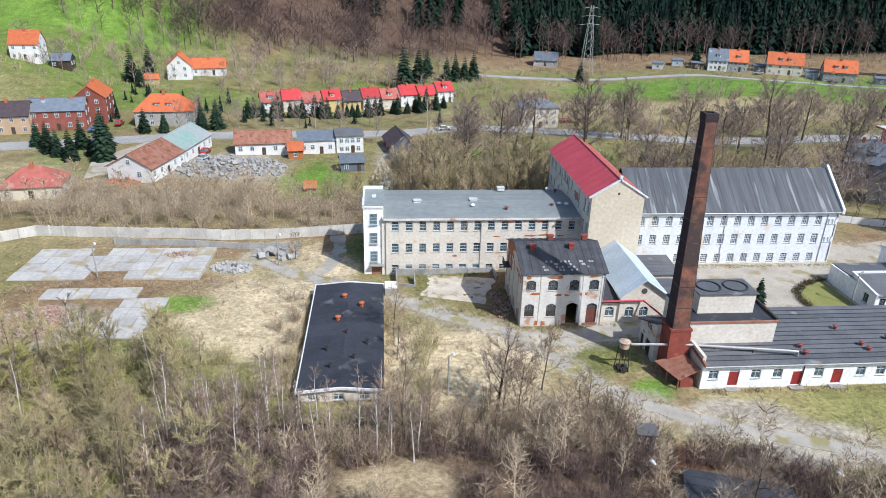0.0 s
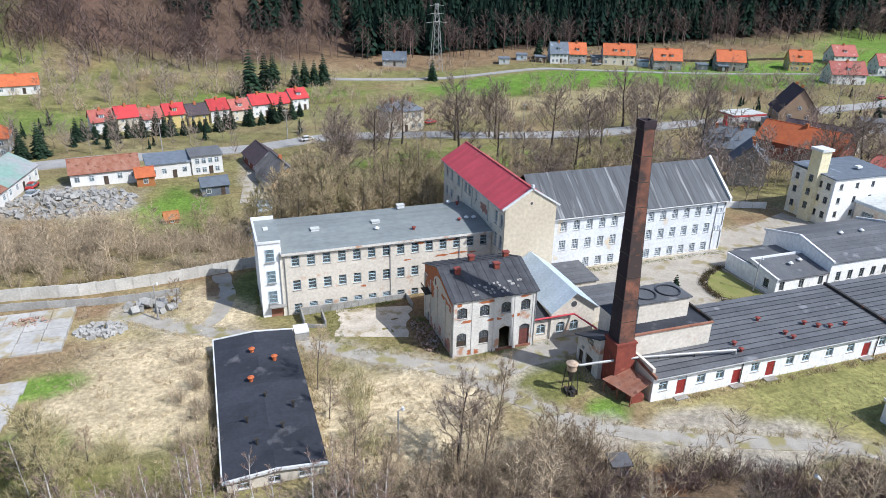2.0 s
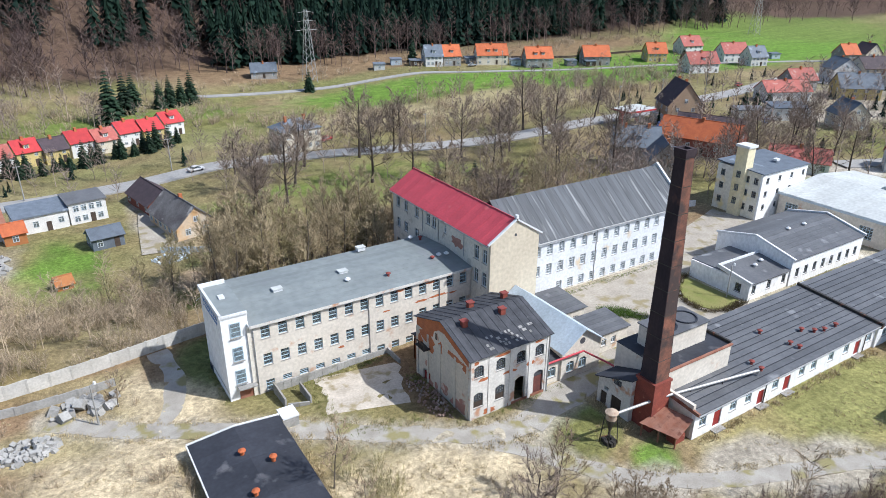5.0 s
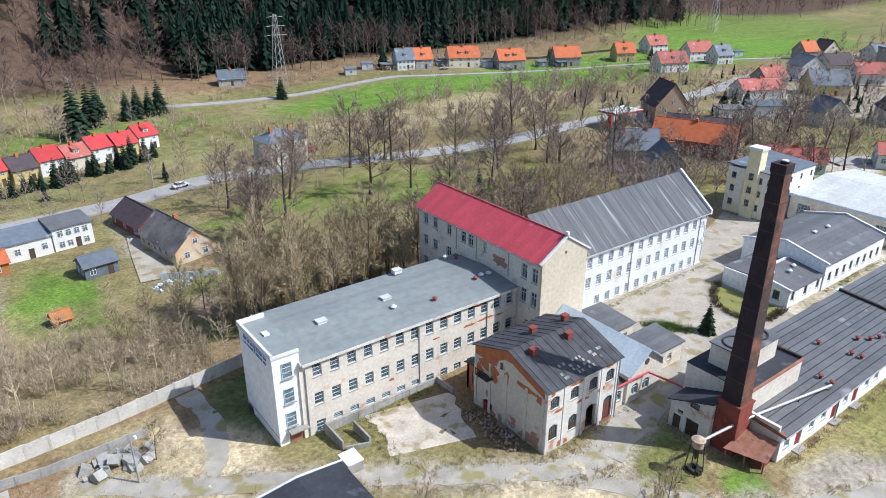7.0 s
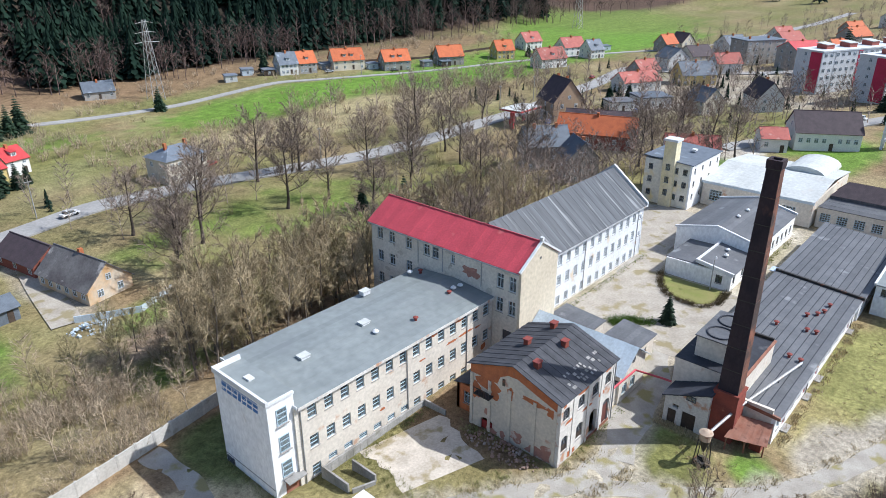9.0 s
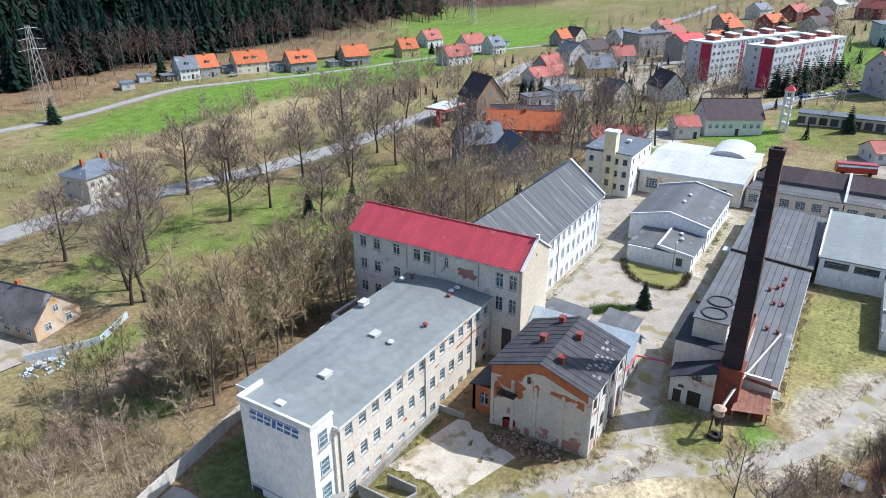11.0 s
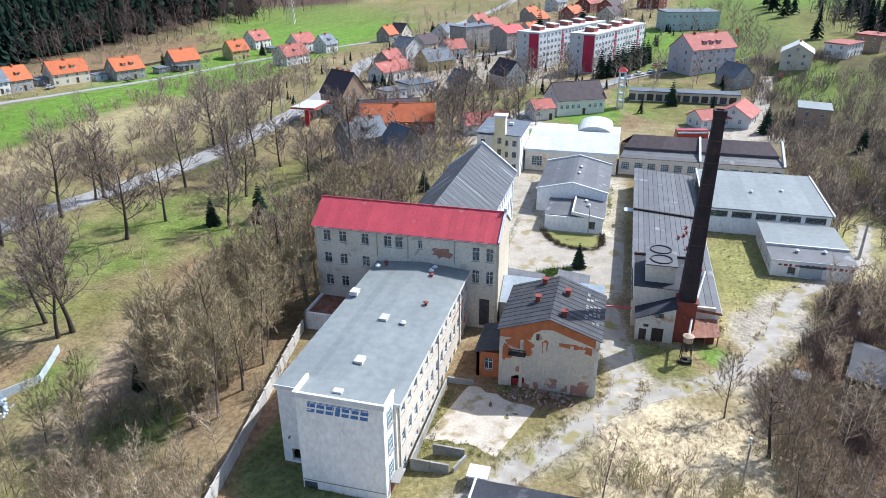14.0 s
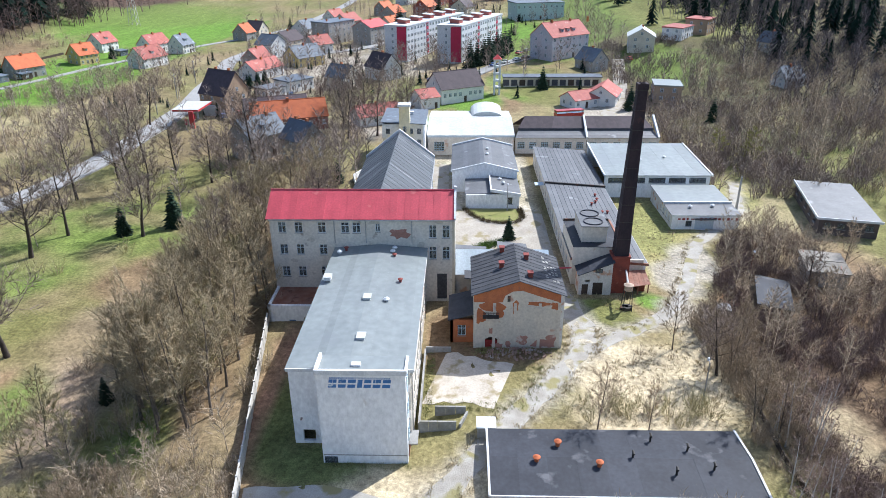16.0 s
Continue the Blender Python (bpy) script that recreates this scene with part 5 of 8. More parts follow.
def cyclone():
    t = thing("dust_cyclone", 30.6, 70.4, 0, "rusty dust cyclone on steel legs with a long white duct", "dust extractor")
    x, y = 30.6, 70.4
    part("drum", tube([(x, y, 3.3), (x, y, 4.1)], [0.6, 0.6], 16), BEIGEMETAL, t)
    part("lid", tube([(x, y, 4.103), (x, y, 4.2), (x, y, 4.45)], [0.75, 0.75, 0.2], 16), BEIGEMETAL, t, "faded beige lid")
    part("cone", tube([(x, y, 1.7), (x, y, 3.297)], [0.12, 0.58], 12), DARKMETAL, t)
    for a in range(4):
        g = math.pi / 4 + a * math.pi / 2
        part("leg", tube([(x + 1.0 * math.cos(g), y + 1.0 * math.sin(g), -0.2), (x + 0.7 * math.cos(g), y + 0.7 * math.sin(g), 3.4)], [0.06, 0.06], 6), DARKMETAL, t)
    part("duct", tube([(x + 0.8, y - 0.1, 3.8), (37.8, 69.4, 4.15), (38.2, 69.3, 4.17), (50.4, 66.9, 4.45), (51.2, 66.8, 4.4), (51.25, 66.8, 3.9)], [0.17] * 6, 10), METAL, t, "long pale sheet-metal duct")
    for px, py in ((41.5, 68.7), (46.0, 67.8)):
        part("duct_support", boxes((px - 0.05, px + 0.05, py - 0.05, py + 0.05, 3.55, 4.15)), DARKMETAL, t)
    for k in range(9):
        a = k * 2.4
        part("scrap", boxes((x - 0.1 + 0.5 * math.cos(a), x + 0.25 + 0.5 * math.cos(a), y - 0.3 + 0.6 * math.sin(a), y + 0.3 + 0.6 * math.sin(a), -0.1, 0.4 + 0.1 * (k % 3))), DARKMETAL, t)
    c = thing("rusty_canopy", 36.5, 68, 0, "sagging canopy of rusty corrugated sheets on posts", "canopy")
    sheets("roof_sheet", c, RUST, (34.4, 69.6, 1.75), (36.0, 65.5, 1.55), (38.85, 65.9, 2.75), (38.0, 69.2, 2.85), 9, 0.05, 0.03)
    for px, py in ((34.7, 69.4), (36.1, 65.8), (35.4, 67.6)):
        part("post", boxes((px - 0.07, px + 0.07, py - 0.07, py + 0.07, -0.2, 1.6)), RUST, c)
    part("bin", boxes((36.6, 38.2, 66.2, 67.4, -0.1, 1.0)), REDBRICK, c)


cyclone()


def flat_shed():
    t = thing("flat_roofed_shed", -4.5, 79, 0, "long low shed with a dark tarred flat roof", "shed")
    x0, x1, y0, y1, z = -9.6, 0.5, 65.2, 92.6, 1.55
    facade(t, CREAM, (x0 + 0.3, y0 + 0.3), (x1 - 0.3, y0 + 0.3), -1.3, z - 0.05, [([1.5, 4.5, 7.5], 0.1, 1.2, 0.9)], style="cross")
    wall(t, CREAM, (x1 - 0.3, y0 + 0.71), (x1 - 0.3, y1 - 0.3), -1.3, z - 0.05)
    wall(t, CREAM, (x1 - 0.71, y1 - 0.3), (x0 + 0.3, y1 - 0.3), -1.3, z - 0.05)
    wall(t, CREAM, (x0 + 0.3, y1 - 0.71), (x0 + 0.3, y0 + 0.71), -1.3, z - 0.05)
    xm = (x0 + x1) / 2
    for a, b, i in ((x0, xm, 0), (x1, xm, 1)):
        sheets("roof_felt", t, FELTDARK, (a, y0, z), (a, y1, z), (b, y1, z + 0.45), (b, y0, z + 0.45), 9, 0.15, 0.012, label="black tarred felt")
    for y in (y0 - 0.1, y1 - 0.1):
        for a, b in ((x0 - 0.1, xm), (x1 + 0.1, xm)):
            part("verge", slab((a, y, z + 0.1), (b, y, z + 0.55), (b, y + 0.22, z + 0.55), (a, y + 0.22, z + 0.1), 0.3), TRIM, t, "white verge")
    part("side_verge", boxes((x0 - 0.16, x0 - 0.01, y0, y1, z - 0.15, z + 0.05)), TRIM, t)
    for x, y, k in ((-5.1, 87.6, 1), (-2.6, 85.1, 1), (-5.7, 81.2, 1), (-6.7, 73.6, 0), (-6.0, 69.6, 0), (-3.2, 71.5, 0), (-4.4, 77.5, 0), (-1.6, 75.0, 0)):
        v = thing("roof_vent", x, y, z + 0.3, "orange clay vent pot on the tarred roof" if k else "dark crooked vent pipe on the tarred roof", "roof vent", "vents on the flat shed")
        part("pot", tube([(x, y, z + 0.1), (x, y, z + 0.85 if k else z + 0.95)], [0.22, 0.26] if k else [0.12, 0.12]), TERRACOTTA if k else DARKMETAL, v)
        part("cap", tube([(x, y, z + 0.86), (x, y, z + 0.95), (x, y, z + 1.1)], [0.42, 0.42, 0.1]) if k else tube([(x - 0.25, y, z + 1.0), (x + 0.25, y, z + 1.1)], [0.13, 0.13]), TERRACOTTA if k else DARKMETAL, v)
    s = thing("concrete_bunker", 1.6, 92.5, 0, "small concrete box with a white rim", "bunker")
    part("body", boxes((0.75, 2.6, 91.6, 93.6, -0.9, 1.3)), CONCRETE, s)
    part("rim", boxes((0.7, 2.65, 91.5, 93.7, 1.303, 1.5)), TRIM, s)


flat_shed()


def yard_walls():
    for k, (ax, ay, bx, by, h) in enumerate(((2.6, 96.0, 2.6, 100.3, 1.7), (5.4, 94.9, 5.4, 98.6, 1.7), (2.75, 95.6, 5.2, 94.7, 1.2), (2.8, 100.35, 18.6, 100.35, 1.3), (18.7, 100.3, 18.7, 96.8, 1.5))):
        t = thing("yard_wall", ax, ay, -0.9, "low grey concrete yard wall of upright panels", "wall", "yard walls")
        n = max(2, int(math.hypot(bx - ax, by - ay) / 1.0))
        for i in range(n):
            p, q = Vector((ax, ay, 0)).lerp(Vector((bx, by, 0)), i / n), Vector((ax, ay, 0)).lerp(Vector((bx, by, 0)), (i + 0.97) / n)
            d = (q - p).normalized()
            s = Vector((-d.y, d.x, 0)) * 0.11
            part("panel", hull(*[(v.x, v.y, -1.2) for v in (p - s, q - s, q + s, p + s)], *[(v.x, v.y, -0.9 + h) for v in (p - s, q - s, q + s, p + s)]), CONCRETE, t)


yard_walls()


def perimeter(pts, h, label, material, name="perimeter_wall", post=True, step=2.4):
    t = thing(name, pts[0][0], pts[0][1], 0, label, "wall", kind="structure")
    for (ax, ay), (bx, by) in zip(pts, pts[1:]):
        n = max(1, round(math.hypot(bx - ax, by - ay) / step))
        for i in range(n):
            p, q = Vector((ax, ay, 0)).lerp(Vector((bx, by, 0)), i / n), Vector((ax, ay, 0)).lerp(Vector((bx, by, 0)), (i + 0.96) / n)
            d = (q - p).normalized()
            s = Vector((-d.y, d.x, 0)) * 0.08
            z = min(ground(p.x, p.y), ground(q.x, q.y))
            zt = ground(p.x, p.y) + h
            part("panel", hull(*[(v.x, v.y, z - 0.4) for v in (p - s, q - s, q + s, p + s)], *[(v.x, v.y, zt) for v in (p - s, q - s, q + s, p + s)]), material, t)
            if post:
                e = 0.13
                part("post", boxes((p.x - e, p.x + e, p.y - e, p.y + e, z - 0.4, zt + 0.08)), material, t)


perimeter([(-68, 113), (-61, 117), (-44, 115.6), (-28.5, 115.2), (-16, 117.1), (0, 119.8), (12, 121.8), (26, 124)], 1.9, "pale concrete panel wall round the factory", PALECONCRETE)
perimeter([(-46, 112.6), (-25, 111.5), (-14, 112.5)], 1.1, "low broken concrete wall behind the slabs", CONCRETE, "low_wall")
perimeter([(26, 60.6), (14, 59.6), (-2, 60.6), (-12, 60.4), (-22, 60)], 0.75, "dark mossy low wall beside the thicket", WOODDARK, "boundary_wall", False)


def gable_hall(name, label, x0, x1, y0, y1, ze, zr, wallm, roofm, n, wins, strips=True):
    """A hall with its ridge along x."""
    t = thing(name, (x0 + x1) / 2, (y0 + y1) / 2, 0, label, "hall")
    facade(t, wallm, (x0 + 0.41, y0), (x1 - 0.41, y0), -0.4, ze, [(span(1.5, x1 - x0 - 2.3, wins), 1.3, 1.0, 1.6)], style="cross", paint=FRAMEDARK)
    gable_wall(t, wallm, (x1, y0), (x1, y1), -0.4, ze, zr)
    gable_wall(t, wallm, (x0, y1), (x0, y0), -0.4, ze, zr)
    wall(t, wallm, (x1 - 0.41, y1), (x0 + 0.41, y1), -0.4, ze)
    ym = (y0 + y1) / 2
    sheets("roof_strip", t, roofm, (x0 + 0.3, y0 - 0.3, ze), (x1 - 0.1, y0 - 0.3, ze), (x1 - 0.1, ym, zr), (x0 + 0.3, ym, zr), n, 0.12, 0.03, False)
    sheets("roof_strip", t, roofm, (x1 - 0.1, y1 + 0.3, ze), (x0 + 0.3, y1 + 0.3, ze), (x0 + 0.3, ym, zr), (x1 - 0.1, ym, zr), n, 0.12, 0.03, False)
    for x in (x0 - 0.1, x1 - 0.2):
        for a in (y0 - 0.35, y1 + 0.35):
            part("coping", slab((x, a, ze + 0.35), (x + 0.4, a, ze + 0.35), (x + 0.4, ym, zr + 0.35), (x, ym, zr + 0.35), 0.35), TRIM, t, "white coping")
    return t


def courtyard_hall():
    t = gable_hall("courtyard_hall", "white plastered courtyard hall with a dark felt roof", 84.0, 105.2, 83.2, 97.6, 4.6, 6.4, WHITE, FELTMID, 8, 8)
    for x, y in ((92, 89.6), (96.5, 89.5)):
        vent(x, y, 6.1, "white", "vents on the courtyard hall")
    s = thing("hall_extension", 78, 89, 0, "low white flat-roofed extension with a raised rim", "outbuilding")
    facade(s, WHITE, (73.6, 83.4), (83.9, 83.4), -0.4, 3.0, [(span(1.2, 9, 3), 1.0, 1.0, 1.5)], paint=FRAMEDARK, style="cross")
    facade(s, WHITE, (73.6, 94.6), (73.6, 83.81), -0.4, 3.0, [([9.2], 0.9, 1.1, 1.5)], paint=FRAMEDARK, style="cross")
    wall(s, WHITE, (83.9, 94.6), (74.01, 94.6), -0.4, 3.0)
    part("flat_roof", slab((73.9, 83.1, 3.0), (83.9, 83.1, 3.0), (83.9, 89.2, 3.9), (73.9, 89.2, 3.9), 0.15), FELTMID, s)
    part("flat_roof", slab((73.9, 89.25, 3.2), (83.9, 89.25, 3.2), (83.9, 94.8, 3.1), (73.9, 94.8, 3.1), 0.15), FELTMID, s)
    part("rim", slab((73.4, 83.1, 3.25), (73.75, 83.1, 3.25), (73.75, 89.2, 4.2), (73.4, 89.2, 4.2), 0.6), TRIM, s)
    part("rim", slab((73.4, 89.2, 4.2), (83.9, 89.2, 4.2), (83.9, 89.5, 4.2), (73.4, 89.5, 4.2), 0.6), TRIM, s)
    for x, y in ((79, 86.5), (81.5, 87.2)):
        vent(x, y, 3.5, "white", "vents on the courtyard hall")


courtyard_hall()


def yellow_house():
    t = thing("yellow_factory_house", 114, 110, 0, "four-storey pale yellow house with a stair turret and flat roof", "factory building")
    x0, x1, y0, y1, z = 106.2, 121.5, 104.8, 115.4, 9.8
    facade(t, YELLOW, (x0, y1), (x0, y0 + 0.41), -0.5, z, [([1.4, 7.2, 9.2], 7.4, 1.0, 1.3), ([1.4, 7.2, 9.2], 4.6, 1.0, 1.3), ([1.4, 7.2, 9.2], 1.6, 1.0, 1.3)], paint=FRAMEDARK, style="cross")
    facade(t, WHITE, (x0, y0), (x1, y0), -0.5, z, [(span(1.8, 14, 4), 7.6, 0.9, 1.2), (span(1.8, 14, 4), 4.8, 0.9, 1.2), (span(1.8, 14, 4), 2.0, 0.9, 1.2)], paint=FRAMEDARK, style="cross")
    wall(t, WHITE, (x1, y0 + 0.41), (x1, y1), -0.5, z)
    wall(t, WHITE, (x1 - 0.41, y1), (x0 + 0.41, y1), -0.5, z)
    part("flat_roof", slab((x0 - 0.3, y0 - 0.3, z + 0.15), (x1 + 0.3, y0 - 0.3, z + 0.15), (x1 + 0.3, y1 + 0.3, z + 0.7), (x0 - 0.3, y1 + 0.3, z + 0.7), 0.2), SLATEROOF, t, "pale blue-grey metal roof")
    tw = part("turret", boxes((x0 - 1.0, x0 + 1.4, 108.4, 111.0, -0.5, 14.4)), YELLOWTURRET, t, "yellow stair turret")
    part("turret_cap", boxes((x0 - 1.25, x0 + 1.65, 108.15, 111.25, 14.403, 14.9)), TRIM, t, "white turret cap")
    for zz in (8.2, 5.4, 2.6):
        window(tw, pose(x0 - 1.03, 109.7, zz, 0, 0, -90), 0.9, 1.3, "cross", FRAMEDARK)
    part("roof_hatch", boxes((115, 116.2, 108, 109, 10.5, 10.9)), TRIM, t)


yellow_house()


def white_shed():
    t = thing("white_roofed_hall", 124, 92, 0, "cream hall with a bright white sheet roof", "hall")
    facade(t, CREAM, (112.5, 104.4), (112.5, 82), -0.5, 5.2, [([3, 11, 18], 1.2, 2.6, 2.4)], paint=FRAMEBLUE, style="grid")
    wall(t, CREAM, (112.91, 82), (140, 82), -0.5, 5.2)
    wall(t, CREAM, (140, 82.41), (140, 104.4), -0.5, 5.2)
    wall(t, CREAM, (139.6, 104.4), (112.91, 104.4), -0.5, 5.2)
    sheets("roof_sheet", t, WHITEMETAL, (112.2, 104.6, 5.4), (112.2, 81.8, 5.4), (126, 81.8, 6.9), (126, 104.6, 6.9), 12, 0.1, 0.03)
    sheets("roof_sheet", t, WHITEMETAL, (140.3, 81.8, 5.4), (140.3, 104.6, 5.4), (126, 104.6, 6.9), (126, 81.8, 6.9), 12, 0.1, 0.03)
    part("fascia", boxes((112.1, 112.3, 81.8, 104.6, 4.9, 5.3)), PALEMETAL, t)
    bm = bmesh.new()
    n = 10
    pr = [(84 + 9 * (1 - math.cos(math.pi * k / n)) / 1.0 * 0.5, 6.0 + 2.0 * math.sin(math.pi * k / n)) for k in range(n + 1)]
    a = [bm.verts.new((128, y, z)) for y, z in pr]
    b = [bm.verts.new((141, y, z)) for y, z in pr]
    for k in range(n):
        bm.faces.new((a[k], a[k + 1], b[k + 1], b[k]))
    bm.faces.new(a[::-1])
    bm.faces.new(b)
    part("vaulted_roof", bm, WHITEMETAL, t, "low white vaulted roof")


white_shed()


def brown_hall():
    t = thing("brown_roofed_hall", 120, 62, 0, "long beige hall with a stepped dark brown roof", "hall")
    x0, x1, y0, y1 = 114.2, 128, 44, 81.5
    for a, b in ((y1, 62.9), (62.7, y0)):
        facade(t, CREAM, (x0, a), (x0, b), -0.5, 4.2, [(span(1.6, abs(a - b) - 1.6, 6), 1.3, 1.9, 1.8)], paint=FRAMEBLUE, style="grid")
    wall(t, CREAM, (x0 + 0.41, y0), (x1, y0), -0.5, 4.2)
    wall(t, CREAM, (x1, y0 + 0.41), (x1, y1), -0.5, 4.2)
    sheets("roof_strip", t, FELTMID, (x0 - 0.3, y1, 4.3), (x0 - 0.3, y0, 4.3), (x0 + 3.6, y0 + 1, 5.3), (x0 + 3.6, y1 - 1, 5.3), 3, 0.15, 0.02, False)
    sheets("roof_strip", t, BROWNROOF, (x0 + 3.6, y1 - 1, 5.9), (x0 + 3.6, y0 + 1, 5.9), (x0 + 7.6, y0 + 3, 8.2), (x0 + 7.6, y1 - 3, 8.2), 12, 0.12, 0.02, True, "dark brown roofing")
    sheets("roof_strip", t, BROWNROOF, (x1 + 0.3, y0, 4.3), (x1 + 0.3, y1, 4.3), (x0 + 7.6, y1 - 3, 8.2), (x0 + 7.6, y0 + 3, 8.2), 12, 0.12, 0.02)
    part("clerestory", boxes((x0 + 3.55, x0 + 3.65, y0 + 1, y1 - 1, 5.2, 5.85)), FRAMEDARK, t)
    for y in (62.8, 44.2):
        part("fire_wall", slab((x0 - 0.4, y - 0.25, 4.6), (x0 + 7.6, y - 0.25, 8.6), (x0 + 7.6, y + 0.25, 8.6), (x0 - 0.4, y + 0.25, 4.6), 0.9), TRIM, t, "white dividing wall")


brown_hall()


def side_hall():
    t = thing("strip_window_hall", 90, 53, 0, "white-blue hall with a long dark window strip and flat roof", "hall")
    x0, x1, y0, y1, z = 80.5, 103, 42.0, 64.6, 5.0
    ob, d, n = facade(t, WHITE, (x0, y1), (x0, y0), -0.4, z, [(span(2.6, 20, 5), 3.3, 3.6, 1.2)], style="grid", paint=FRAMEDARK)
    wall(t, WHITE, (x0 + 0.41, y0), (x1, y0), -0.4, z)
    wall(t, WHITE, (x1, y0 + 0.41), (x1, y1), -0.4, z)
    sheets("roof_felt", t, FELTGREY, (x0 - 0.3, y1, z + 0.1), (x0 - 0.3, y0 - 0.2, z + 0.1), (x1, y0 - 0.2, z + 0.9), (x1, y1, z + 0.9), 8, 0.2, 0.02)
    part("verge", slab((x0 - 0.4, y0 - 0.5, z + 0.3), (x0 - 0.4, y0 - 0.2, z + 0.3), (x1, y0 - 0.2, z + 1.1), (x1, y0 - 0.5, z + 1.1), 0.4), TRIM, t, "white verge")
    part("verge", slab((x0 - 0.4, y1, z + 0.35), (x0 - 0.4, y1 + 0.3, z + 0.35), (x1, y1 + 0.3, z + 1.15), (x1, y1, z + 1.15), 0.4), TRIM, t)
    for x, y in ((90, 55), (92, 49)):
        vent(x, y, z + 0.4, "white", "vents on the strip-window hall")


side_hall()


def graffiti_shed():
    t = thing("painted_garage", 70, 48, 0, "low white garage with faded red wall painting", "garage")
    x0, x1, y0, y1, z = 62.4, 78.5, 42.0, 54.8, 2.9
    facade(t, WHITE, (x0, y1), (x0, y0), -0.4, z, [([3.2], 0.6, 1.2, 1.2)], style="grid", paint=FRAMEDARK, more=[(4.4, 8.0, 0, 2.1)])
    part("roller_door", boxes((x0 + 0.15, x0 + 0.22, y1 - 8.0, y1 - 4.4, 0, 2.1)), PALEMETAL, t, "pale sheet door")
    part("door_awning", boxes((x0 - 0.5, x0 - 0.01, y1 - 8.2, y1 - 4.2, 2.1, 2.3)), FRAMEDARK, t)
    facade(t, OLDWHITE, (x1, y1), (x0 + 0.41, y1), -0.4, z, [(span(8, 14, 4), 1.0, 1.0, 1.2)], style="grid")
    wall(t, WHITE, (x0 + 0.41, y0), (x1, y0), -0.4, z)
    wall(t, WHITE, (x1, y0 + 0.41), (x1, y1 - 0.41), -0.4, z)
    rnd = random.Random(3)
    for k in range(14):
        y = y1 - 1.0 - k * 0.85
        h = rnd.uniform(0.25, 0.6)
        part("painted_bar", boxes((x0 - 0.012, x0 + 0.01, y - rnd.uniform(0.35, 0.7), y, z - 0.75 - h / 2, z - 0.75 + h / 2)), REDPAINT, t)
    part("roof_felt", slab((x0, y1 + 0.3, z + 0.1), (x0, y0 - 0.3, z + 0.1), (x0 + 5.6, y0 - 0.3, z + 0.3), (x0 + 5.6, y1 + 0.3, z + 0.3), 0.15), FELTMID, t)
    part("roof_felt", slab((x0 + 6.0, y1 + 0.3, z + 0.4), (x0 + 6.0, y0 - 0.3, z + 0.4), (x1 + 0.3, y0 - 0.3, z + 0.6), (x1 + 0.3, y1 + 0.3, z + 0.6), 0.15), FELTGREY, t)
    part("fascia", boxes((x0 - 0.1, x0 - 0.015, y0 - 0.3, y1 + 0.3, z - 0.15, z + 0.12)), TRIM, t)
    part("dividing_rim", boxes((x0 + 5.62, x0 + 5.98, y0 - 0.3, y1 + 0.3, z + 0.1, z + 0.7)), TRIM, t)
    vent(66, 50.5, z + 0.2, "white", "vents on the painted garage")
    vent(66.5, 46, z + 0.2, "white", "vents on the painted garage")


graffiti_shed()


def grey_shed():
    t = thing("grey_warehouse", 69.8, 20.5, 0, "low dark brick warehouse with a pale grey sheet roof", "warehouse")
    c = pose(69.8, 20.5, 0, 0, 0, -13.5)
    b = boxes((-11, 11, -5.1, 5.1, -0.6, 3.3))
    b.transform(c)
    body = part("body", b, mat("dark_brick", (0.14, 0.11, 0.1), (0.1, 0.08, 0.075), 0.8), t)
    b = bmesh.new()
    box(b, -11.4, 11.4, -5.5, 5.5, 3.303, 3.5, c)
    part("roof", b, FELTMID, t)
    b = bmesh.new()
    box(b, -11.55, -11.403, -5.6, 5.6, 3.2, 3.65, c)
    part("verge", b, TRIM, t)
    b = bmesh.new()
    box(b, -11.4, 11.4, 5.503, 5.65, 3.2, 3.65, c)
    part("verge", b, TRIM, t)
    for y in (-3.6, -1.2, 1.2, 3.6):
        window(body, c @ pose(-11.02, y, 1.4, 0, 0, -90), 1.4, 1.2, "cross", FRAMEDARK)
    for x in (-8, -4, 0, 4, 8):
        window(body, c @ pose(x, 5.12, 1.4, 0, 0, 180), 1.4, 1.2, "cross", FRAMEDARK)
    r = thing("ruined_hut", 42, 35.6, 0, "ruined concrete hut with a collapsing flat roof", "ruin")
    c = pose(42, 35.8, 0, 0, 0, -14)
    for k in ((-4, 4, -3, -2.7, -0.5, 2.6), (-4, -3.7, -2.69, 1.2, -0.5, 2.4), (-4, 4, 2.7, 3, -0.5, 2.6), (3.7, 4, -2.69, 2.69, -0.5, 2.6)):
        b = bmesh.new()
        box(b, *k, c)
        part("wall", b, CONCRETE, r)
    for k in ((-4.3, 0.3, -3.3, 3.3, 2.62, 2.8), (0.4, 4.3, -3.3, 3.3, 2.65, 2.85)):
        b = bmesh.new()
        box(b, *k, c)
        part("roof_slab", b, WOODGREY, r)
    rnd = random.Random(11)
    for k in range(8):
        x, y = rnd.uniform(-3.5, 3.5), rnd.uniform(-2.5, 2.5)
        b = bmesh.new()
        box(b, x, x + rnd.uniform(0.8, 2.2), y, y + 0.12, 2.86, 2.98, c @ pose(0, 0, 0, 0, 0, rnd.uniform(-12, 12)))
        part("loose_beam", b, RUST if k % 3 else DARKMETAL, r)


grey_shed()


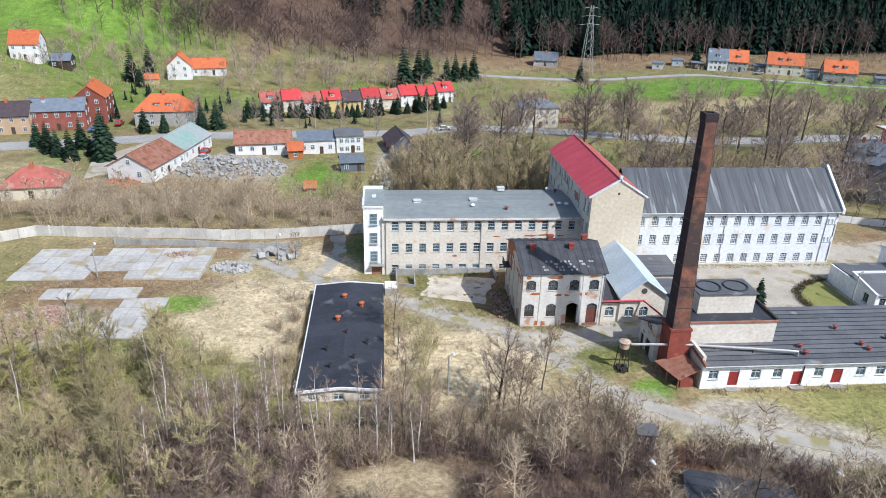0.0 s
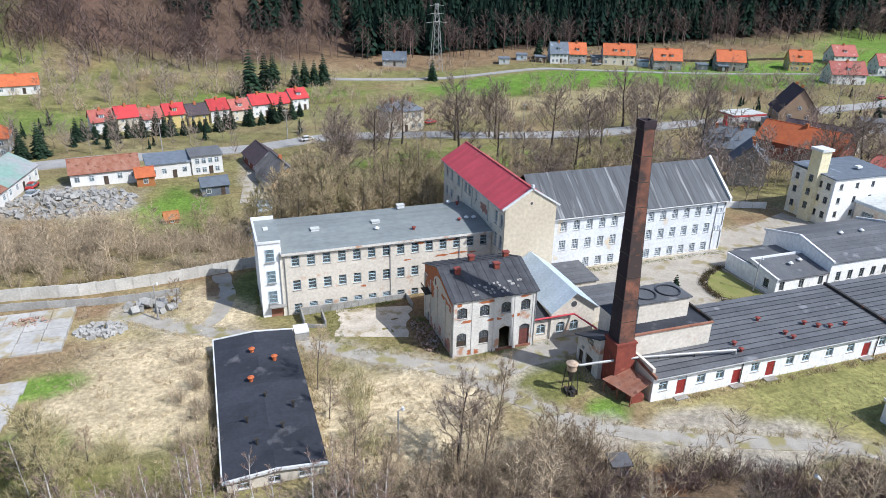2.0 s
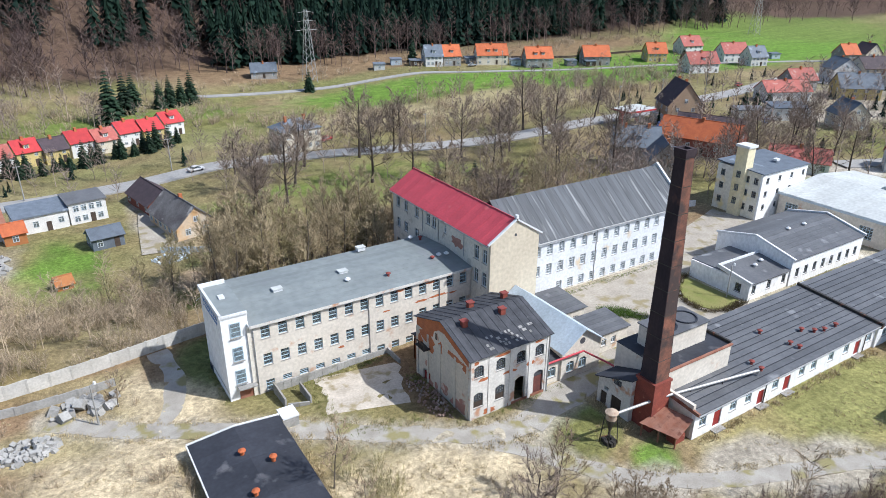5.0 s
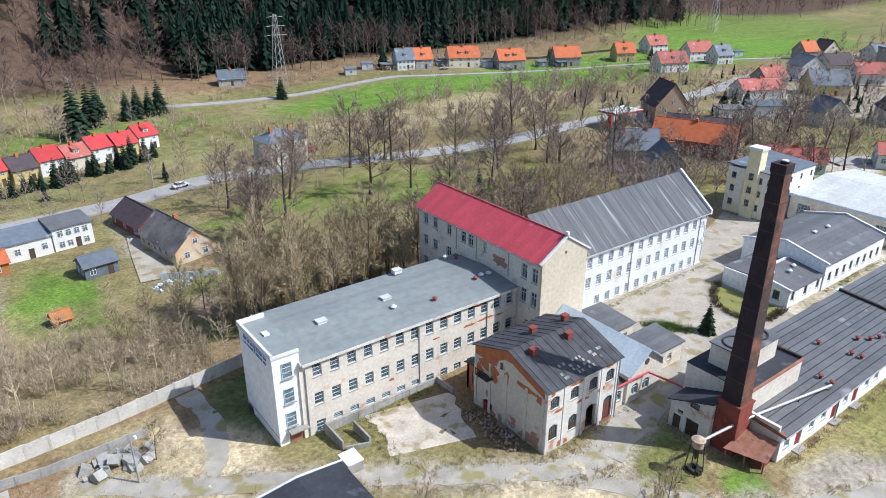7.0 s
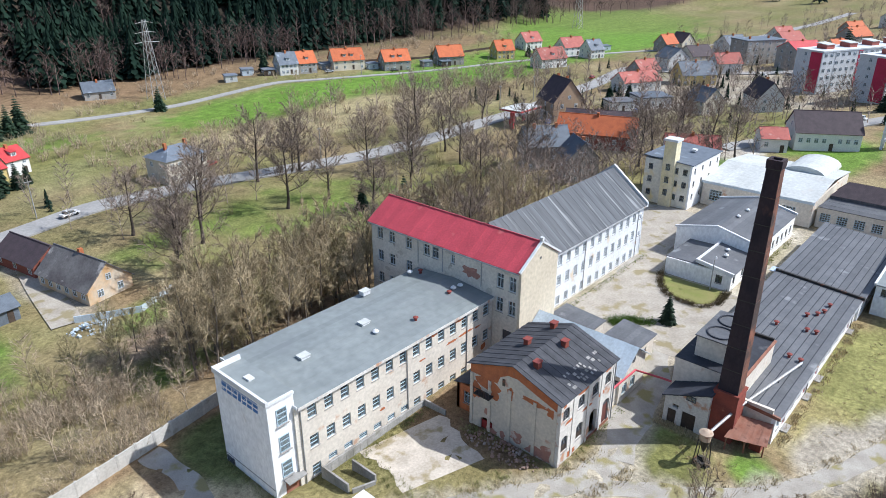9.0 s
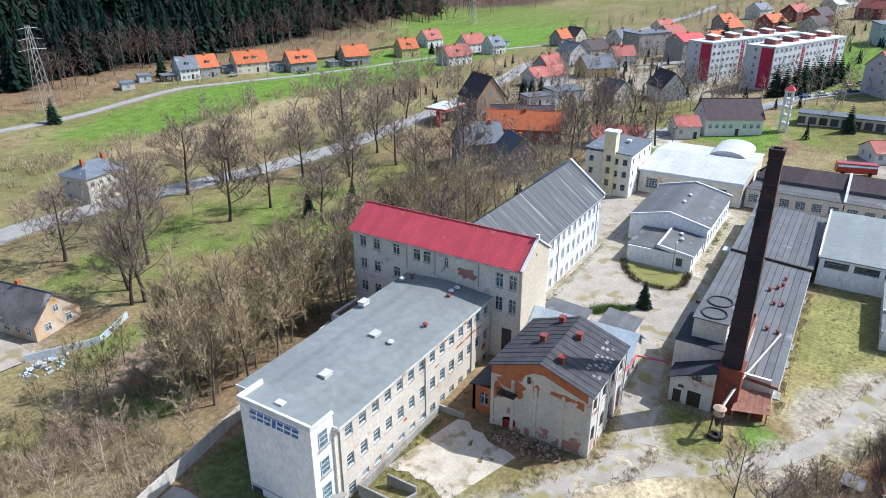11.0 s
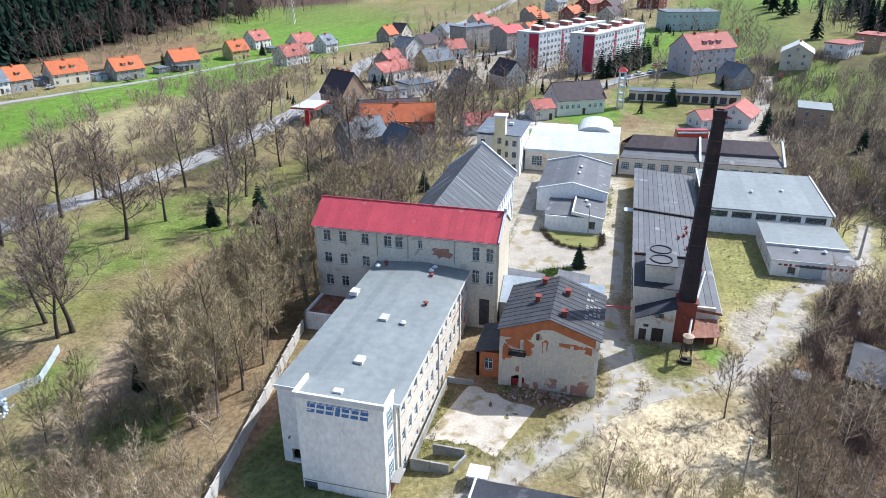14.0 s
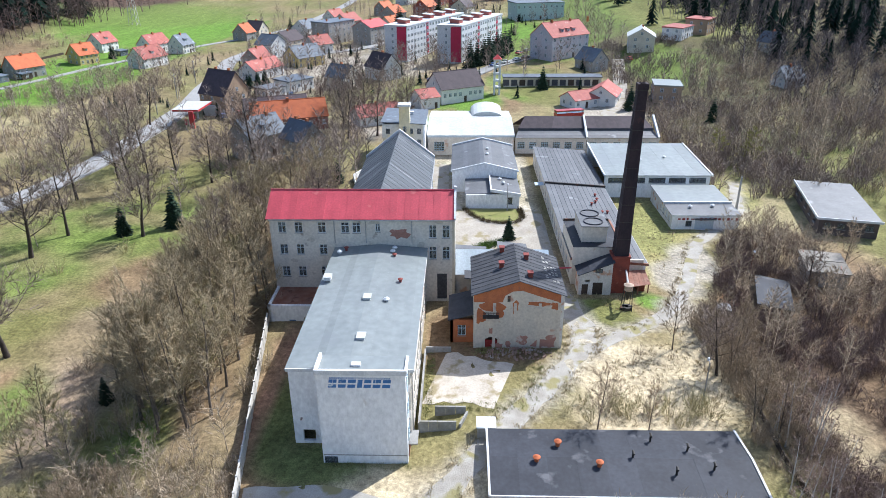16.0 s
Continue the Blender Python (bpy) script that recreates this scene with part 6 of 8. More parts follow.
def small_hut():
    t = thing("transformer_hut", 28.7, 56.6, 0, "small black hut with a pitched lid and white cross marks", "hut")
    c = pose(28.7, 56.6, 0, 0, 0, -12)
    for nm, k, m in (("body", (-0.9, 0.9, -0.8, 0.8, -0.4, 1.5), FRAMEDARK), ("roof", (-1.1, 1.1, -1.05, 1.05, 1.503, 1.65), FELTMID)):
        b = bmesh.new()
        box(b, *k, c)
        part(nm, b, m, t)
    for x in (-0.45, 0.0, 0.45):
        b = bmesh.new()
        box(b, x - 0.04, x + 0.04, -0.83, -0.803, 0.2, 1.2, c @ pose(0, 0, 0, 0, x * 40, 0))
        part("brace", b, TRIM, t)
    s = thing("sunken_shed", 35, 48, 0, "low shed with a dark felt roof sunk in the brush", "shed")
    c = pose(34.5, 46.8, 0, 0, 0, -19)
    b = bmesh.new()
    box(b, -4.8, 4.8, -2.2, 2.2, -0.6, 0.75, c)
    part("body", b, WOODDARK, s)
    corner = [c @ Vector(p) for p in ((-5.2, -2.6, 0.9), (5.2, -2.6, 0.9), (5.2, 2.6, 1.3), (-5.2, 2.6, 1.3))]
    sheets("roof_strip", s, FELTDARK, *corner, 5, 0.12, 0.03, False, "dark patched felt")
    for px, py in ((27.0, 49.0), (44.5, 46.5)):
        q = thing("leaning_lamp", px, py, 0, "crooked rusty lamp post leaning in the brush", "lamp post", "old lamps")
        part("pole", tube([(px, py, -0.3), (px - 0.5, py, 3.6)], [0.06, 0.05], 6), RUST, q)
        part("head", tube([(px - 0.5, py, 3.55), (px - 0.95, py + 0.25, 3.95)], [0.12, 0.2], 8), TRIM, q, "pale lamp head")


small_hut()


def lamp_post(x, y, h=7.0, label="grey concrete lamp post with a white lantern"):
    z = ground(x, y)
    t = thing("street_lamp", x, y, z, label, "lamp post", "lamp posts")
    part("pole", tube([(x, y, z - 0.4), (x, y, z + h)], [0.12, 0.08], 8), CONCRETE, t)
    part("arm", tube([(x, y, z + h), (x + 0.5, y, z + h + 0.25)], [0.05, 0.05], 6), METAL, t)
    part("lantern", tube([(x + 0.5, y, z + h + 0.05), (x + 0.5, y, z + h + 0.4)], [0.18, 0.14], 10), TRIM, t, "small white lantern")


for x, y in ((-44.3, 99.7), (-17.0, 104.9), (72.0, 86.0), (8.0, 66.0)):
    lamp_post(x, y, 5.5)


def rubble(name, label, cx, cy, rx, ry, n, material, seed, size=0.5, kind="stuff"):
    """A heap of broken pieces in one mesh."""
    rnd = random.Random(seed)
    bm = bmesh.new()
    for _ in range(n):
        a, r = rnd.uniform(0, 6.28), math.sqrt(rnd.random())
        x, y = cx + rx * r * math.cos(a), cy + ry * r * math.sin(a)
        z = ground(x, y) + (1 - r) * 1.1 * rnd.random()
        s = size * rnd.uniform(0.4, 1.3)
        box(bm, -s / 2, s / 2, -s / 3, s / 3, -s / 3, s / 3, pose(x, y, z + 0.05, rnd.uniform(0, 90), rnd.uniform(0, 90), rnd.uniform(0, 180)))
    alone(name, bm, material, label, "rubble", kind)


RUBBLEMAT = mat("dusty_brick_rubble", (0.42, 0.25, 0.19), (0.34, 0.27, 0.22), 0.6, 0.95, (0.4, 0.36, 0.32), 0.58, 0.8)
rubble("rubble_heap", "heap of broken grey concrete lumps", -24.4, 103.3, 3.2, 2.2, 160, CONCRETE, 1, 0.7)
rubble("brick_rubble", "wide spread of broken orange brick rubble", -47.5, 84.5, 4.5, 5.5, 800, RUBBLEMAT, 2, 0.42)
rubble("brick_rubble", "thin strip of brick rubble on the slab", -33, 107.5, 4.0, 1.6, 160, RUBBLEMAT, 3, 0.3)
rubble("concrete_scrap", "concrete beams lying by the wall", -18, 109, 4, 2, 30, CONCRETE, 4, 1.4)
rubble("builders_scrap", "builder's yard heaps of pale stone and scrap", -38, 170, 14, 10, 420, CONCRETE, 5, 1.1)
rubble("brick_rubble", "brick heap beside the barn", -60, 158, 4, 4, 260, ORANGEBRICK, 6, 0.6)
rubble("garden_scrap", "blue and grey scrap heap at the garden edge", 2, 158, 4, 2.4, 70, PALEMETAL, 7, 0.5)
rubble("wall_foot_rubble", "debris along the foot of the engine house", 17.9, 88, 1.5, 5.0, 150, RUBBLEMAT, 8, 0.28)


def lawn():
    pts = [(72.6, 94.4), (68.5, 92.4), (66.0, 89.5), (65.6, 86.0), (67.0, 84.2), (70.0, 83.6), (72.8, 84.2)]
    patch("lawn", pts, mat("courtyard_lawn", (0.2, 0.22, 0.06), (0.26, 0.24, 0.09), 0.5, 0.95, bump=0.3), "small green lawn inside the courtyard hedge", 0.14)


lawn()
for x, y in ((73.2, 38.4), (74.2, 38.0)):
    t = thing("concrete_post", x, y, 0, "tall pale concrete post standing in the brush", "post", "concrete posts")
    part("shaft", hull((x - 0.2, y - 0.2, -0.4), (x + 0.2, y - 0.2, -0.4), (x + 0.2, y + 0.2, -0.4), (x - 0.2, y + 0.2, -0.4), (x - 0.12, y - 0.12, 7), (x + 0.12, y - 0.12, 7), (x + 0.12, y + 0.12, 7), (x - 0.12, y + 0.12, 7)), CONCRETE, t)

# ---- houses of the valley ----
def house(label, x, y, rz, w, d, h, rh, wallm, roofm, cols=3, rows=2, roof="gable", chimneys=1, dormers=0, name="house", category="house", group="", z=None, over=0.5, paint=None, door=True, doorm=None):
    """A house with its ridge along its own x: walls, roof, windows on all four sides, chimneys, dormers."""
    z = ground(x, y) if z is None else z
    t = thing(name, 0, 0, 0, label, category, group)
    hw, hd = w / 2, d / 2
    body = bmesh.new()
    if roof == "gable":
        pr = [(-hd, -1.5), (hd, -1.5), (hd, h), (0, h + rh), (-hd, h)]
        a = [body.verts.new((-hw, p, q)) for p, q in pr]
        b = [body.verts.new((hw, p, q)) for p, q in pr]
        body.faces.new(a)
        body.faces.new(b[::-1])
        for i in range(5):
            j = (i + 1) % 5
            body.faces.new((a[j], a[i], b[i], b[j]))
        bmesh.ops.recalc_face_normals(body, faces=body.faces)
        part("wall", body, wallm, t)
        k = over * rh / hd
        for s in (-1, 1):
            n = max(4, int(w / 1.6))
            part("roof", slab((-hw - over * 0.6, s * (hd + over), h - k + 0.06), (hw + over * 0.6, s * (hd + over), h - k + 0.06), (hw + over * 0.6, 0, h + rh + 0.22), (-hw - over * 0.6, 0, h + rh + 0.22), 0.18), roofm, t)
        part("ridge_tiles", tube([(-hw - over * 0.6, 0, h + rh + 0.2), (hw + over * 0.6, 0, h + rh + 0.2)], [0.14, 0.14], 6), roofm, t)
    elif roof == "hip":
        box(body, -hw, hw, -hd, hd, -1.5, h)
        part("wall", body, wallm, t)
        e = max(0.2, hw - hd * 0.9)
        o = over
        part("roof", hull((-hw - o, -hd - o, h), (hw + o, -hd - o, h), (hw + o, hd + o, h), (-hw - o, hd + o, h), (-e, -0.05, h + rh), (e, -0.05, h + rh), (e, 0.05, h + rh), (-e, 0.05, h + rh)), roofm, t)
    else:
        box(body, -hw, hw, -hd, hd, -1.5, h)
        part("wall", body, wallm, t)
        part("roof", hull((-hw - 0.3, -hd - 0.3, h + 0.003), (hw + 0.3, -hd - 0.3, h + 0.003), (hw + 0.3, hd + 0.3, h + 0.003), (-hw - 0.3, hd + 0.3, h + 0.003), (-hw - 0.3, -hd - 0.3, h + 0.3), (hw + 0.3, -hd - 0.3, h + 0.3), (hw + 0.3, hd + 0.3, h + rh), (-hw - 0.3, hd + 0.3, h + rh)), roofm, t)
    fh = h / rows
    # sides turned away from the works carry no windows
    to = (math.atan2(70 - y, 10 - x) - radians(rz))
    sides = [math.sin(to) < 0.25, math.sin(to) > -0.25, math.cos(to) < 0.25, math.cos(to) > -0.25]
    ww, wh = (1.1, 1.35) if fh > 2.2 else (0.9, 0.9)
    for r in range(rows):
        v = r * fh + (fh - wh) * 0.55
        for i, u in enumerate(span(-hw + 1.4, hw - 1.4, cols)):
            if sides[0] and not (door and r == 0 and i == cols // 2):
                window(t, pose(u, -hd - 0.02, v), ww, wh, "cross", paint, False)
            if sides[1]:
                window(t, pose(u, hd + 0.02, v, 0, 0, 180), ww, wh, "cross", paint, False)
        for u in (-hd * 0.45, hd * 0.45):
            if sides[2]:
                window(t, pose(-hw - 0.02, u, v, 0, 0, -90), ww, wh, "cross", paint, False)
            if sides[3]:
                window(t, pose(hw + 0.02, u, v, 0, 0, 90), ww, wh, "cross", paint, False)
    if roof == "gable" and rh > 2.4:
        window(t, pose(-hw - 0.02, 0, h + 0.5, 0, 0, -90), 1.0, 1.2, "cross", paint, False)
        window(t, pose(hw + 0.02, 0, h + 0.5, 0, 0, 90), 1.0, 1.2, "cross", paint, False)
    if door:
        part("door", boxes((span(-hw + 1.4, hw - 1.4, cols)[cols // 2] - 0.5, span(-hw + 1.4, hw - 1.4, cols)[cols // 2] + 0.5, -hd - 0.06, -hd - 0.003, 0, 2.05)), doorm or WOODDARK, t)
    for i in range(chimneys):
        u = 0.0 if chimneys == 1 else -hw * 0.5 + hw * i
        part("chimney", boxes((u - 0.35, u + 0.35, -0.65, 0.1, h + rh - 1.2, h + rh + 0.95)), ORANGEBRICK, t)
    for i in range(dormers):
        u = (i - (dormers - 1) / 2) * min(3.6, w / (dormers + 0.5))
        zz = h + rh * 0.28
        yy = -hd * 0.72
        dm = part("dormer", boxes((u - 0.75, u + 0.75, yy - 0.1, -0.4, zz - 0.4, zz + 1.15)), wallm, t)
        part("dormer_roof", slab((u - 1.0, yy - 0.4, zz + 1.2), (u + 1.0, yy - 0.4, zz + 1.2), (u + 1.0, 0, zz + 1.75), (u - 1.0, 0, zz + 1.75), 0.14), roofm, dm)
        window(dm, pose(u, yy - 0.12, zz), 1.0, 0.95, "cross", paint, False)
    t.matrix_basis = pose(x, y, z, 0, 0, rz)
    return t


BRICKHOUSE = mat("red_house_brick", (0.3, 0.1, 0.075), (0.24, 0.08, 0.06), 0.8, 0.9, rand=0.15)
GREYHOUSE = mat("grey_render", (0.4, 0.38, 0.35), (0.3, 0.29, 0.27), 0.5, 0.92, (0.24, 0.22, 0.2), 0.62, 0.4, rand=0.12)
CREAMHOUSE = mat("cream_render", (0.7, 0.64, 0.52), (0.6, 0.54, 0.43), 0.5, 0.92, rand=0.08)
WHITEHOUSE = mat("white_render", (0.76, 0.75, 0.72), (0.66, 0.65, 0.63), 0.5, 0.92, rand=0.06)
YELLOWHOUSE = mat("yellow_render", (0.66, 0.52, 0.22), (0.58, 0.46, 0.2), 0.5, 0.92, rand=0.1)
TANHOUSE = mat("tan_render", (0.5, 0.36, 0.24), (0.42, 0.3, 0.2), 0.5, 0.92, rand=0.1)

# west of the factory
house("cream bungalow with a broad red hipped roof", -76, 150, 10, 12, 9, 2.8, 3.4, CREAMHOUSE, PINKTILE, 3, 1, "hip")
house("red brick house with a blue-grey slate roof", -96, 212, 12, 15, 9, 6, 2.6, BRICKHOUSE, SLATEROOF, 5, 2, chimneys=2)
house("old brown house with a grey roof", -108, 207, 10, 12, 9, 5.5, 3, TANHOUSE, BROWNROOF, 4, 2)
house("tall dark red brick house with an orange tile roof", -90, 223, 100, 13, 9, 8, 3.4, BRICKHOUSE, TERRACOTTA, 3, 3)
house("grey house with a large orange hipped tile roof", -67, 219, 5, 17, 10, 4.5, 4.6, GREYHOUSE, TERRACOTTA, 5, 2, "hip", dormers=2)
house("white house with an orange tile roof and gable", -79, 283, 100, 11, 9, 5, 4, WHITEHOUSE, TERRACOTTA, 3, 2)
house("white extension with an orange tile roof", -69, 288, 10, 13, 7, 3.2, 3, WHITEHOUSE, TERRACOTTA, 4, 1)
house("small yellow outbuilding with an orange roof", -87, 272, 10, 5, 3.5, 2.2, 1.2, YELLOWHOUSE, TERRACOTTA, 1, 1, chimneys=0, door=False, category="shed")
house("white farmhouse with an orange roof on the slope", -130, 272, 5, 10, 8, 6, 4, WHITEHOUSE, TERRACOTTA, 3, 2)
house("dark timber barn beside the farmhouse", -119, 273, 5, 7, 6, 3, 2, WOODDARK, SLATEROOF, 2, 1, chimneys=0, category="barn", name="barn")


def long_barn():
    t = house("long barn with a grey and red sheet roof", -57, 166, 78, 16, 11, 3.6, 2.8, WHITEHOUSE, RUST, 5, 1, chimneys=0, category="barn", name="barn")
    house("long barn half with a green sheet roof", -54, 183, 80, 17, 11, 3.6, 2.8, WHITEHOUSE, mat("faded_green_sheet", (0.2, 0.36, 0.3), (0.36, 0.34, 0.36), 0.15, 0.7), 5, 1, chimneys=0, category="barn", name="barn")
    patch("barn_yard", [(-70, 160), (-60, 172), (-58, 196), (-66, 194), (-74, 176)], YARD, "dusty barn yard", 0.2)


long_barn()
house("white shed with a long rusty red roof", -32, 186, 8, 15, 7, 3.4, 2.4, WHITEHOUSE, RUST, 5, 1, chimneys=0, name="shed", category="shed")
house("white shed with a dark roof and lean-to", -18, 189, 8, 10, 6.5, 3.6, 1.4, WHITEHOUSE, SLATEROOF, 4, 1, "flat", 0, name="shed", category="shed")
house("white two-storey workshop with a grey roof", -9, 190.5, 8, 7.5, 6.5, 4.6, 0.8, WHITEHOUSE, FELTMID, 4, 2, "flat", 0, name="workshop_house", category="workshop")
house("dark blue-grey garden shed", -7.5, 172, 8, 6, 4.5, 2.6, 1.2, SLATEROOF, SLATEROOF, 2, 1, chimneys=0, name="garden_shed", category="shed")
house("tiny orange timber playhouse on the lawn", -16.7, 155, 10, 2.6, 2.2, 1.3, 0.9, WOODORANGE, WOODORANGE, 1, 1, chimneys=0, name="playhouse", category="playhouse", door=False)
house("orange timber porch shed", -23, 182, 8, 4, 4, 2.6, 1.4, WOODORANGE, TERRACOTTA, 1, 1, chimneys=0, name="garden_shed", category="shed", door=False)
house("long old house with a sagging dark roof and orange end", 8.0, 174, 100, 15, 8.5, 2.8, 3.6, mat("orange_render", (0.6, 0.36, 0.16), (0.66, 0.6, 0.5), 0.3), OLDROOF, 6, 1, chimneys=1)
house("low dark red outbuilding beside the long house", 5.5, 191, 100, 13, 7.5, 2.6, 2.6, BRICKHOUSE, BROWNROOF, 3, 1, chimneys=0, name="outbuilding", category="outbuilding")
house("pale two-storey villa with a blue-grey hipped roof", 51, 219, 8, 12, 9, 6.4, 2.6, CREAMHOUSE, SLATEROOF, 5, 2, "hip", chimneys=2)
house("small grey house at the foot of the hill", 79, 330, -15, 11, 8, 3, 3, GREYHOUSE, SLATEROOF, 3, 1)
# terrace of red-roofed houses
TERR = [(WHITEHOUSE, PINKTILE), (CREAMHOUSE, ROWRED), (WHITEHOUSE, PINKTILE), (YELLOWHOUSE, ROWRED), (YELLOWHOUSE, BROWNROOF), (WHITEHOUSE, ROWRED), (CREAMHOUSE, PINKTILE), (WHITEHOUSE, ROWRED), (YELLOWHOUSE, ROWRED), (WHITEHOUSE, ROWRED)]
for i, (a, b) in enumerate(TERR):
    u = i / (len(TERR) - 1)
    house("narrow terrace house with a red sheet roof", -38 + 61 * u, 238 + 17 * u + (1.4 if i % 2 else 0), 15, 6.2, 8, 3.9 + 0.5 * (i % 2), 2.5, a, b, 2, 2, chimneys=1, group="red terrace", dormers=1 if i % 3 == 0 else 0)
# orchard houses along the lane
for x, y, rz, w, a, b, dm, l in ((157, 315, -18, 8.5, WHITEHOUSE, SLATEROOF, 1, "white half-house with a grey roof"), (165.5, 312.5, -18, 8.5, GREYHOUSE, TERRACOTTA, 1, "grey half-house with an orange tile roof"),
                                 (185, 306, -24, 15, CREAMHOUSE, TERRACOTTA, 2, "pale double house with an orange tile roof"), (202, 291, -24, 13, GREYHOUSE, TERRACOTTA, 2, "grey stone house with an orange tile roof"),
                                 (232, 283, -28, 13, GREYHOUSE, TERRACOTTA, 0, "grey house with a plain orange tile roof"), (266, 275, -28, 10, YELLOWHOUSE, TERRACOTTA, 1, "ochre house with an orange tile roof"),
                                 (300, 282, -15, 12, WHITEHOUSE, PINKTILE, 1, "white house with a red tile roof"), (257, 240, -20, 15, WHITEHOUSE, PINKTILE, 1, "tall pale house with a faded red roof"),
                                 (302, 256, -20, 14, WHITEHOUSE, PINKTILE, 0, "white house with a broad faded red roof"), (298, 240, -20, 9, WHITEHOUSE, SLATEROOF, 1, "white house with red dormers"),
                                 (348, 222, -20, 9, GREYHOUSE, TERRACOTTA, 0, "grey house with an orange roof beside the meadow"), (360, 218, 70, 10, CREAMHOUSE, BROWNROOF, 1, "beige house with a dark roof beside the meadow")):
    house(l, x, y, rz, w, 9.5, 4.6, 4.4, a, b, 4, 2, dormers=dm, group="orchard houses")
for x, y, m in ((148, 316, WOODDARK), (141, 322, PALEMETAL), (176, 311, SLATEROOF), (194, 298, PALEMETAL), (219, 286, SLATEROOF), (226, 280, WOODDARK), (130, 318, WHITEMETAL), (290, 268, SLATEROOF), (330, 250, PALEMETAL)):
    house("small garden shed among the orchard houses", x, y, -20, 5, 4, 2.4, 0.6, m, SLATEROOF, 1, 1, "flat", 0, name="garden_shed", category="shed", group="garden sheds", door=False)
# middle of the town
house("dark grey villa with bay windows and a slate roof", 120, 151, -40, 12, 9, 6.5, 4, GREYHOUSE, SLATEROOF, 4, 3, dormers=1, chimneys=2)
house("dark grey villa with white windows beside the hall", 116, 138, 50, 9, 8, 6, 4, GREYHOUSE, SLATEROOF, 3, 3, dormers=1, chimneys=2)
house("long brick workshop with a bright orange roof", 143, 148, -70, 22, 10, 4.5, 4, BRICKHOUSE, TERRACOTTA, 6, 1, chimneys=1)
house("low building with a maroon sheet roof", 158, 156, -65, 20, 9, 4, 2.2, CREAMHOUSE, BROWNROOF, 5, 1, chimneys=0)
house("old beige house with a steep dark gabled roof", 164, 174, 60, 12, 11, 7, 6.5, TANHOUSE, BROWNROOF, 3, 2, chimneys=2)
house("white house with a red tile roof", 230, 180, -25, 18, 9, 4, 3.2, WHITEHOUSE, PINKTILE, 5, 1)
house("low white workshop with a grey flat roof", 202, 160, -35, 12, 9, 4, 0.7, WHITEHOUSE, SLATEROOF, 4, 1, "flat", 0)
house("low grey shed with a flat roof", 190, 166, -35, 9, 7, 3.2, 0.5, WHITEHOUSE, FELTMID, 3, 1, "flat", 0)
house("yellow house with a broad grey roof", 258, 168, -40, 15, 11, 4.5, 4.5, YELLOWHOUSE, SLATEROOF, 4, 2)
house("white house with a steep dark roof", 223, 128, 40, 13, 9, 5, 5, WHITEHOUSE, BROWNROOF, 3, 2)
house("low red-roofed building behind the trees", 148, 122, -60, 14, 8, 3.2, 2.4, WHITEHOUSE, PINKTILE, 4, 1)
house("grey town block with a flat roof", 327, 166, -30, 22, 12, 11, 0.6, GREYHOUSE, SLATEROOF, 6, 4, "flat", 2)
house("grey and red town block", 322, 145, -30, 16, 12, 9, 3, GREYHOUSE, ROWRED, 5, 3)
house("red-roofed white hall house", 175, 47, -20, 13, 10, 3.4, 3, WHITEHOUSE, PINKTILE, 4, 1, chimneys=0)
house("low red-roofed white annex", 170, 56, -60, 10, 8, 3, 2, WHITEHOUSE, PINKTILE, 3, 1, chimneys=0)
house("pale pink apartment house with a red mansard roof", 249, 53, -50, 23, 13, 9.5, 5, mat("pale_pink_render", (0.62, 0.5, 0.5), (0.55, 0.56, 0.62), 0.15), PINKTILE, 6, 3, dormers=3, chimneys=3)
house("grey gabled house among gardens", 224, 43, 30, 11, 8, 4, 4, GREYHOUSE, SLATEROOF, 3, 2)
house("large white house with a white sheet roof", 248, 18, -12, 15, 11, 5.5, 3, CREAMHOUSE, WHITEMETAL, 4, 2)
house("modern flat house of white and brown blocks", 260, -1, -35, 15, 9, 4.6, 0.6, WHITEHOUSE, PINKTILE, 5, 2, "flat", 0)
house("modern flat house of white and brown blocks", 273, -15, -35, 13, 10, 6.5, 0.6, TANHOUSE, PINKTILE, 4, 2, "flat", 0)
house("tan flat-roofed house with dark windows", 178, 25, -10, 11, 9, 5.5, 0.5, TANHOUSE, FELTGREY, 3, 2, "flat", 0)
house("white house with a blue-grey roof in the trees", 196, -24, -70, 9, 7, 3.5, 3.5, WHITEHOUSE, SLATEROOF, 3, 2)
house("small green-walled house behind the trees", 238, -34, 30, 9, 7, 4, 3.5, CREAMHOUSE, SLATEROOF, 3, 1)
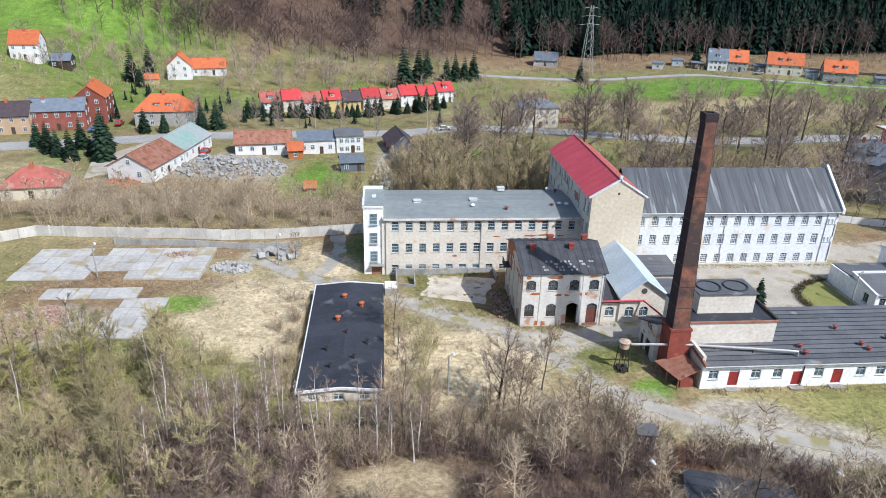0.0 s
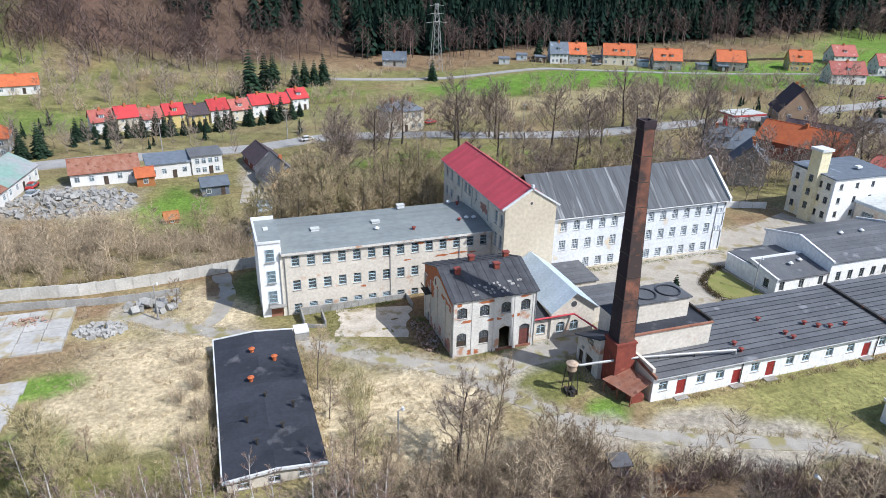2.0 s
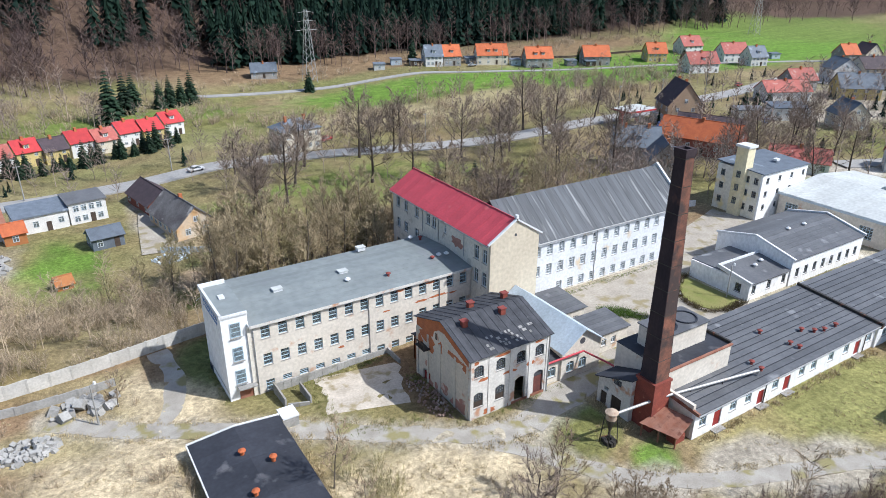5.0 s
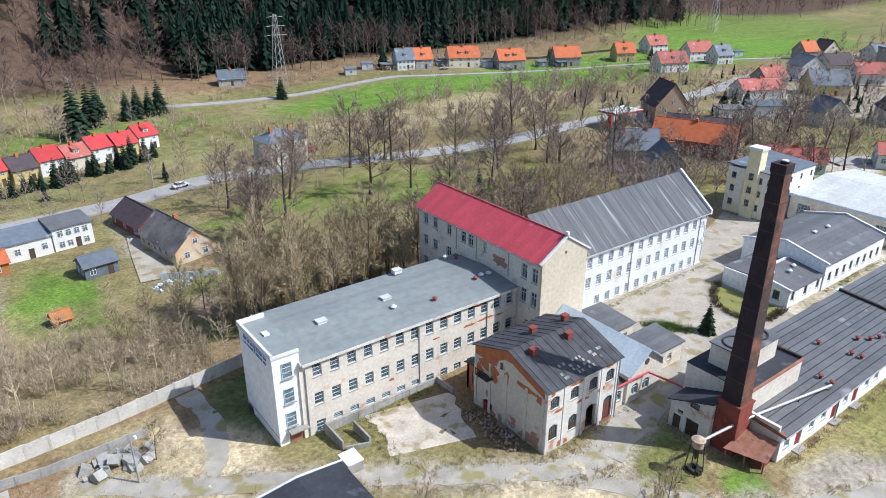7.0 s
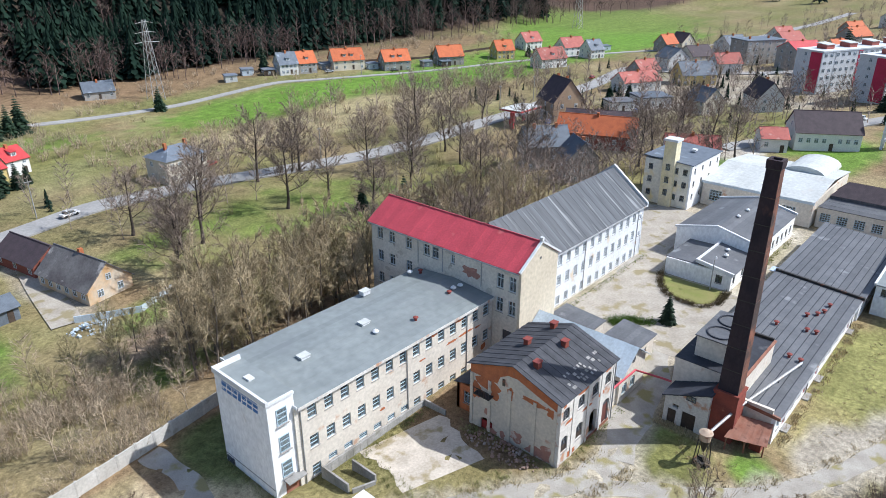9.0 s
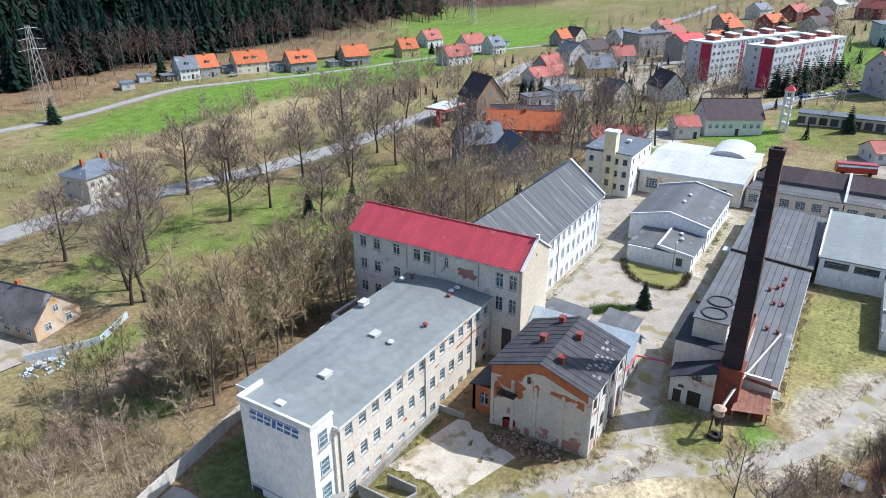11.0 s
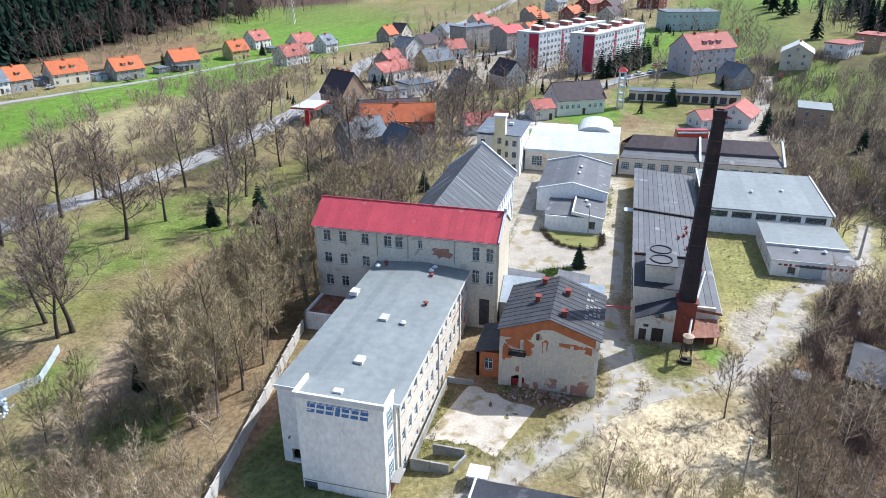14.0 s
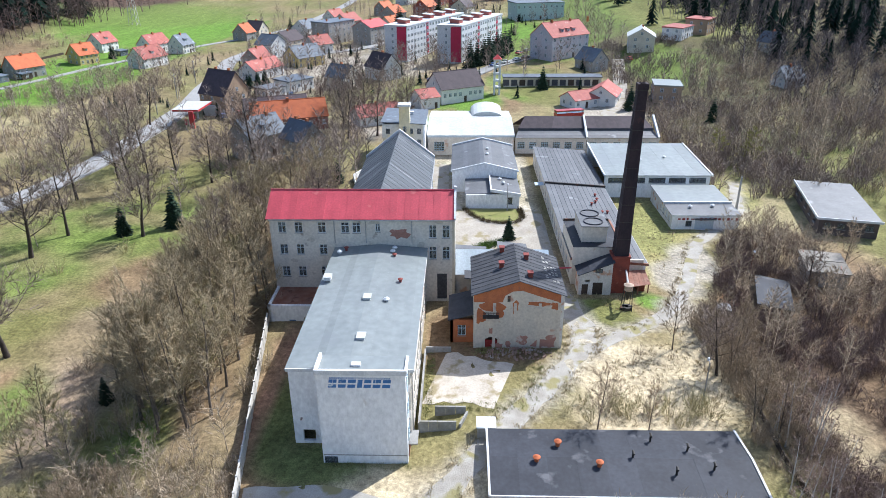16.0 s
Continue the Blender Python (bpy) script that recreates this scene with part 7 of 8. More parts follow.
for x, y, rz, w, a, b in ((500, 139, -20, 16, WHITEHOUSE, SLATEROOF), (468, 113, -20, 18, BRICKHOUSE, PINKTILE), (436, 97, -20, 16, BRICKHOUSE, BROWNROOF), (498, 94, -20, 15, CREAMHOUSE, WHITEMETAL), (562, 61, -20, 18, WHITEHOUSE, WHITEMETAL), (571, 41, -20, 14, BRICKHOUSE, TERRACOTTA), (584, 14, -20, 16, CREAMHOUSE, WHITEMETAL), (420, 120, -25, 15, BRICKHOUSE, TERRACOTTA), (400, 140, -25, 14, GREYHOUSE, TERRACOTTA), (455, 70, 60, 16, BRICKHOUSE, PINKTILE), (392, 95, -25, 13, CREAMHOUSE, BROWNROOF), (370, 165, -25, 15, GREYHOUSE, PINKTILE), (345, 185, -25, 13, WHITEHOUSE, SLATEROOF), (300, 185, -25, 13, CREAMHOUSE, BROWNROOF), (285, 190, 60, 11, WHITEHOUSE, SLATEROOF), (540, 90, -30, 16, WHITEHOUSE, PINKTILE)):
    house("distant town house with a pitched roof", x, y, rz, w, 11, 6, 4, a, b, 4, 2, group="far town houses")
for x, y, rz, w, a, b in ((206, 142, 60, 10, CREAMHOUSE, SLATEROOF), (252, 188, -15, 12, GREYHOUSE, PINKTILE), (293, 168, -40, 12, WHITEHOUSE, PINKTILE), (345, 118, -25, 14, BRICKHOUSE, PINKTILE), (360, 138, -25, 13, CREAMHOUSE, TERRACOTTA), (410, 180, -25, 13, WHITEHOUSE, PINKTILE), (440, 150, -25, 13, GREYHOUSE, TERRACOTTA)):
    house("town house with a weathered pitched roof", x, y, rz, w, 8.5, 4.8, 3.8, a, b, 3, 2, group="town houses")
house("long pale green school hall with tall windows", 366, 52, -72, 30, 14, 9, 0.8, mat("pale_green_render", (0.45, 0.56, 0.54), (0.5, 0.6, 0.6), 0.2), SLATEROOF, 9, 2, "flat", 0, name="school", category="school")


def apartment_block(label, x, y, rz, n, floors, seed):
    """A slab block: panels, window grid, coloured stair bays, white stair heads on the roof."""
    w, d, h = n * 3.3, 11.5, floors * 2.8
    t = thing("apartment_block", 0, 0, 0, label, "apartment block", "apartment blocks")
    part("wall", boxes((-w / 2, w / 2, -d / 2, d / 2, -2, h)), LIGHTGREY, t, "light grey panel walls")
    part("roof", boxes((-w / 2 - 0.2, w / 2 + 0.2, -d / 2 - 0.2, d / 2 + 0.2, h + 0.003, h + 0.5)), LIGHTGREY, t, "pale grey roof edge")
    part("end_panel", boxes((-w / 2 - 0.12, -w / 2 - 0.004, -d / 2 + 0.4, -0.6, -1, h - 0.2)), PINKWALL, t, "crimson end panel")
    bays = [i for i in range(n) if i % 4 == 2]
    for i in range(n):
        u = -w / 2 + (i + 0.5) * 3.3
        if i in bays:
            for s in (-1, 1):
                part("stair_bay", boxes((u - 1.1, u + 1.1, *sorted((s * (d / 2 + 0.004), s * (d / 2 + 0.12))), 0, h - 0.2)), PINKWALL if s < 0 and i % 8 != 2 else LIGHTGREY, t, "crimson stair bay")
            part("stair_head", boxes((u - 2.2, u + 2.2, -2.2, 2.2, h + 0.503, h + 2.2)), PINKTILE, t)
            part("stair_head_roof", slab((u - 2.5, -2.5, h + 2.2), (u + 2.5, -2.5, h + 2.2), (u + 2.5, 2.5, h + 2.7), (u - 2.5, 2.5, h + 2.7), 0.2), WHITEMETAL, t, "white sheet roof")
        for f in range(floors):
            window(t, pose(u, -d / 2 - (0.15 if i in bays else 0.03), f * 2.8 + 0.9), 1.7, 1.4, "cross", FRAME, False)
    for f in range(floors):
        window(t, pose(-w / 2 - 0.03, 1.6, f * 2.8 + 0.9, 0, 0, -90), 1.1, 1.3, "cross", FRAME, False)
    t.matrix_basis = pose(x, y, ground(x, y) + 0.5, 0, 0, rz)


apartment_block("long grey apartment block with crimson stair bays", 293, 113, -23, 20, 5, 1)
apartment_block("grey apartment block with crimson and green panels", 274, 91, -21, 17, 5, 2)


def church():
    house("white church hall with a brown tile roof and tall slits", 181, 98, -59, 17, 11, 5.2, 4.6, WHITEHOUSE, BROWNROOF, 8, 1, chimneys=0, name="church", category="church")
    house("small white church porch with a red roof", 169.5, 108, -59, 7, 8, 4, 2, WHITEHOUSE, PINKTILE, 2, 1, chimneys=0, name="church_porch", category="church")
    x, y = 187, 83
    z = ground(x, y)
    t = thing("bell_tower", x, y, z, "slim white open bell tower with a red cap", "bell tower")
    for dx in (-1.1, 1.1):
        for dy in (-0.9, 0.9):
            part("pier", boxes((x + dx - 0.3, x + dx + 0.3, y + dy - 0.3, y + dy + 0.3, z - 1, z + 12)), TRIM, t)
    for k in range(5):
        part("slab", boxes((x - 1.5, x + 1.5, y - 1.3, y + 1.3, z + 2.2 + k * 2.4, z + 2.7 + k * 2.4)), TRIM, t)
    part("cap", hull((x - 1.7, y - 1.5, z + 12.31), (x + 1.7, y - 1.5, z + 12.31), (x + 1.7, y + 1.5, z + 12.31), (x - 1.7, y + 1.5, z + 12.31), (x - 0.1, y - 0.1, z + 13.8), (x + 0.1, y - 0.1, z + 13.8), (x + 0.1, y + 0.1, z + 13.8), (x - 0.1, y + 0.1, z + 13.8)), ROWRED, t, "red pyramid cap")
    g = thing("garage_row", 200, 62, ground(200, 62), "long row of pale garages with dark doors", "garages")
    z = ground(198, 62)
    part("body", boxes((196, 202, 44, 80, z - 1, z + 3)), CREAMHOUSE, g)
    part("roof", boxes((195.6, 202.4, 43.6, 80.4, z + 3.003, z + 3.3)), SLATEROOF, g)
    for k in range(12):
        part("garage_door", boxes((195.94, 195.997, 45 + k * 3, 47.2 + k * 3, z, z + 2.2)), FRAMEDARK if k % 3 else WOODDARK, g)


church()


def petrol_station():
    x, y = 150, 180
    z = ground(x, y)
    t = thing("petrol_station", x, y, z, "petrol station canopy with a white roof and red edge", "petrol station")
    part("canopy", boxes((x - 6, x + 6, y - 4, y + 4, z + 4.5, z + 5.2)), WHITEMETAL, t)
    for r in ((x - 6.1, x + 6.1, y - 4.1, y - 4.004, z + 4.6, z + 5.1), (x - 6.1, x - 6.004, y - 4, y + 4, z + 4.6, z + 5.1)):
        part("red_edge", boxes(r), ROWRED, t)
    for a in (-3.5, 3.5):
        part("post", boxes((x + a - 0.2, x + a + 0.2, y - 0.2, y + 0.2, z - 0.5, z + 4.5)), TRIM, t)
        part("pump", boxes((x + a - 0.4, x + a + 0.4, y + 1, y + 1.6, z - 0.2, z + 1.6)), REDMETAL, t)
    part("kiosk", boxes((x + 8, x + 15, y - 6, y, z - 0.5, z + 3.2)), LIGHTGREY, t)
    part("price_mast", boxes((x - 8, x - 7.4, y - 3, y - 1.6, z - 0.5, z + 5)), ROWRED, t)


petrol_station()

CARPAINT = [mat("car_paint_" + n, c, tuple(v * 0.85 for v in c), 0.5, 0.3, bump=0.0, spec=0.6) for n, c in (("white", (0.75, 0.75, 0.75)), ("blue", (0.05, 0.12, 0.35)), ("silver", (0.45, 0.46, 0.48)), ("red", (0.45, 0.03, 0.03)), ("black", (0.02, 0.02, 0.025)))]
CARS = {}


def car(x, y, rz, k, label):
    if k not in CARS:
        t = thing("car", 0, 0, 0, label, "car", "parked cars")
        b = boxes((-2.1, 2.1, -0.85, 0.85, 0.3, 0.85))
        bmesh.ops.bevel(b, geom=b.edges[:], offset=0.12, segments=1, affect="EDGES")
        part("body", b, CARPAINT[k], t)
        part("cabin", hull((-1.4, -0.78, 0.85), (1.1, -0.78, 0.85), (1.1, 0.78, 0.85), (-1.4, 0.78, 0.85), (-1.1, -0.65, 1.38), (0.5, -0.65, 1.38), (0.5, 0.65, 1.38), (-1.1, 0.65, 1.38)), GLASS, t, "tinted windows")
        part("roof", boxes((-1.1, 0.5, -0.65, 0.65, 1.383, 1.44)), CARPAINT[k], t)
        for a in (-1.3, 1.3):
            for s in (-0.8, 0.8):
                part("wheel", tube([(a, s - 0.1, 0.32), (a, s + 0.1, 0.32)], [0.32, 0.32], 12), TYRE, t)
        t.matrix_basis = pose(x, y, ground(x, y) + 0.35, 0, 0, rz)
        CARS[k] = t
    else:
        tagged(copy_thing(CARS[k], pose(x, y, ground(x, y) + 0.35, 0, 0, rz)), label)


NAMES = [c + " car parked beside the road" for c in ("white", "dark blue", "silver", "red", "black")]
rnd = random.Random(21)
for x, y, rz in ((-84, 206, 20), (-80, 214, 90), (-47, 182, 80), (-46, 176, 70), (-90, 280, 10), (154, 172, 30), (158, 168, 30), (147, 165, 50), (174, 184, 20), (203, 104, 70), (207, 101, 70), (210, 108, 20), (213, 99, 70), (217, 96, 70), (240, 72, -50), (244, 68, -50), (248, 64, -50), (236, 77, -50), (232, 82, -50), (205, 162, 20), (188, 158, 20), (176, 160, 70), (62, 222, 20), (255, 70, -40), (259, 66, -40), (232, 26, 10), (20, 211, 12), (172, 303, -20), (196, 285, -22), (240, 206, 10), (290, 150, -60), (296, 140, -60)):
    k = rnd.randrange(5)
    car(x, y, rz, k, NAMES[k])


def bus(x, y, rz):
    t = thing("old_bus", 0, 0, 0, "old red bus with a cream window band", "bus")
    part("body", boxes((-4.5, 4.5, -1.2, 1.2, 0.5, 2.0)), CARPAINT[3], t)
    part("window_band", boxes((-4.4, 4.4, -1.15, 1.15, 2.003, 2.6)), GLASS, t)
    part("roof", boxes((-4.5, 4.5, -1.2, 1.2, 2.603, 2.9)), CARPAINT[3], t)
    for a in (-3, 3):
        for s in (-1.1, 1.1):
            part("wheel", tube([(a, s - 0.12, 0.48), (a, s + 0.12, 0.48)], [0.48, 0.48], 12), TYRE, t)
    t.matrix_basis = pose(x, y, ground(x, y) + 0.3, 0, 0, rz)


bus(152, 62, -75)


def pylon(x, y, h):
    z = ground(x, y)
    t = thing("power_pylon", x, y, z, "grey steel lattice power pylon", "pylon", "pylons")
    for sx in (-1, 1):
        for sy in (-1, 1):
            part("leg", tube([(x + sx * 2.6, y + sy * 2.6, z - 1), (x + sx * 0.5, y + sy * 0.5, z + h)], [0.13, 0.1], 4), METAL, t)
    n = 9
    for k in range(n):
        r0, r1 = 2.6 - 2.1 * k / n, 2.6 - 2.1 * (k + 1) / n
        z0, z1 = z + h * k / n, z + h * (k + 1) / n
        for a, b in (((-1, -1), (1, -1)), ((1, -1), (1, 1)), ((1, 1), (-1, 1)), ((-1, 1), (-1, -1))):
            part("brace", tube([(x + a[0] * r0, y + a[1] * r0, z0), (x + b[0] * r1, y + b[1] * r1, z1)], [0.07, 0.07], 4), METAL, t)
    for q, w in ((0.72, 5.0), (0.84, 4.2), (0.96, 3.4)):
        part("cross_arm", tube([(x - w, y, z + h * q), (x, y, z + h * q + 0.5), (x + w, y, z + h * q)], [0.06, 0.12, 0.06], 4), METAL, t)


pylon(95, 316, 30)
pylon(392, 306, 32)
for x, y in ((-60, 203), (-20, 209), (15, 217), (128, 196), (160, 196), (185, 199), (88, 206), (215, 203), (180, 290)):
    z = ground(x, y)
    t = thing("utility_pole", x, y, z, "grey concrete utility pole with a cross arm", "utility pole", "utility poles")
    part("pole", tube([(x, y, z - 1), (x, y, z + 9)], [0.16, 0.1], 6), CONCRETE, t)
    part("cross_arm", boxes((x - 0.8, x + 0.8, y - 0.05, y + 0.05, z + 8.5, z + 8.62)), METAL, t)
perimeter([(1, 162), (10, 157), (17, 160)], 1.2, "patchwork garden fence of pale boards", PALEMETAL, "garden_fence", False, 1.2)
perimeter([(80, 118), (92, 121), (103, 117)], 1.4, "white plastered garden wall behind the hall", WHITEHOUSE, "garden_wall", False, 3)
perimeter([(141, 322), (180, 318), (230, 300), (280, 292)], 1.1, "dark timber garden fence at the wood's edge", WOODDARK, "wood_fence", False, 3)

# ---- trees ----
def frame_of(d):
    a = np.cross(d, (0.3, 0.9, 0.1))
    a /= np.linalg.norm(a)
    return a, np.cross(d, a)


class Soup:
    """Triangles gathered in plain lists."""

    def __init__(self):
        self.v, self.f, self.turn = [], [], 0.0

    def limb(self, pts, radii, n):
        base = len(self.v)
        for i, p in enumerate(pts):
            d = pts[min(i + 1, len(pts) - 1)] - pts[max(i - 1, 0)]
            a, b = frame_of(d / np.linalg.norm(d))
            for k in range(n):
                g = 2 * math.pi * k / n
                self.v.append(p + radii[i] * (math.cos(g) * a + math.sin(g) * b))
        for i in range(len(pts) - 1):
            for k in range(n):
                q, r = base + i * n + k, base + i * n + (k + 1) % n
                self.f += [(q, r, r + n), (q, r + n, q + n)]

    def twig(self, p, q, r):
        d = q - p
        a, b = frame_of(d / np.linalg.norm(d))
        i = len(self.v)
        self.v += [p + a * r, p - 0.5 * a * r + 0.87 * b * r, p - 0.5 * a * r - 0.87 * b * r, q]
        self.f += [(i, i + 1, i + 3), (i + 1, i + 2, i + 3), (i + 2, i, i + 3)]

    def sliver(self, p, q, r):
        d = q - p
        a, b = frame_of(d / np.linalg.norm(d))
        self.turn += 2.4
        e = (math.cos(self.turn) * a + math.sin(self.turn) * b) * r * 1.15
        i = len(self.v)
        self.v += [p + e, p - e, q]
        self.f.append((i, i + 1, i + 2))

    def arrays(self):
        return np.array(self.v, dtype=np.float32), np.array(self.f, dtype=np.int32)


def mesh_from(name, v, f, *mats):
    me = bpy.data.meshes.new(name)
    me.vertices.add(len(v))
    me.vertices.foreach_set("co", v.ravel())
    me.loops.add(len(f) * 3)
    me.loops.foreach_set("vertex_index", f.ravel())
    me.polygons.add(len(f))
    me.polygons.foreach_set("loop_start", np.arange(0, len(f) * 3, 3, dtype=np.int32))
    me.update()
    for m in mats:
        me.materials.append(m)
    return me


def unit(v):
    return v / np.linalg.norm(v)


def bare_tree(seed, h, spread, limbs, subs, twigs, trunk_r, low=0.25, lean=0.06, twig_r=0.022, up=0.75):
    """Trunk and limbs, and the crown of thin twigs, of a leafless tree."""
    r = np.random.RandomState(seed)
    wood, crown = Soup(), Soup()
    pts, p = [], np.array((0.0, 0.0, -0.4))
    d = unit(np.array((r.normal(0, lean), r.normal(0, lean), 1.0)))
    n = 6
    for i in range(n + 1):
        pts.append(p.copy())
        p = p + d * (h * 0.86 + 0.4) / n
        d = unit(d + np.array((r.normal(0, lean), r.normal(0, lean), 0.15)))
    rad = [trunk_r * (1.25 if i == 0 else 1) * (1 - 0.82 * i / n) for i in range(n + 1)]
    wood.limb(pts, rad, 6)
    for i in range(limbs):
        u = low + (0.97 - low) * (i + r.rand()) / limbs
        k = min(int(u * n), n - 1)
        s = pts[k] + (pts[k + 1] - pts[k]) * (u * n - k)
        g = i * 2.4 + r.normal(0, 0.4)
        ln = spread * (1.05 - 0.62 * u) * r.uniform(0.75, 1.2)
        d = unit(np.array((math.cos(g), math.sin(g), up * r.uniform(0.6, 1.4))))
        e = unit(d + np.array((0, 0, 0.45)))
        q = [s, s + d * ln * 0.5, s + d * ln * 0.5 + e * ln * 0.5]
        lr = trunk_r * (0.3 - 0.18 * u)
        wood.limb(q, [lr, lr * 0.6, lr * 0.2], 4)
        for j in range(subs):
            w = 0.25 + 0.75 * (j + r.rand()) / subs
            a = q[0] + (q[1] - q[0]) * w * 2 if w < 0.5 else q[1] + (q[2] - q[1]) * (w - 0.5) * 2
            dd = unit(unit(q[2] - q[0]) + r.normal(0, 0.55, 3) + np.array((0, 0, 0.3)))
            sl = ln * r.uniform(0.25, 0.5)
            b = a + dd * sl
            crown.twig(a, b, max(twig_r * 1.3, lr * 0.3))
            for t in range(twigs):
                o = a + (b - a) * r.uniform(0.15, 0.95)
                td = unit(dd + r.normal(0, 0.6, 3) + np.array((0, 0, 0.15)))
                crown.sliver(o, o + td * sl * r.uniform(0.4, 0.95), twig_r)
    return wood.arrays(), crown.arrays()


def conifer(seed, h, r0, tiers, n, droop=0.25):
    r = np.random.RandomState(seed)
    wood, crown = Soup(), Soup()
    wood.limb([np.array((0, 0, -0.4)), np.array((0, 0, h * 0.95))], [h * 0.016, 0.02], 5)
    for i in range(tiers):
        u = i / tiers
        z = h * (0.06 + 0.92 * u)
        rad = r0 * (1 - u) ** 0.85 + 0.12
        for k in range(n):
            g = 2 * math.pi * (k + r.uniform(-0.4, 0.4)) / n + i * 1.3
            ln = rad * r.uniform(0.7, 1.15)
            c, s = math.cos(g), math.sin(g)
            wd = ln * 0.34 + 0.05
            a = np.array((0.06 * c, 0.06 * s, z + 0.14 * ln))
            tip = np.array((c * ln, s * ln, z - droop * ln))
            m = (a + tip) / 2 + np.array((0, 0, 0.1 * ln))
            b, d = m + np.array((-s, c, 0)) * wd - np.array((0, 0, 0.12 * ln)), m - np.array((-s, c, 0)) * wd - np.array((0, 0, 0.12 * ln))
            j = len(crown.v)
            crown.v += [a, b, tip, d, m, m - np.array((0, 0, 0.22 * ln + 0.08))]
            crown.f += [(j, j + 1, j + 4), (j + 1, j + 2, j + 4), (j + 2, j + 3, j + 4), (j + 3, j, j + 4), (j, j + 5, j + 1), (j + 1, j + 5, j + 2), (j + 2, j + 5, j + 3), (j + 3, j + 5, j)]
    return wood.arrays(), crown.arrays()


def shrub(seed, h, w, stems, twigs, r0=0.025):
    r = np.random.RandomState(seed)
    s = Soup()
    for _ in range(stems):
        g, q = r.uniform(0, 6.28), r.uniform(0, 0.35) * w
        p = np.array((q * math.cos(g), q * math.sin(g), -0.2))
        d = unit(np.array((math.cos(g) * r.uniform(0, 0.7) * w / h, math.sin(g) * r.uniform(0, 0.7) * w / h, 1.0)))
        e = p + d * h * r.uniform(0.55, 1.1)
        s.sliver(p, e, r0)
        for _ in range(twigs):
            o = p + (e - p) * r.uniform(0.25, 0.95)
            td = unit(d + r.normal(0, 0.6, 3))
            s.sliver(o, o + td * h * r.uniform(0.12, 0.35), r0 * 0.8)
    return s.arrays()


def merged(bases, places):
    """Copies of the base shapes at (x, y, turn, scale, which) as one heap of triangles."""
    vs, fs, k = [], [], 0
    for x, y, a, sc, i in places:
        v, f = bases[i % len(bases)]
        c, s = math.cos(a) * sc, math.sin(a) * sc
        q = np.empty_like(v)
        q[:, 0], q[:, 1], q[:, 2] = v[:, 0] * c - v[:, 1] * s + x, v[:, 0] * s + v[:, 1] * c + y, v[:, 2] * sc + ground(x, y)
        vs.append(q)
        fs.append(f + k)
        k += len(v)
    return np.concatenate(vs), np.concatenate(fs)


# what trees keep clear of: x0, x1, y0, y1
CLEAR = [(-4, 34, 99, 116), (31, 43, 95, 126), (40, 80, 96, 117), (17, 49, 80, 99), (33, 107, 62, 79), (-11, 3, 63, 95), (72, 108, 81, 99), (104, 143, 79, 118), (111, 131, 42, 84), (78, 105, 40, 66), (60, 81, 40, 57), (56, 79, 13, 34), (35, 46, 32, 41), (48, 90, 80, 104),
         (-58, -28, 98, 111), (-40, -31, 80, 96), (-52, -42, 78, 96), (6, 20, 86, 101), (-12, 0, 97, 119), (20, 30, 118, 126), (-72, -46, 156, 196), (-42, -1, 181, 196), (-24, -4, 148, 181), (-84, -68, 143, 158), (-48, 34, 224, 258), (1, 16, 163, 206), (43, 60, 211, 228), (28, 41, 43, 52), (-52, -26, 160, 180), (159, 200, 82, 116)]
LINES = [(ROAD, 6), (LANE, 5), (COBBLES, 4), (COBBLES_B, 6), (COBBLES_C, 4)]


def near_line(x, y, pts, w):
    for (ax, ay), (bx, by) in zip(pts, pts[1:]):
        dx, dy = bx - ax, by - ay
        t = max(0, min(1, ((x - ax) * dx + (y - ay) * dy) / (dx * dx + dy * dy)))
        if (x - ax - t * dx) ** 2 + (y - ay - t * dy) ** 2 < w * w:
            return True
    return False


def free(x, y, pad=0.0):
    if any(a - pad < x < b + pad and c - pad < y < d + pad for a, b, c, d in CLEAR):
        return False
    return not any(near_line(x, y, p, w) for p, w in LINES)


def scatter(x0, x1, y0, y1, n, seed, gap=0.0, wob=0.0, pad=0.0):
    """n free places in a field, thinned by a slow noise."""
    r = random.Random(seed)
    out, tries = [], 0
    while len(out) < n and tries < n * 12:
        tries += 1
        x, y = r.uniform(x0, x1), r.uniform(y0, y1)
        if not free(x, y, pad) or (wob and noise.noise((x * 0.06, y * 0.06, seed)) < wob - 0.5 + r.uniform(-0.2, 0.2)):
            continue
        if gap and any((x - a) ** 2 + (y - b) ** 2 < gap * gap for a, b in out[-60:]):
            continue
        out.append((x, y))
    return out


KINDS = {}


def tree_kind(key, shapes, wood_mat, crown_mat):
    (v, f), (w, g) = shapes
    KINDS[key] = mesh_from("trunk", v, f, wood_mat), mesh_from("crown", w, g, crown_mat)


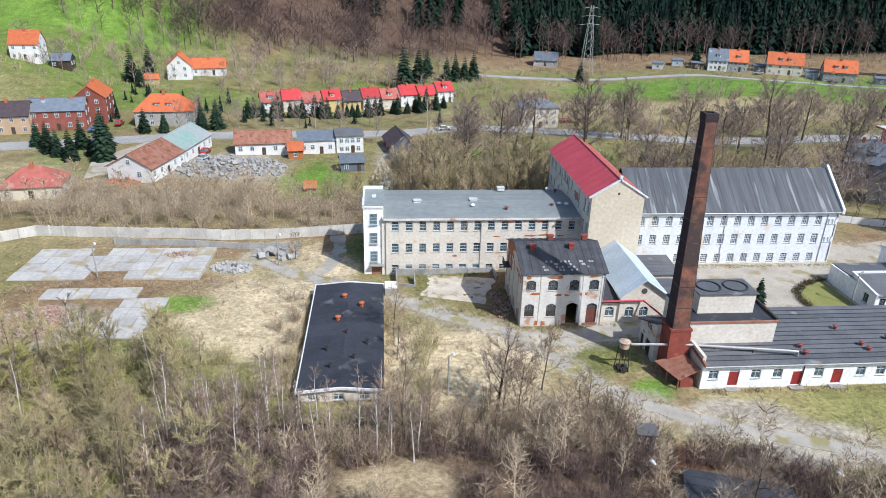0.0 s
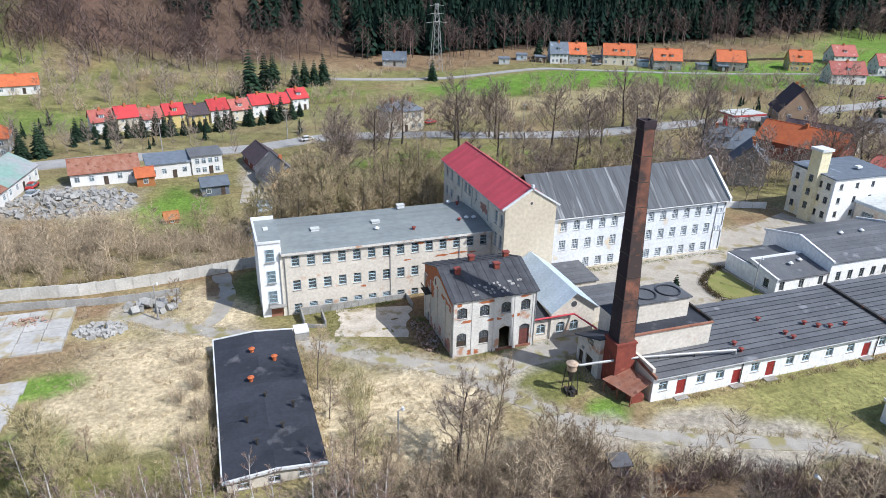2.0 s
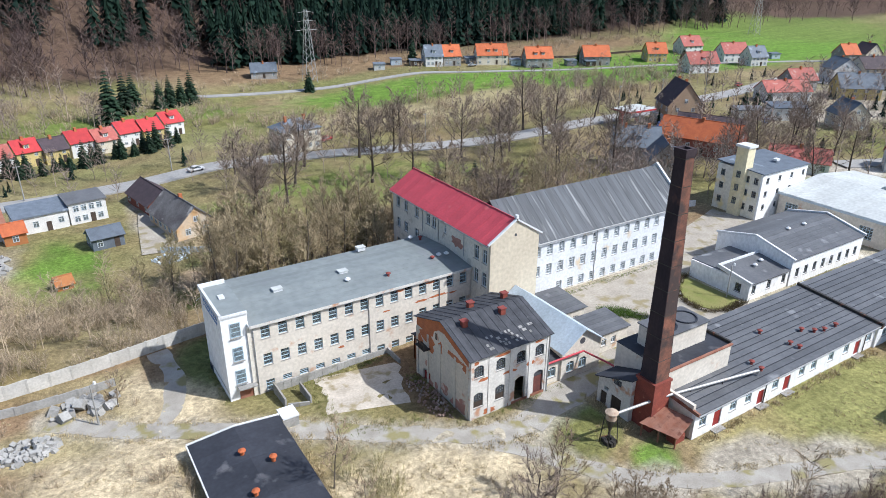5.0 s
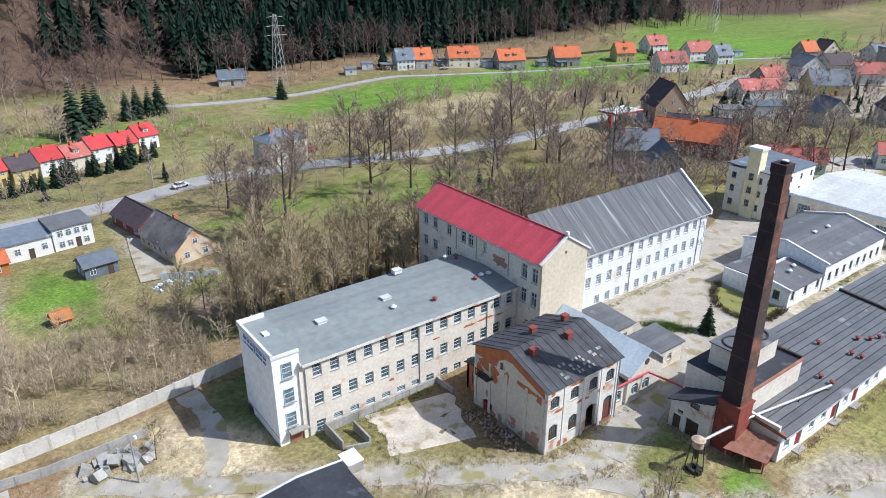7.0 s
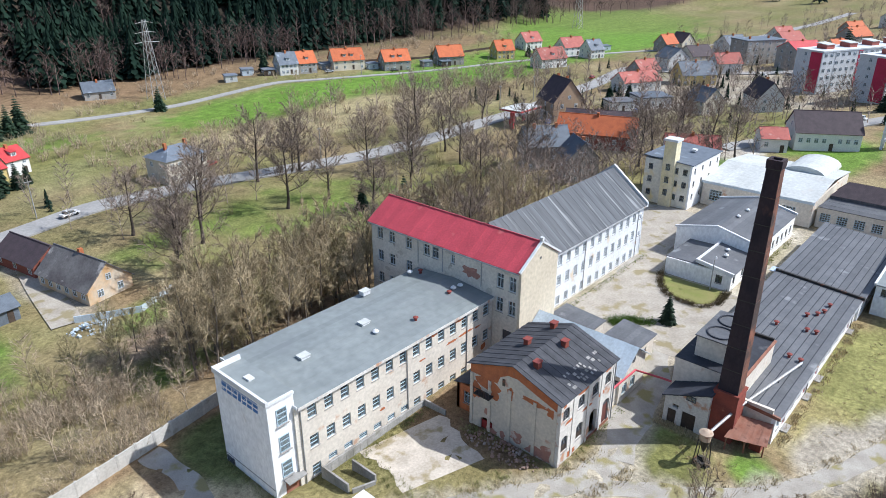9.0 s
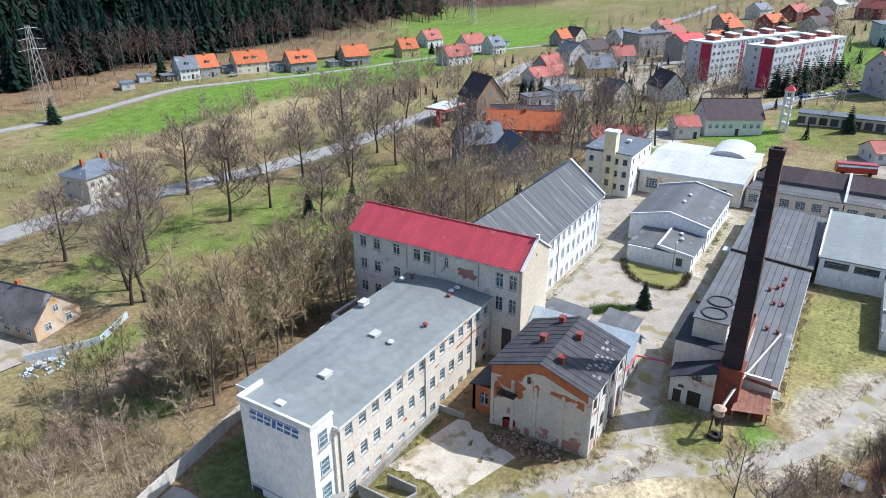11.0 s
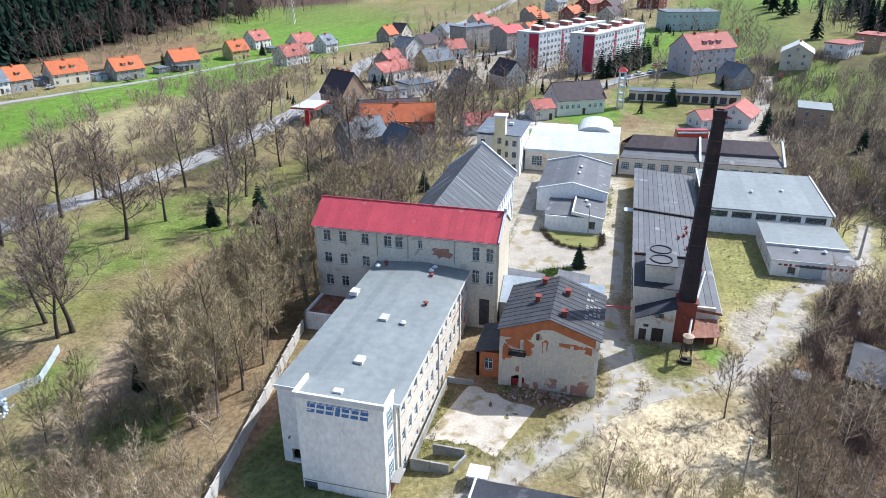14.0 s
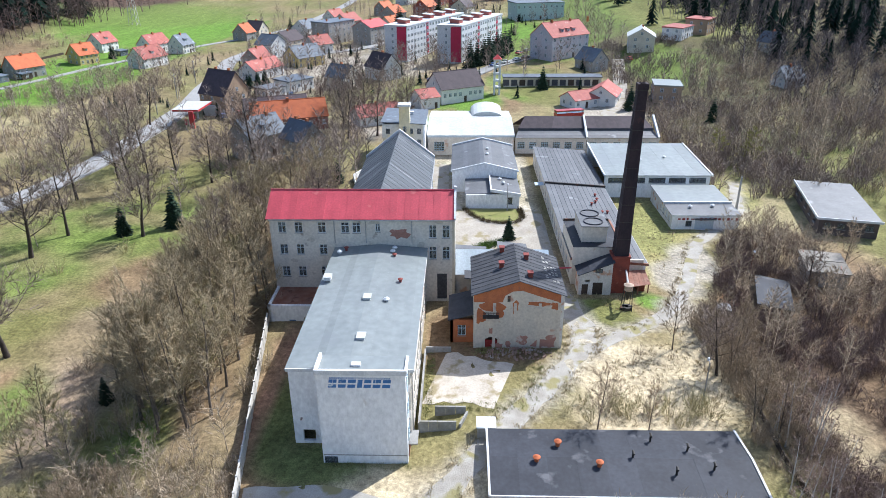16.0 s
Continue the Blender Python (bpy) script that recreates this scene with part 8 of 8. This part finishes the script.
def far_tree(seed, h, spread, limbs, twigs, r0):
    """A light leafless tree for the distance."""
    r = np.random.RandomState(seed)
    s = Soup()
    top = np.array((r.normal(0, 0.4), r.normal(0, 0.4), h * 0.92))
    s.twig(np.array((0, 0, -0.4)), top, r0 * 2.2)
    for i in range(limbs):
        u = 0.2 + 0.75 * (i + r.rand()) / limbs
        p = top * u
        g = i * 2.4 + r.normal(0, 0.4)
        d = unit(np.array((math.cos(g), math.sin(g), r.uniform(0.7, 1.5))))
        q = p + d * spread * (1.1 - 0.6 * u) * r.uniform(0.8, 1.3)
        s.sliver(p, q, r0 * 1.1)
        for _ in range(twigs):
            o = p + (q - p) * r.uniform(0.25, 0.95)
            s.sliver(o, o + unit(d + r.normal(0, 0.55, 3)) * spread * r.uniform(0.2, 0.5), r0 * 0.7)
    return s.arrays()


MIDB = [far_tree(70 + i, 10, 3.2, 20, 15, 0.045) for i in range(4)]
SH = [shrub(i, 3.0, 2.6, 20, 10) for i in range(5)]
FARSH = [shrub(10 + i, 3.0, 2.8, 14, 7, 0.045) for i in range(4)]
for i in range(3):
    tree_kind(("park", i), bare_tree(10 + i, 16, 7.2, 19, 8, 15, 0.36, 0.28, 0.07, 0.03), BARKDARK, TWIGDARK)
    tree_kind(("tall", i), bare_tree(24 + i, 16, 5.2, 20, 7, 17, 0.2, 0.2, 0.05, 0.026, 1.25), BARK, TWIGTALL)
    tree_kind(("slim", i), bare_tree(20 + i, 13, 4.4, 15, 7, 13, 0.14, 0.22, 0.05, 0.024, 1.2), BARK, TWIG)
    tree_kind(("olive", i), bare_tree(30 + i, 11, 4.4, 16, 7, 15, 0.13, 0.15, 0.06, 0.028, 1.2), BARK, TWIGOLIVE)
    tree_kind(("birch", i), bare_tree(40 + i, 11, 2.4, 12, 5, 12, 0.11, 0.3, 0.05, 0.018, 1.0), BIRCHBARK, TWIGRED)
    tree_kind(("young", i), bare_tree(50 + i, 7, 2.4, 13, 6, 13, 0.08, 0.15, 0.07, 0.022, 1.1), BARK, TWIG)
for i in range(2):
    tree_kind(("spruce", i), conifer(60 + i, 10, 3.0, 15, 10), BARKDARK, NEEDLE)
    tree_kind(("larch", i), bare_tree(64 + i, 10, 3.0, 26, 6, 16, 0.12, 0.08, 0.03, 0.034, 0.3), BARK, LARCH)
LABELS = {"tall": ("tall leafless tree with dense olive-brown twigs", "tree"), "park": ("broad leafless park tree with dark limbs", "tree"), "slim": ("tall slim leafless brown tree", "tree"), "olive": ("leafless tree with olive buds", "tree"), "birch": ("thin white-stemmed leafless birch", "birch tree"),
          "young": ("young leafless tree in rough grass", "tree"), "spruce": ("dark green spruce with dense boughs", "conifer tree"), "larch": ("fresh yellow-green larch tree in brush", "conifer tree")}


def tree(kind, x, y, sc=1.0, i=0, turn=0.0, stretch=1.0):
    a, b = KINDS[kind, i % (2 if kind in ("spruce", "larch") else 3)]
    t = new({"spruce": "spruce_tree", "larch": "larch_tree", "birch": "birch_tree"}.get(kind, "bare_tree"))
    t.empty_display_size = 0.5
    t.matrix_basis = Matrix.Translation((x, y, ground(x, y))) @ Matrix.Rotation(turn, 4, "Z") @ Matrix.Diagonal((sc, sc, sc * stretch, 1))
    for nm, me in (("trunk", a), ("crown", b)):
        o = new(nm, me)
        o.parent = t
    tagged(t, *LABELS[kind])


tr = random.Random(77)


def thicket(name, label, places, bases, material, lo, hi, seed, category="thicket"):
    r = random.Random(seed)
    v, f = merged(bases, [(x, y, r.uniform(0, 6.28), r.uniform(lo, hi), r.randrange(9)) for x, y in places])
    tagged(new(name, mesh_from(name, v, f, material)), label, category, kind="stuff")


def grove(kinds, places, lo, hi, heap="", tone=None):
    if heap:
        thicket("far_grove", heap, places, MIDB, tone or TWIGSTUFF, lo, hi, len(places), "trees")
        return
    for x, y in places:
        tree(tr.choice(kinds), x, y, tr.uniform(lo, hi), tr.randrange(3), tr.uniform(0, 6.28), tr.uniform(0.9, 1.12))


# the wooded strip behind the wing
grove(["tall", "tall", "olive"], scatter(3, 32, 125.5, 137, 34, 1, 2.4), 0.85, 1.12)
grove(["tall", "olive", "slim"], scatter(14, 36, 135, 144, 14, 17, 2.8), 0.65, 0.9)
grove(["young", "olive"], scatter(-14, 12, 130, 150, 12, 18, 3.0), 0.55, 0.9)
grove(["tall", "slim", "olive", "park"], scatter(34, 80, 120, 143, 40, 2, 3.2), 0.7, 1.0)
grove(["park"], [(19.9, 162.9), (21.8, 161.8), (23, 168), (31.4, 174), (24, 189), (55.5, 178), (66.5, 161), (66.8, 176.8), (76, 200), (103, 183), (114, 181), (63, 201), (74, 201), (119, 197), (126, 190), (145, 192), (38, 186), (46, 200), (88, 186), (95, 176), (86, 168), (108, 170), (100, 158), (112, 150), (92, 150)], 0.85, 1.25)
grove([], scatter(60, 125, 148, 186, 10, 3, 5.0), 0.9, 1.3, "slim leafless trees on the park grass", GREYSTUFF)
grove([], scatter(10, 60, 186, 212, 9, 4, 5.0), 0.9, 1.25, "leafless trees along the valley road", GREYSTUFF)
grove([], scatter(-40, 0, 121, 150, 30, 5, 2.5), 0.5, 0.95, "young leafless trees behind the factory wall")
grove([], scatter(-90, -24, 120, 150, 50, 6, 2.5), 0.5, 0.95, "thin leafless trees in the brown thicket")
grove([], scatter(-60, 30, 196, 222, 26, 7, 4.0), 0.8, 1.1, "slim leafless trees beside the road", GREYSTUFF)
# foreground, with an open straw clearing
CLEAR.append((-5, 9, 48, 54.5))
grove(["birch"], scatter(-22, 4, 54, 65, 34, 8, 1.2), 0.6, 0.9)
grove(["birch", "young", "olive"], scatter(-48, -12, 46, 76, 46, 9, 2.0), 0.6, 1.0)
grove(["olive", "olive", "young"], scatter(-58, -26, 44, 74, 40, 10, 2.4), 0.55, 0.95)
grove(["young", "young", "slim"], scatter(0, 27, 57, 63.5, 24, 11, 1.4), 0.5, 0.85)
tree("park", 13.5, 62.5, 0.62, 1, 2.0)
tree("slim", 19.5, 66.5, 0.75, 0, 1.0)
tree("slim", 1.8, 80.0, 0.72, 2, 0.3)
tree("young", 2.2, 74.0, 0.9, 1, 0.3)
tree("young", -14.5, 107.5, 0.8, 1, 1.3)
grove([], scatter(26, 62, 28, 54, 60, 12, 2.0), 0.4, 0.8, "young leafless trees in the brush")
grove([], scatter(-21, -8, 44, 60, 70, 19, 1.0), 0.4, 0.62, "close-set leafless saplings beside the clearing", REDSTUFF)
grove([], scatter(-20, 34, 22, 57, 80, 13, 2.0), 0.4, 0.85, "leafless trees rising from the red brush")
grove([], scatter(78, 150, -30, 40, 90, 14, 4.0), 0.6, 1.1, "leafless trees east of the works")
grove([], scatter(130, 215, -70, 12, 80, 15, 4.0), 0.8, 1.3, "leafless trees along the stream")
grove([], scatter(84, 128, 120, 150, 40, 16, 2.8), 0.9, 1.3, "leafless trees between the hall and the villas", GREYSTUFF)
grove(["park"], [(132, 120), (146, 132), (152, 140), (160, 132), (168, 124), (154, 112), (150, 126), (172, 136), (138, 112), (130, 128)], 0.75, 1.0)
tree("park", 33, 42.5, 0.6, 0, 1.2)
tree("slim", 46, 30, 0.7, 1, 0.2)
# conifers that stand out
for x, y, s in ((57.3, 86.6, 0.5), (72, 156.4, 0.95), (67.2, 165.3, 0.7), (11.7, 142.1, 0.42), (90.3, 124.3, 0.6), (-76, 190, 1.15), (-79, 176, 0.9), (-84, 180, 0.8), (-88, 184, 0.9), (-93, 189, 0.8), (-72, 183, 0.7), (-81, 188, 0.9), (-76, 181, 0.6), (-71, 176, 1.3), (-70, 206, 0.8), (-64.5, 206.5, 0.7),
                (-95, 274, 1.3), (-92, 286, 1.2), (-90, 268, 0.8), (9.5, 280, 1.9), (16, 292, 1.5), (20, 300, 1.3), (28, 294, 1.1), (32, 296, 1.2), (36, 296, 1.1), (40, 298, 1.3), (88, 300, 1.0), (-54, 209, 0.9), (-50, 211, 1.0), (239, 86, 1.2), (243, 84, 1.3), (247, 82, 1.1), (236, 89, 1.1), (251, 80, 1.3), (256, 78, 1.1), (234, 92, 1.2),
                (262, 76, 1.2), (266, 74, 1.1), (192, 66, 0.9), (165, 40, 0.9), (150, 18, 0.8), (205, 178, 0.7), (209, 176, 0.7), (213, 174, 0.7), (340, 130, 1.6), (350, 132, 1.7), (380, 110, 1.6), (150, 322, 1.2), (244, 286, 0.9), (280, 268, 0.8), (370, 200, 1.0), (230, 292, 0.8)):
    tree("spruce", x, y, s, tr.randrange(2), tr.uniform(0, 6))
for i in range(26):
    u = i / 25
    tree("spruce", -44 + 66 * u + tr.uniform(-1, 1), 226 + 16 * u + tr.uniform(-2.0, 2.0), tr.uniform(0.5, 0.95), i, tr.uniform(0, 6))
for x, y, s in ((-41, 68, 0.85), (-33, 66.5, 0.95), (-45, 58, 0.8), (110, 30, 0.9), (104, 24, 1.1)):
    tree("larch", x, y, s, tr.randrange(2), tr.uniform(0, 6))

# thickets, one heap for each tone
LOW = [shrub(20 + i, 1.5, 1.8, 20, 5, 0.022) for i in range(4)]


def along(pts, n, w):
    """n places strewn along a line."""
    r = random.Random(n)
    out = []
    seg = [math.hypot(b[0] - a[0], b[1] - a[1]) for a, b in zip(pts, pts[1:])]
    for _ in range(n):
        k = r.choices(range(len(seg)), seg)[0]
        t = r.random()
        out.append((pts[k][0] + (pts[k + 1][0] - pts[k][0]) * t + r.uniform(-w, w), pts[k][1] + (pts[k + 1][1] - pts[k][1]) * t + r.uniform(-w, w)))
    return out


thicket("brown_thicket", "dense brown leafless thicket behind the wall", scatter(-100, -2, 119, 152, 600, 31, 0, 0.3) + scatter(0, 60, 122, 150, 80, 32, 0, 0.35), SH, TWIGSTUFF, 0.7, 1.3, 1)
thicket("foreground_thicket", "leafless brown brush in the rough ground", scatter(-60, 2, 30, 69, 520, 33, 0, 0.3) + scatter(0, 32, 56.5, 62, 120, 34, 0, 0.3) + scatter(12, 28, 54, 60, 70, 41) + scatter(-14, -10, 62, 92, 30, 35), SH, TWIGSTUFF, 0.5, 1.1, 2)
thicket("olive_thicket", "budding olive brush", scatter(-70, -14, 40, 76, 360, 36, 0, 0.3) + scatter(1, 8, 66, 86, 26, 37) + scatter(60, 150, -30, 42, 190, 38), SH, OLIVESTUFF, 0.5, 1.1, 3)
thicket("red_thicket", "dense reddish leafless brush", scatter(-24, 40, 22, 58.5, 950, 39, 0, 0.15) + scatter(40, 62, 32, 52, 110, 40) + scatter(51, 61, 43, 50, 45, 45) + scatter(28, 42, 41, 54, 60, 78), SH, REDSTUFF, 0.5, 1.1, 4)
thicket("scrub", "low dry scrub scattered over the rough grass", scatter(-62, -10, 70, 112, 120, 42, 0, 0.4) + scatter(2, 20, 62, 80, 16, 43) + scatter(20, 60, 50, 58, 12, 44), LOW, TWIGSTUFF, 0.4, 1.1, 5)
thicket("valley_brush", "leafless brush along the valley fields", scatter(40, 240, 205, 262, 420, 46, 0, 0.3) + scatter(-140, 60, 256, 320, 300, 47, 0, 0.35) + scatter(60, 330, 300, 335, 130, 48, 0, 0.3), FARSH, TWIGSTUFF, 0.8, 1.6, 6)
thicket("garden_bushes", "fresh green budding bushes in the gardens", scatter(60, 345, 250, 300, 60, 75) + scatter(40, 130, 150, 186, 40, 76) + scatter(150, 330, 110, 215, 60, 77), FARSH, OLIVESTUFF, 0.6, 1.1, 22, "shrubs")
thicket("east_brush", "grey-brown leafless brush east of the works", scatter(84, 260, -90, 40, 900, 49, 0, 0.3) + scatter(70, 112, 14, 40, 90, 69) + scatter(84, 170, -40, 40, 420, 82), FARSH, GREYSTUFF, 0.9, 1.9, 7)
thicket("hedge", "brown clipped hedge round the courtyard lawn", along([(72.8, 95.0), (69, 93.2), (66.2, 91), (64.9, 87.4), (65.4, 84.4), (68, 83.1), (73.2, 83.4)], 170, 0.35), LOW, HEDGE, 0.45, 0.7, 8, "hedge")
thicket("green_hedge", "fresh green clipped hedge in the courtyard", along([(51.8, 93.2), (53.6, 91), (55.6, 88.6)], 130, 1.1), LOW, GREENLEAF, 0.5, 0.7, 9, "hedge")
thicket("hall_foot_grass", "rough green growth along the hall foot", [(43 + 0.8 * k, 100.6) for k in range(44)], LOW, GREENLEAF, 0.2, 0.35, 10, "grass")

# far bare trees and forest, one heap each
FARB = [far_tree(80 + i, 13, 4.2, 13, 9, 0.09) for i in range(5)]


def far_conifer(seed, h, r0, tiers, n):
    r = np.random.RandomState(seed)
    s = Soup()
    s.twig(np.array((0, 0, -0.4)), np.array((0, 0, h)), h * 0.016)
    for i in range(tiers):
        u = i / tiers
        z, rad = h * (0.08 + 0.88 * u), r0 * (1 - u) ** 0.8 + 0.2
        for k in range(n):
            g = 2 * math.pi * (k + r.uniform(-0.4, 0.4)) / n + i
            w = 2.2 / n
            ln = rad * r.uniform(0.75, 1.2)
            j = len(s.v)
            s.v += [np.array((0, 0, z + h * 0.13)), np.array((math.cos(g - w) * ln * 0.8, math.sin(g - w) * ln * 0.8, z)), np.array((math.cos(g) * ln, math.sin(g) * ln, z - 0.2 * ln)), np.array((math.cos(g + w) * ln * 0.8, math.sin(g + w) * ln * 0.8, z))]
            s.f += [(j, j + 1, j + 2), (j, j + 2, j + 3)]
    return s.arrays()


FARC = [far_conifer(90 + i, 20, 4.6, 10, 6) for i in range(5)]


def wood_places(x0, x1, y0, y1, n, seed, wob):
    return scatter(x0, x1, y0, y1, n, seed, 0, wob)


thicket("garden_evergreens", "clipped dark evergreens in the house gardens", scatter(150, 330, 110, 215, 110, 72) + scatter(-100, 20, 212, 260, 40, 73) + scatter(180, 420, 40, 110, 60, 74), FARC, NEEDLESTUFF, 0.1, 0.3, 21, "shrubs")
thicket("town_trees", "leafless trees among the town houses", scatter(110, 330, 105, 205, 300, 51, 0, 0.15, 1) + scatter(190, 420, 20, 130, 220, 52, 0, 0.2) + scatter(330, 640, 60, 230, 150, 53) + scatter(110, 260, 205, 260, 80, 54, 0, 0.3) + scatter(-140, 30, 256, 330, 130, 55, 0, 0.3), FARB, GREYSTUFF, 0.5, 0.95, 11, "trees")
thicket("east_wood", "leafless grey wood on the east slope", scatter(150, 420, -170, -14, 700, 56) + scatter(300, 900, -200, -20, 160, 57, 0, 0.3), FARB, DARKSTUFF, 0.7, 1.2, 12, "wood")
thicket("east_spruces", "dark spruces standing in the east wood", scatter(215, 420, -170, -30, 150, 79, 0, 0.3) + scatter(255, 420, -60, 5, 30, 80), FARC, NEEDLESTUFF, 0.5, 0.95, 23, "wood")
thicket("hill_bare_wood", "leafless brown beech wood on the hillside", scatter(-160, 130, 338, 520, 900, 58, 0, 0.1) + scatter(90, 420, 332, 372, 260, 59) + scatter(400, 800, 330, 480, 260, 60) + scatter(-330, -140, 330, 520, 120, 61, 0, 0.35) + scatter(-150, 0, 326, 400, 220, 68), FARB, HILLSTUFF, 0.9, 1.5, 13, "wood")
thicket("hill_spruce_wood", "dark spruce forest on the hillside", scatter(70, 420, 348, 480, 1100, 62) + scatter(70, 420, 470, 580, 500, 81) + scatter(-160, 70, 375, 560, 300, 63, 0, 0.4) + scatter(-420, -120, 390, 600, 240, 64) + scatter(420, 900, 420, 640, 300, 65), FARC, NEEDLESTUFF, 0.8, 1.35, 14, "wood")
thicket("far_wood", "dark distant woods on the far slopes", scatter(700, 1500, -300, 350, 500, 66, 0, 0.4) + scatter(150, 700, 560, 700, 250, 67), FARC, NEEDLESTUFF, 1.0, 1.7, 15, "wood")


def tuft(seed):
    r = np.random.RandomState(seed)
    s = Soup()
    for _ in range(16):
        p = np.array((r.uniform(-0.5, 0.5), r.uniform(-0.5, 0.5), -0.05))
        s.sliver(p, p + np.array((r.normal(0, 0.16), r.normal(0, 0.16), r.uniform(0.2, 0.55))), 0.035)
    return s.arrays()


CLEAR.pop()
TUFTS = [tuft(i) for i in range(5)]
thicket("dry_grass", "tussocks of bleached dry grass", scatter(-60, -10, 66, 112, 1100, 71) + scatter(0, 34, 58, 82, 900, 72) + scatter(34, 78, 48, 64, 250, 73), TUFTS, GRASSBLADE, 0.3, 0.75, 16, "grass")
thicket("yard_weeds", "green and straw weeds along the yard edges and wall feet", along([(5.6, 99.6), (18.4, 99.6)], 90, 0.5) + along([(7.2, 99), (6.0, 90), (8, 86.5), (16, 85.5)], 130, 0.9) + along([(18.6, 94), (18.8, 82)], 80, 0.7) + along([(-2.9, 110), (-2.9, 101)], 50, 0.5) + along([(20, 81.2), (34, 81.6)], 50, 0.4) + along([(48, 100.2), (78, 100.2)], 110, 0.4) + along([(84, 82.6), (105, 82.6)], 70, 0.4), TUFTS, WEED, 0.4, 0.85, 24, "weeds")
thicket("shed_foot_grass", "rough grass along the workshop and shed feet", along([(39, 65), (76, 65)], 160, 0.5) + along([(-10.3, 66), (-10.3, 92)], 140, 0.5) + along([(1.2, 66), (1.2, 91)], 140, 0.6) + along([(34.5, 77.8), (34.4, 71)], 50, 0.5), TUFTS, GRASSBLADE, 0.6, 1.3, 25, "grass")
thicket("track_verge", "tufts of straw and green along the cobbled tracks", along([(x, y + 2.0) for x, y in COBBLES], 160, 0.6) + along([(x, y - 2.2) for x, y in COBBLES], 160, 0.7) + along([(x, y + 1.6) for x, y in COBBLES_C], 150, 0.6), TUFTS, GRASSBLADE, 0.5, 1.1, 26, "grass")
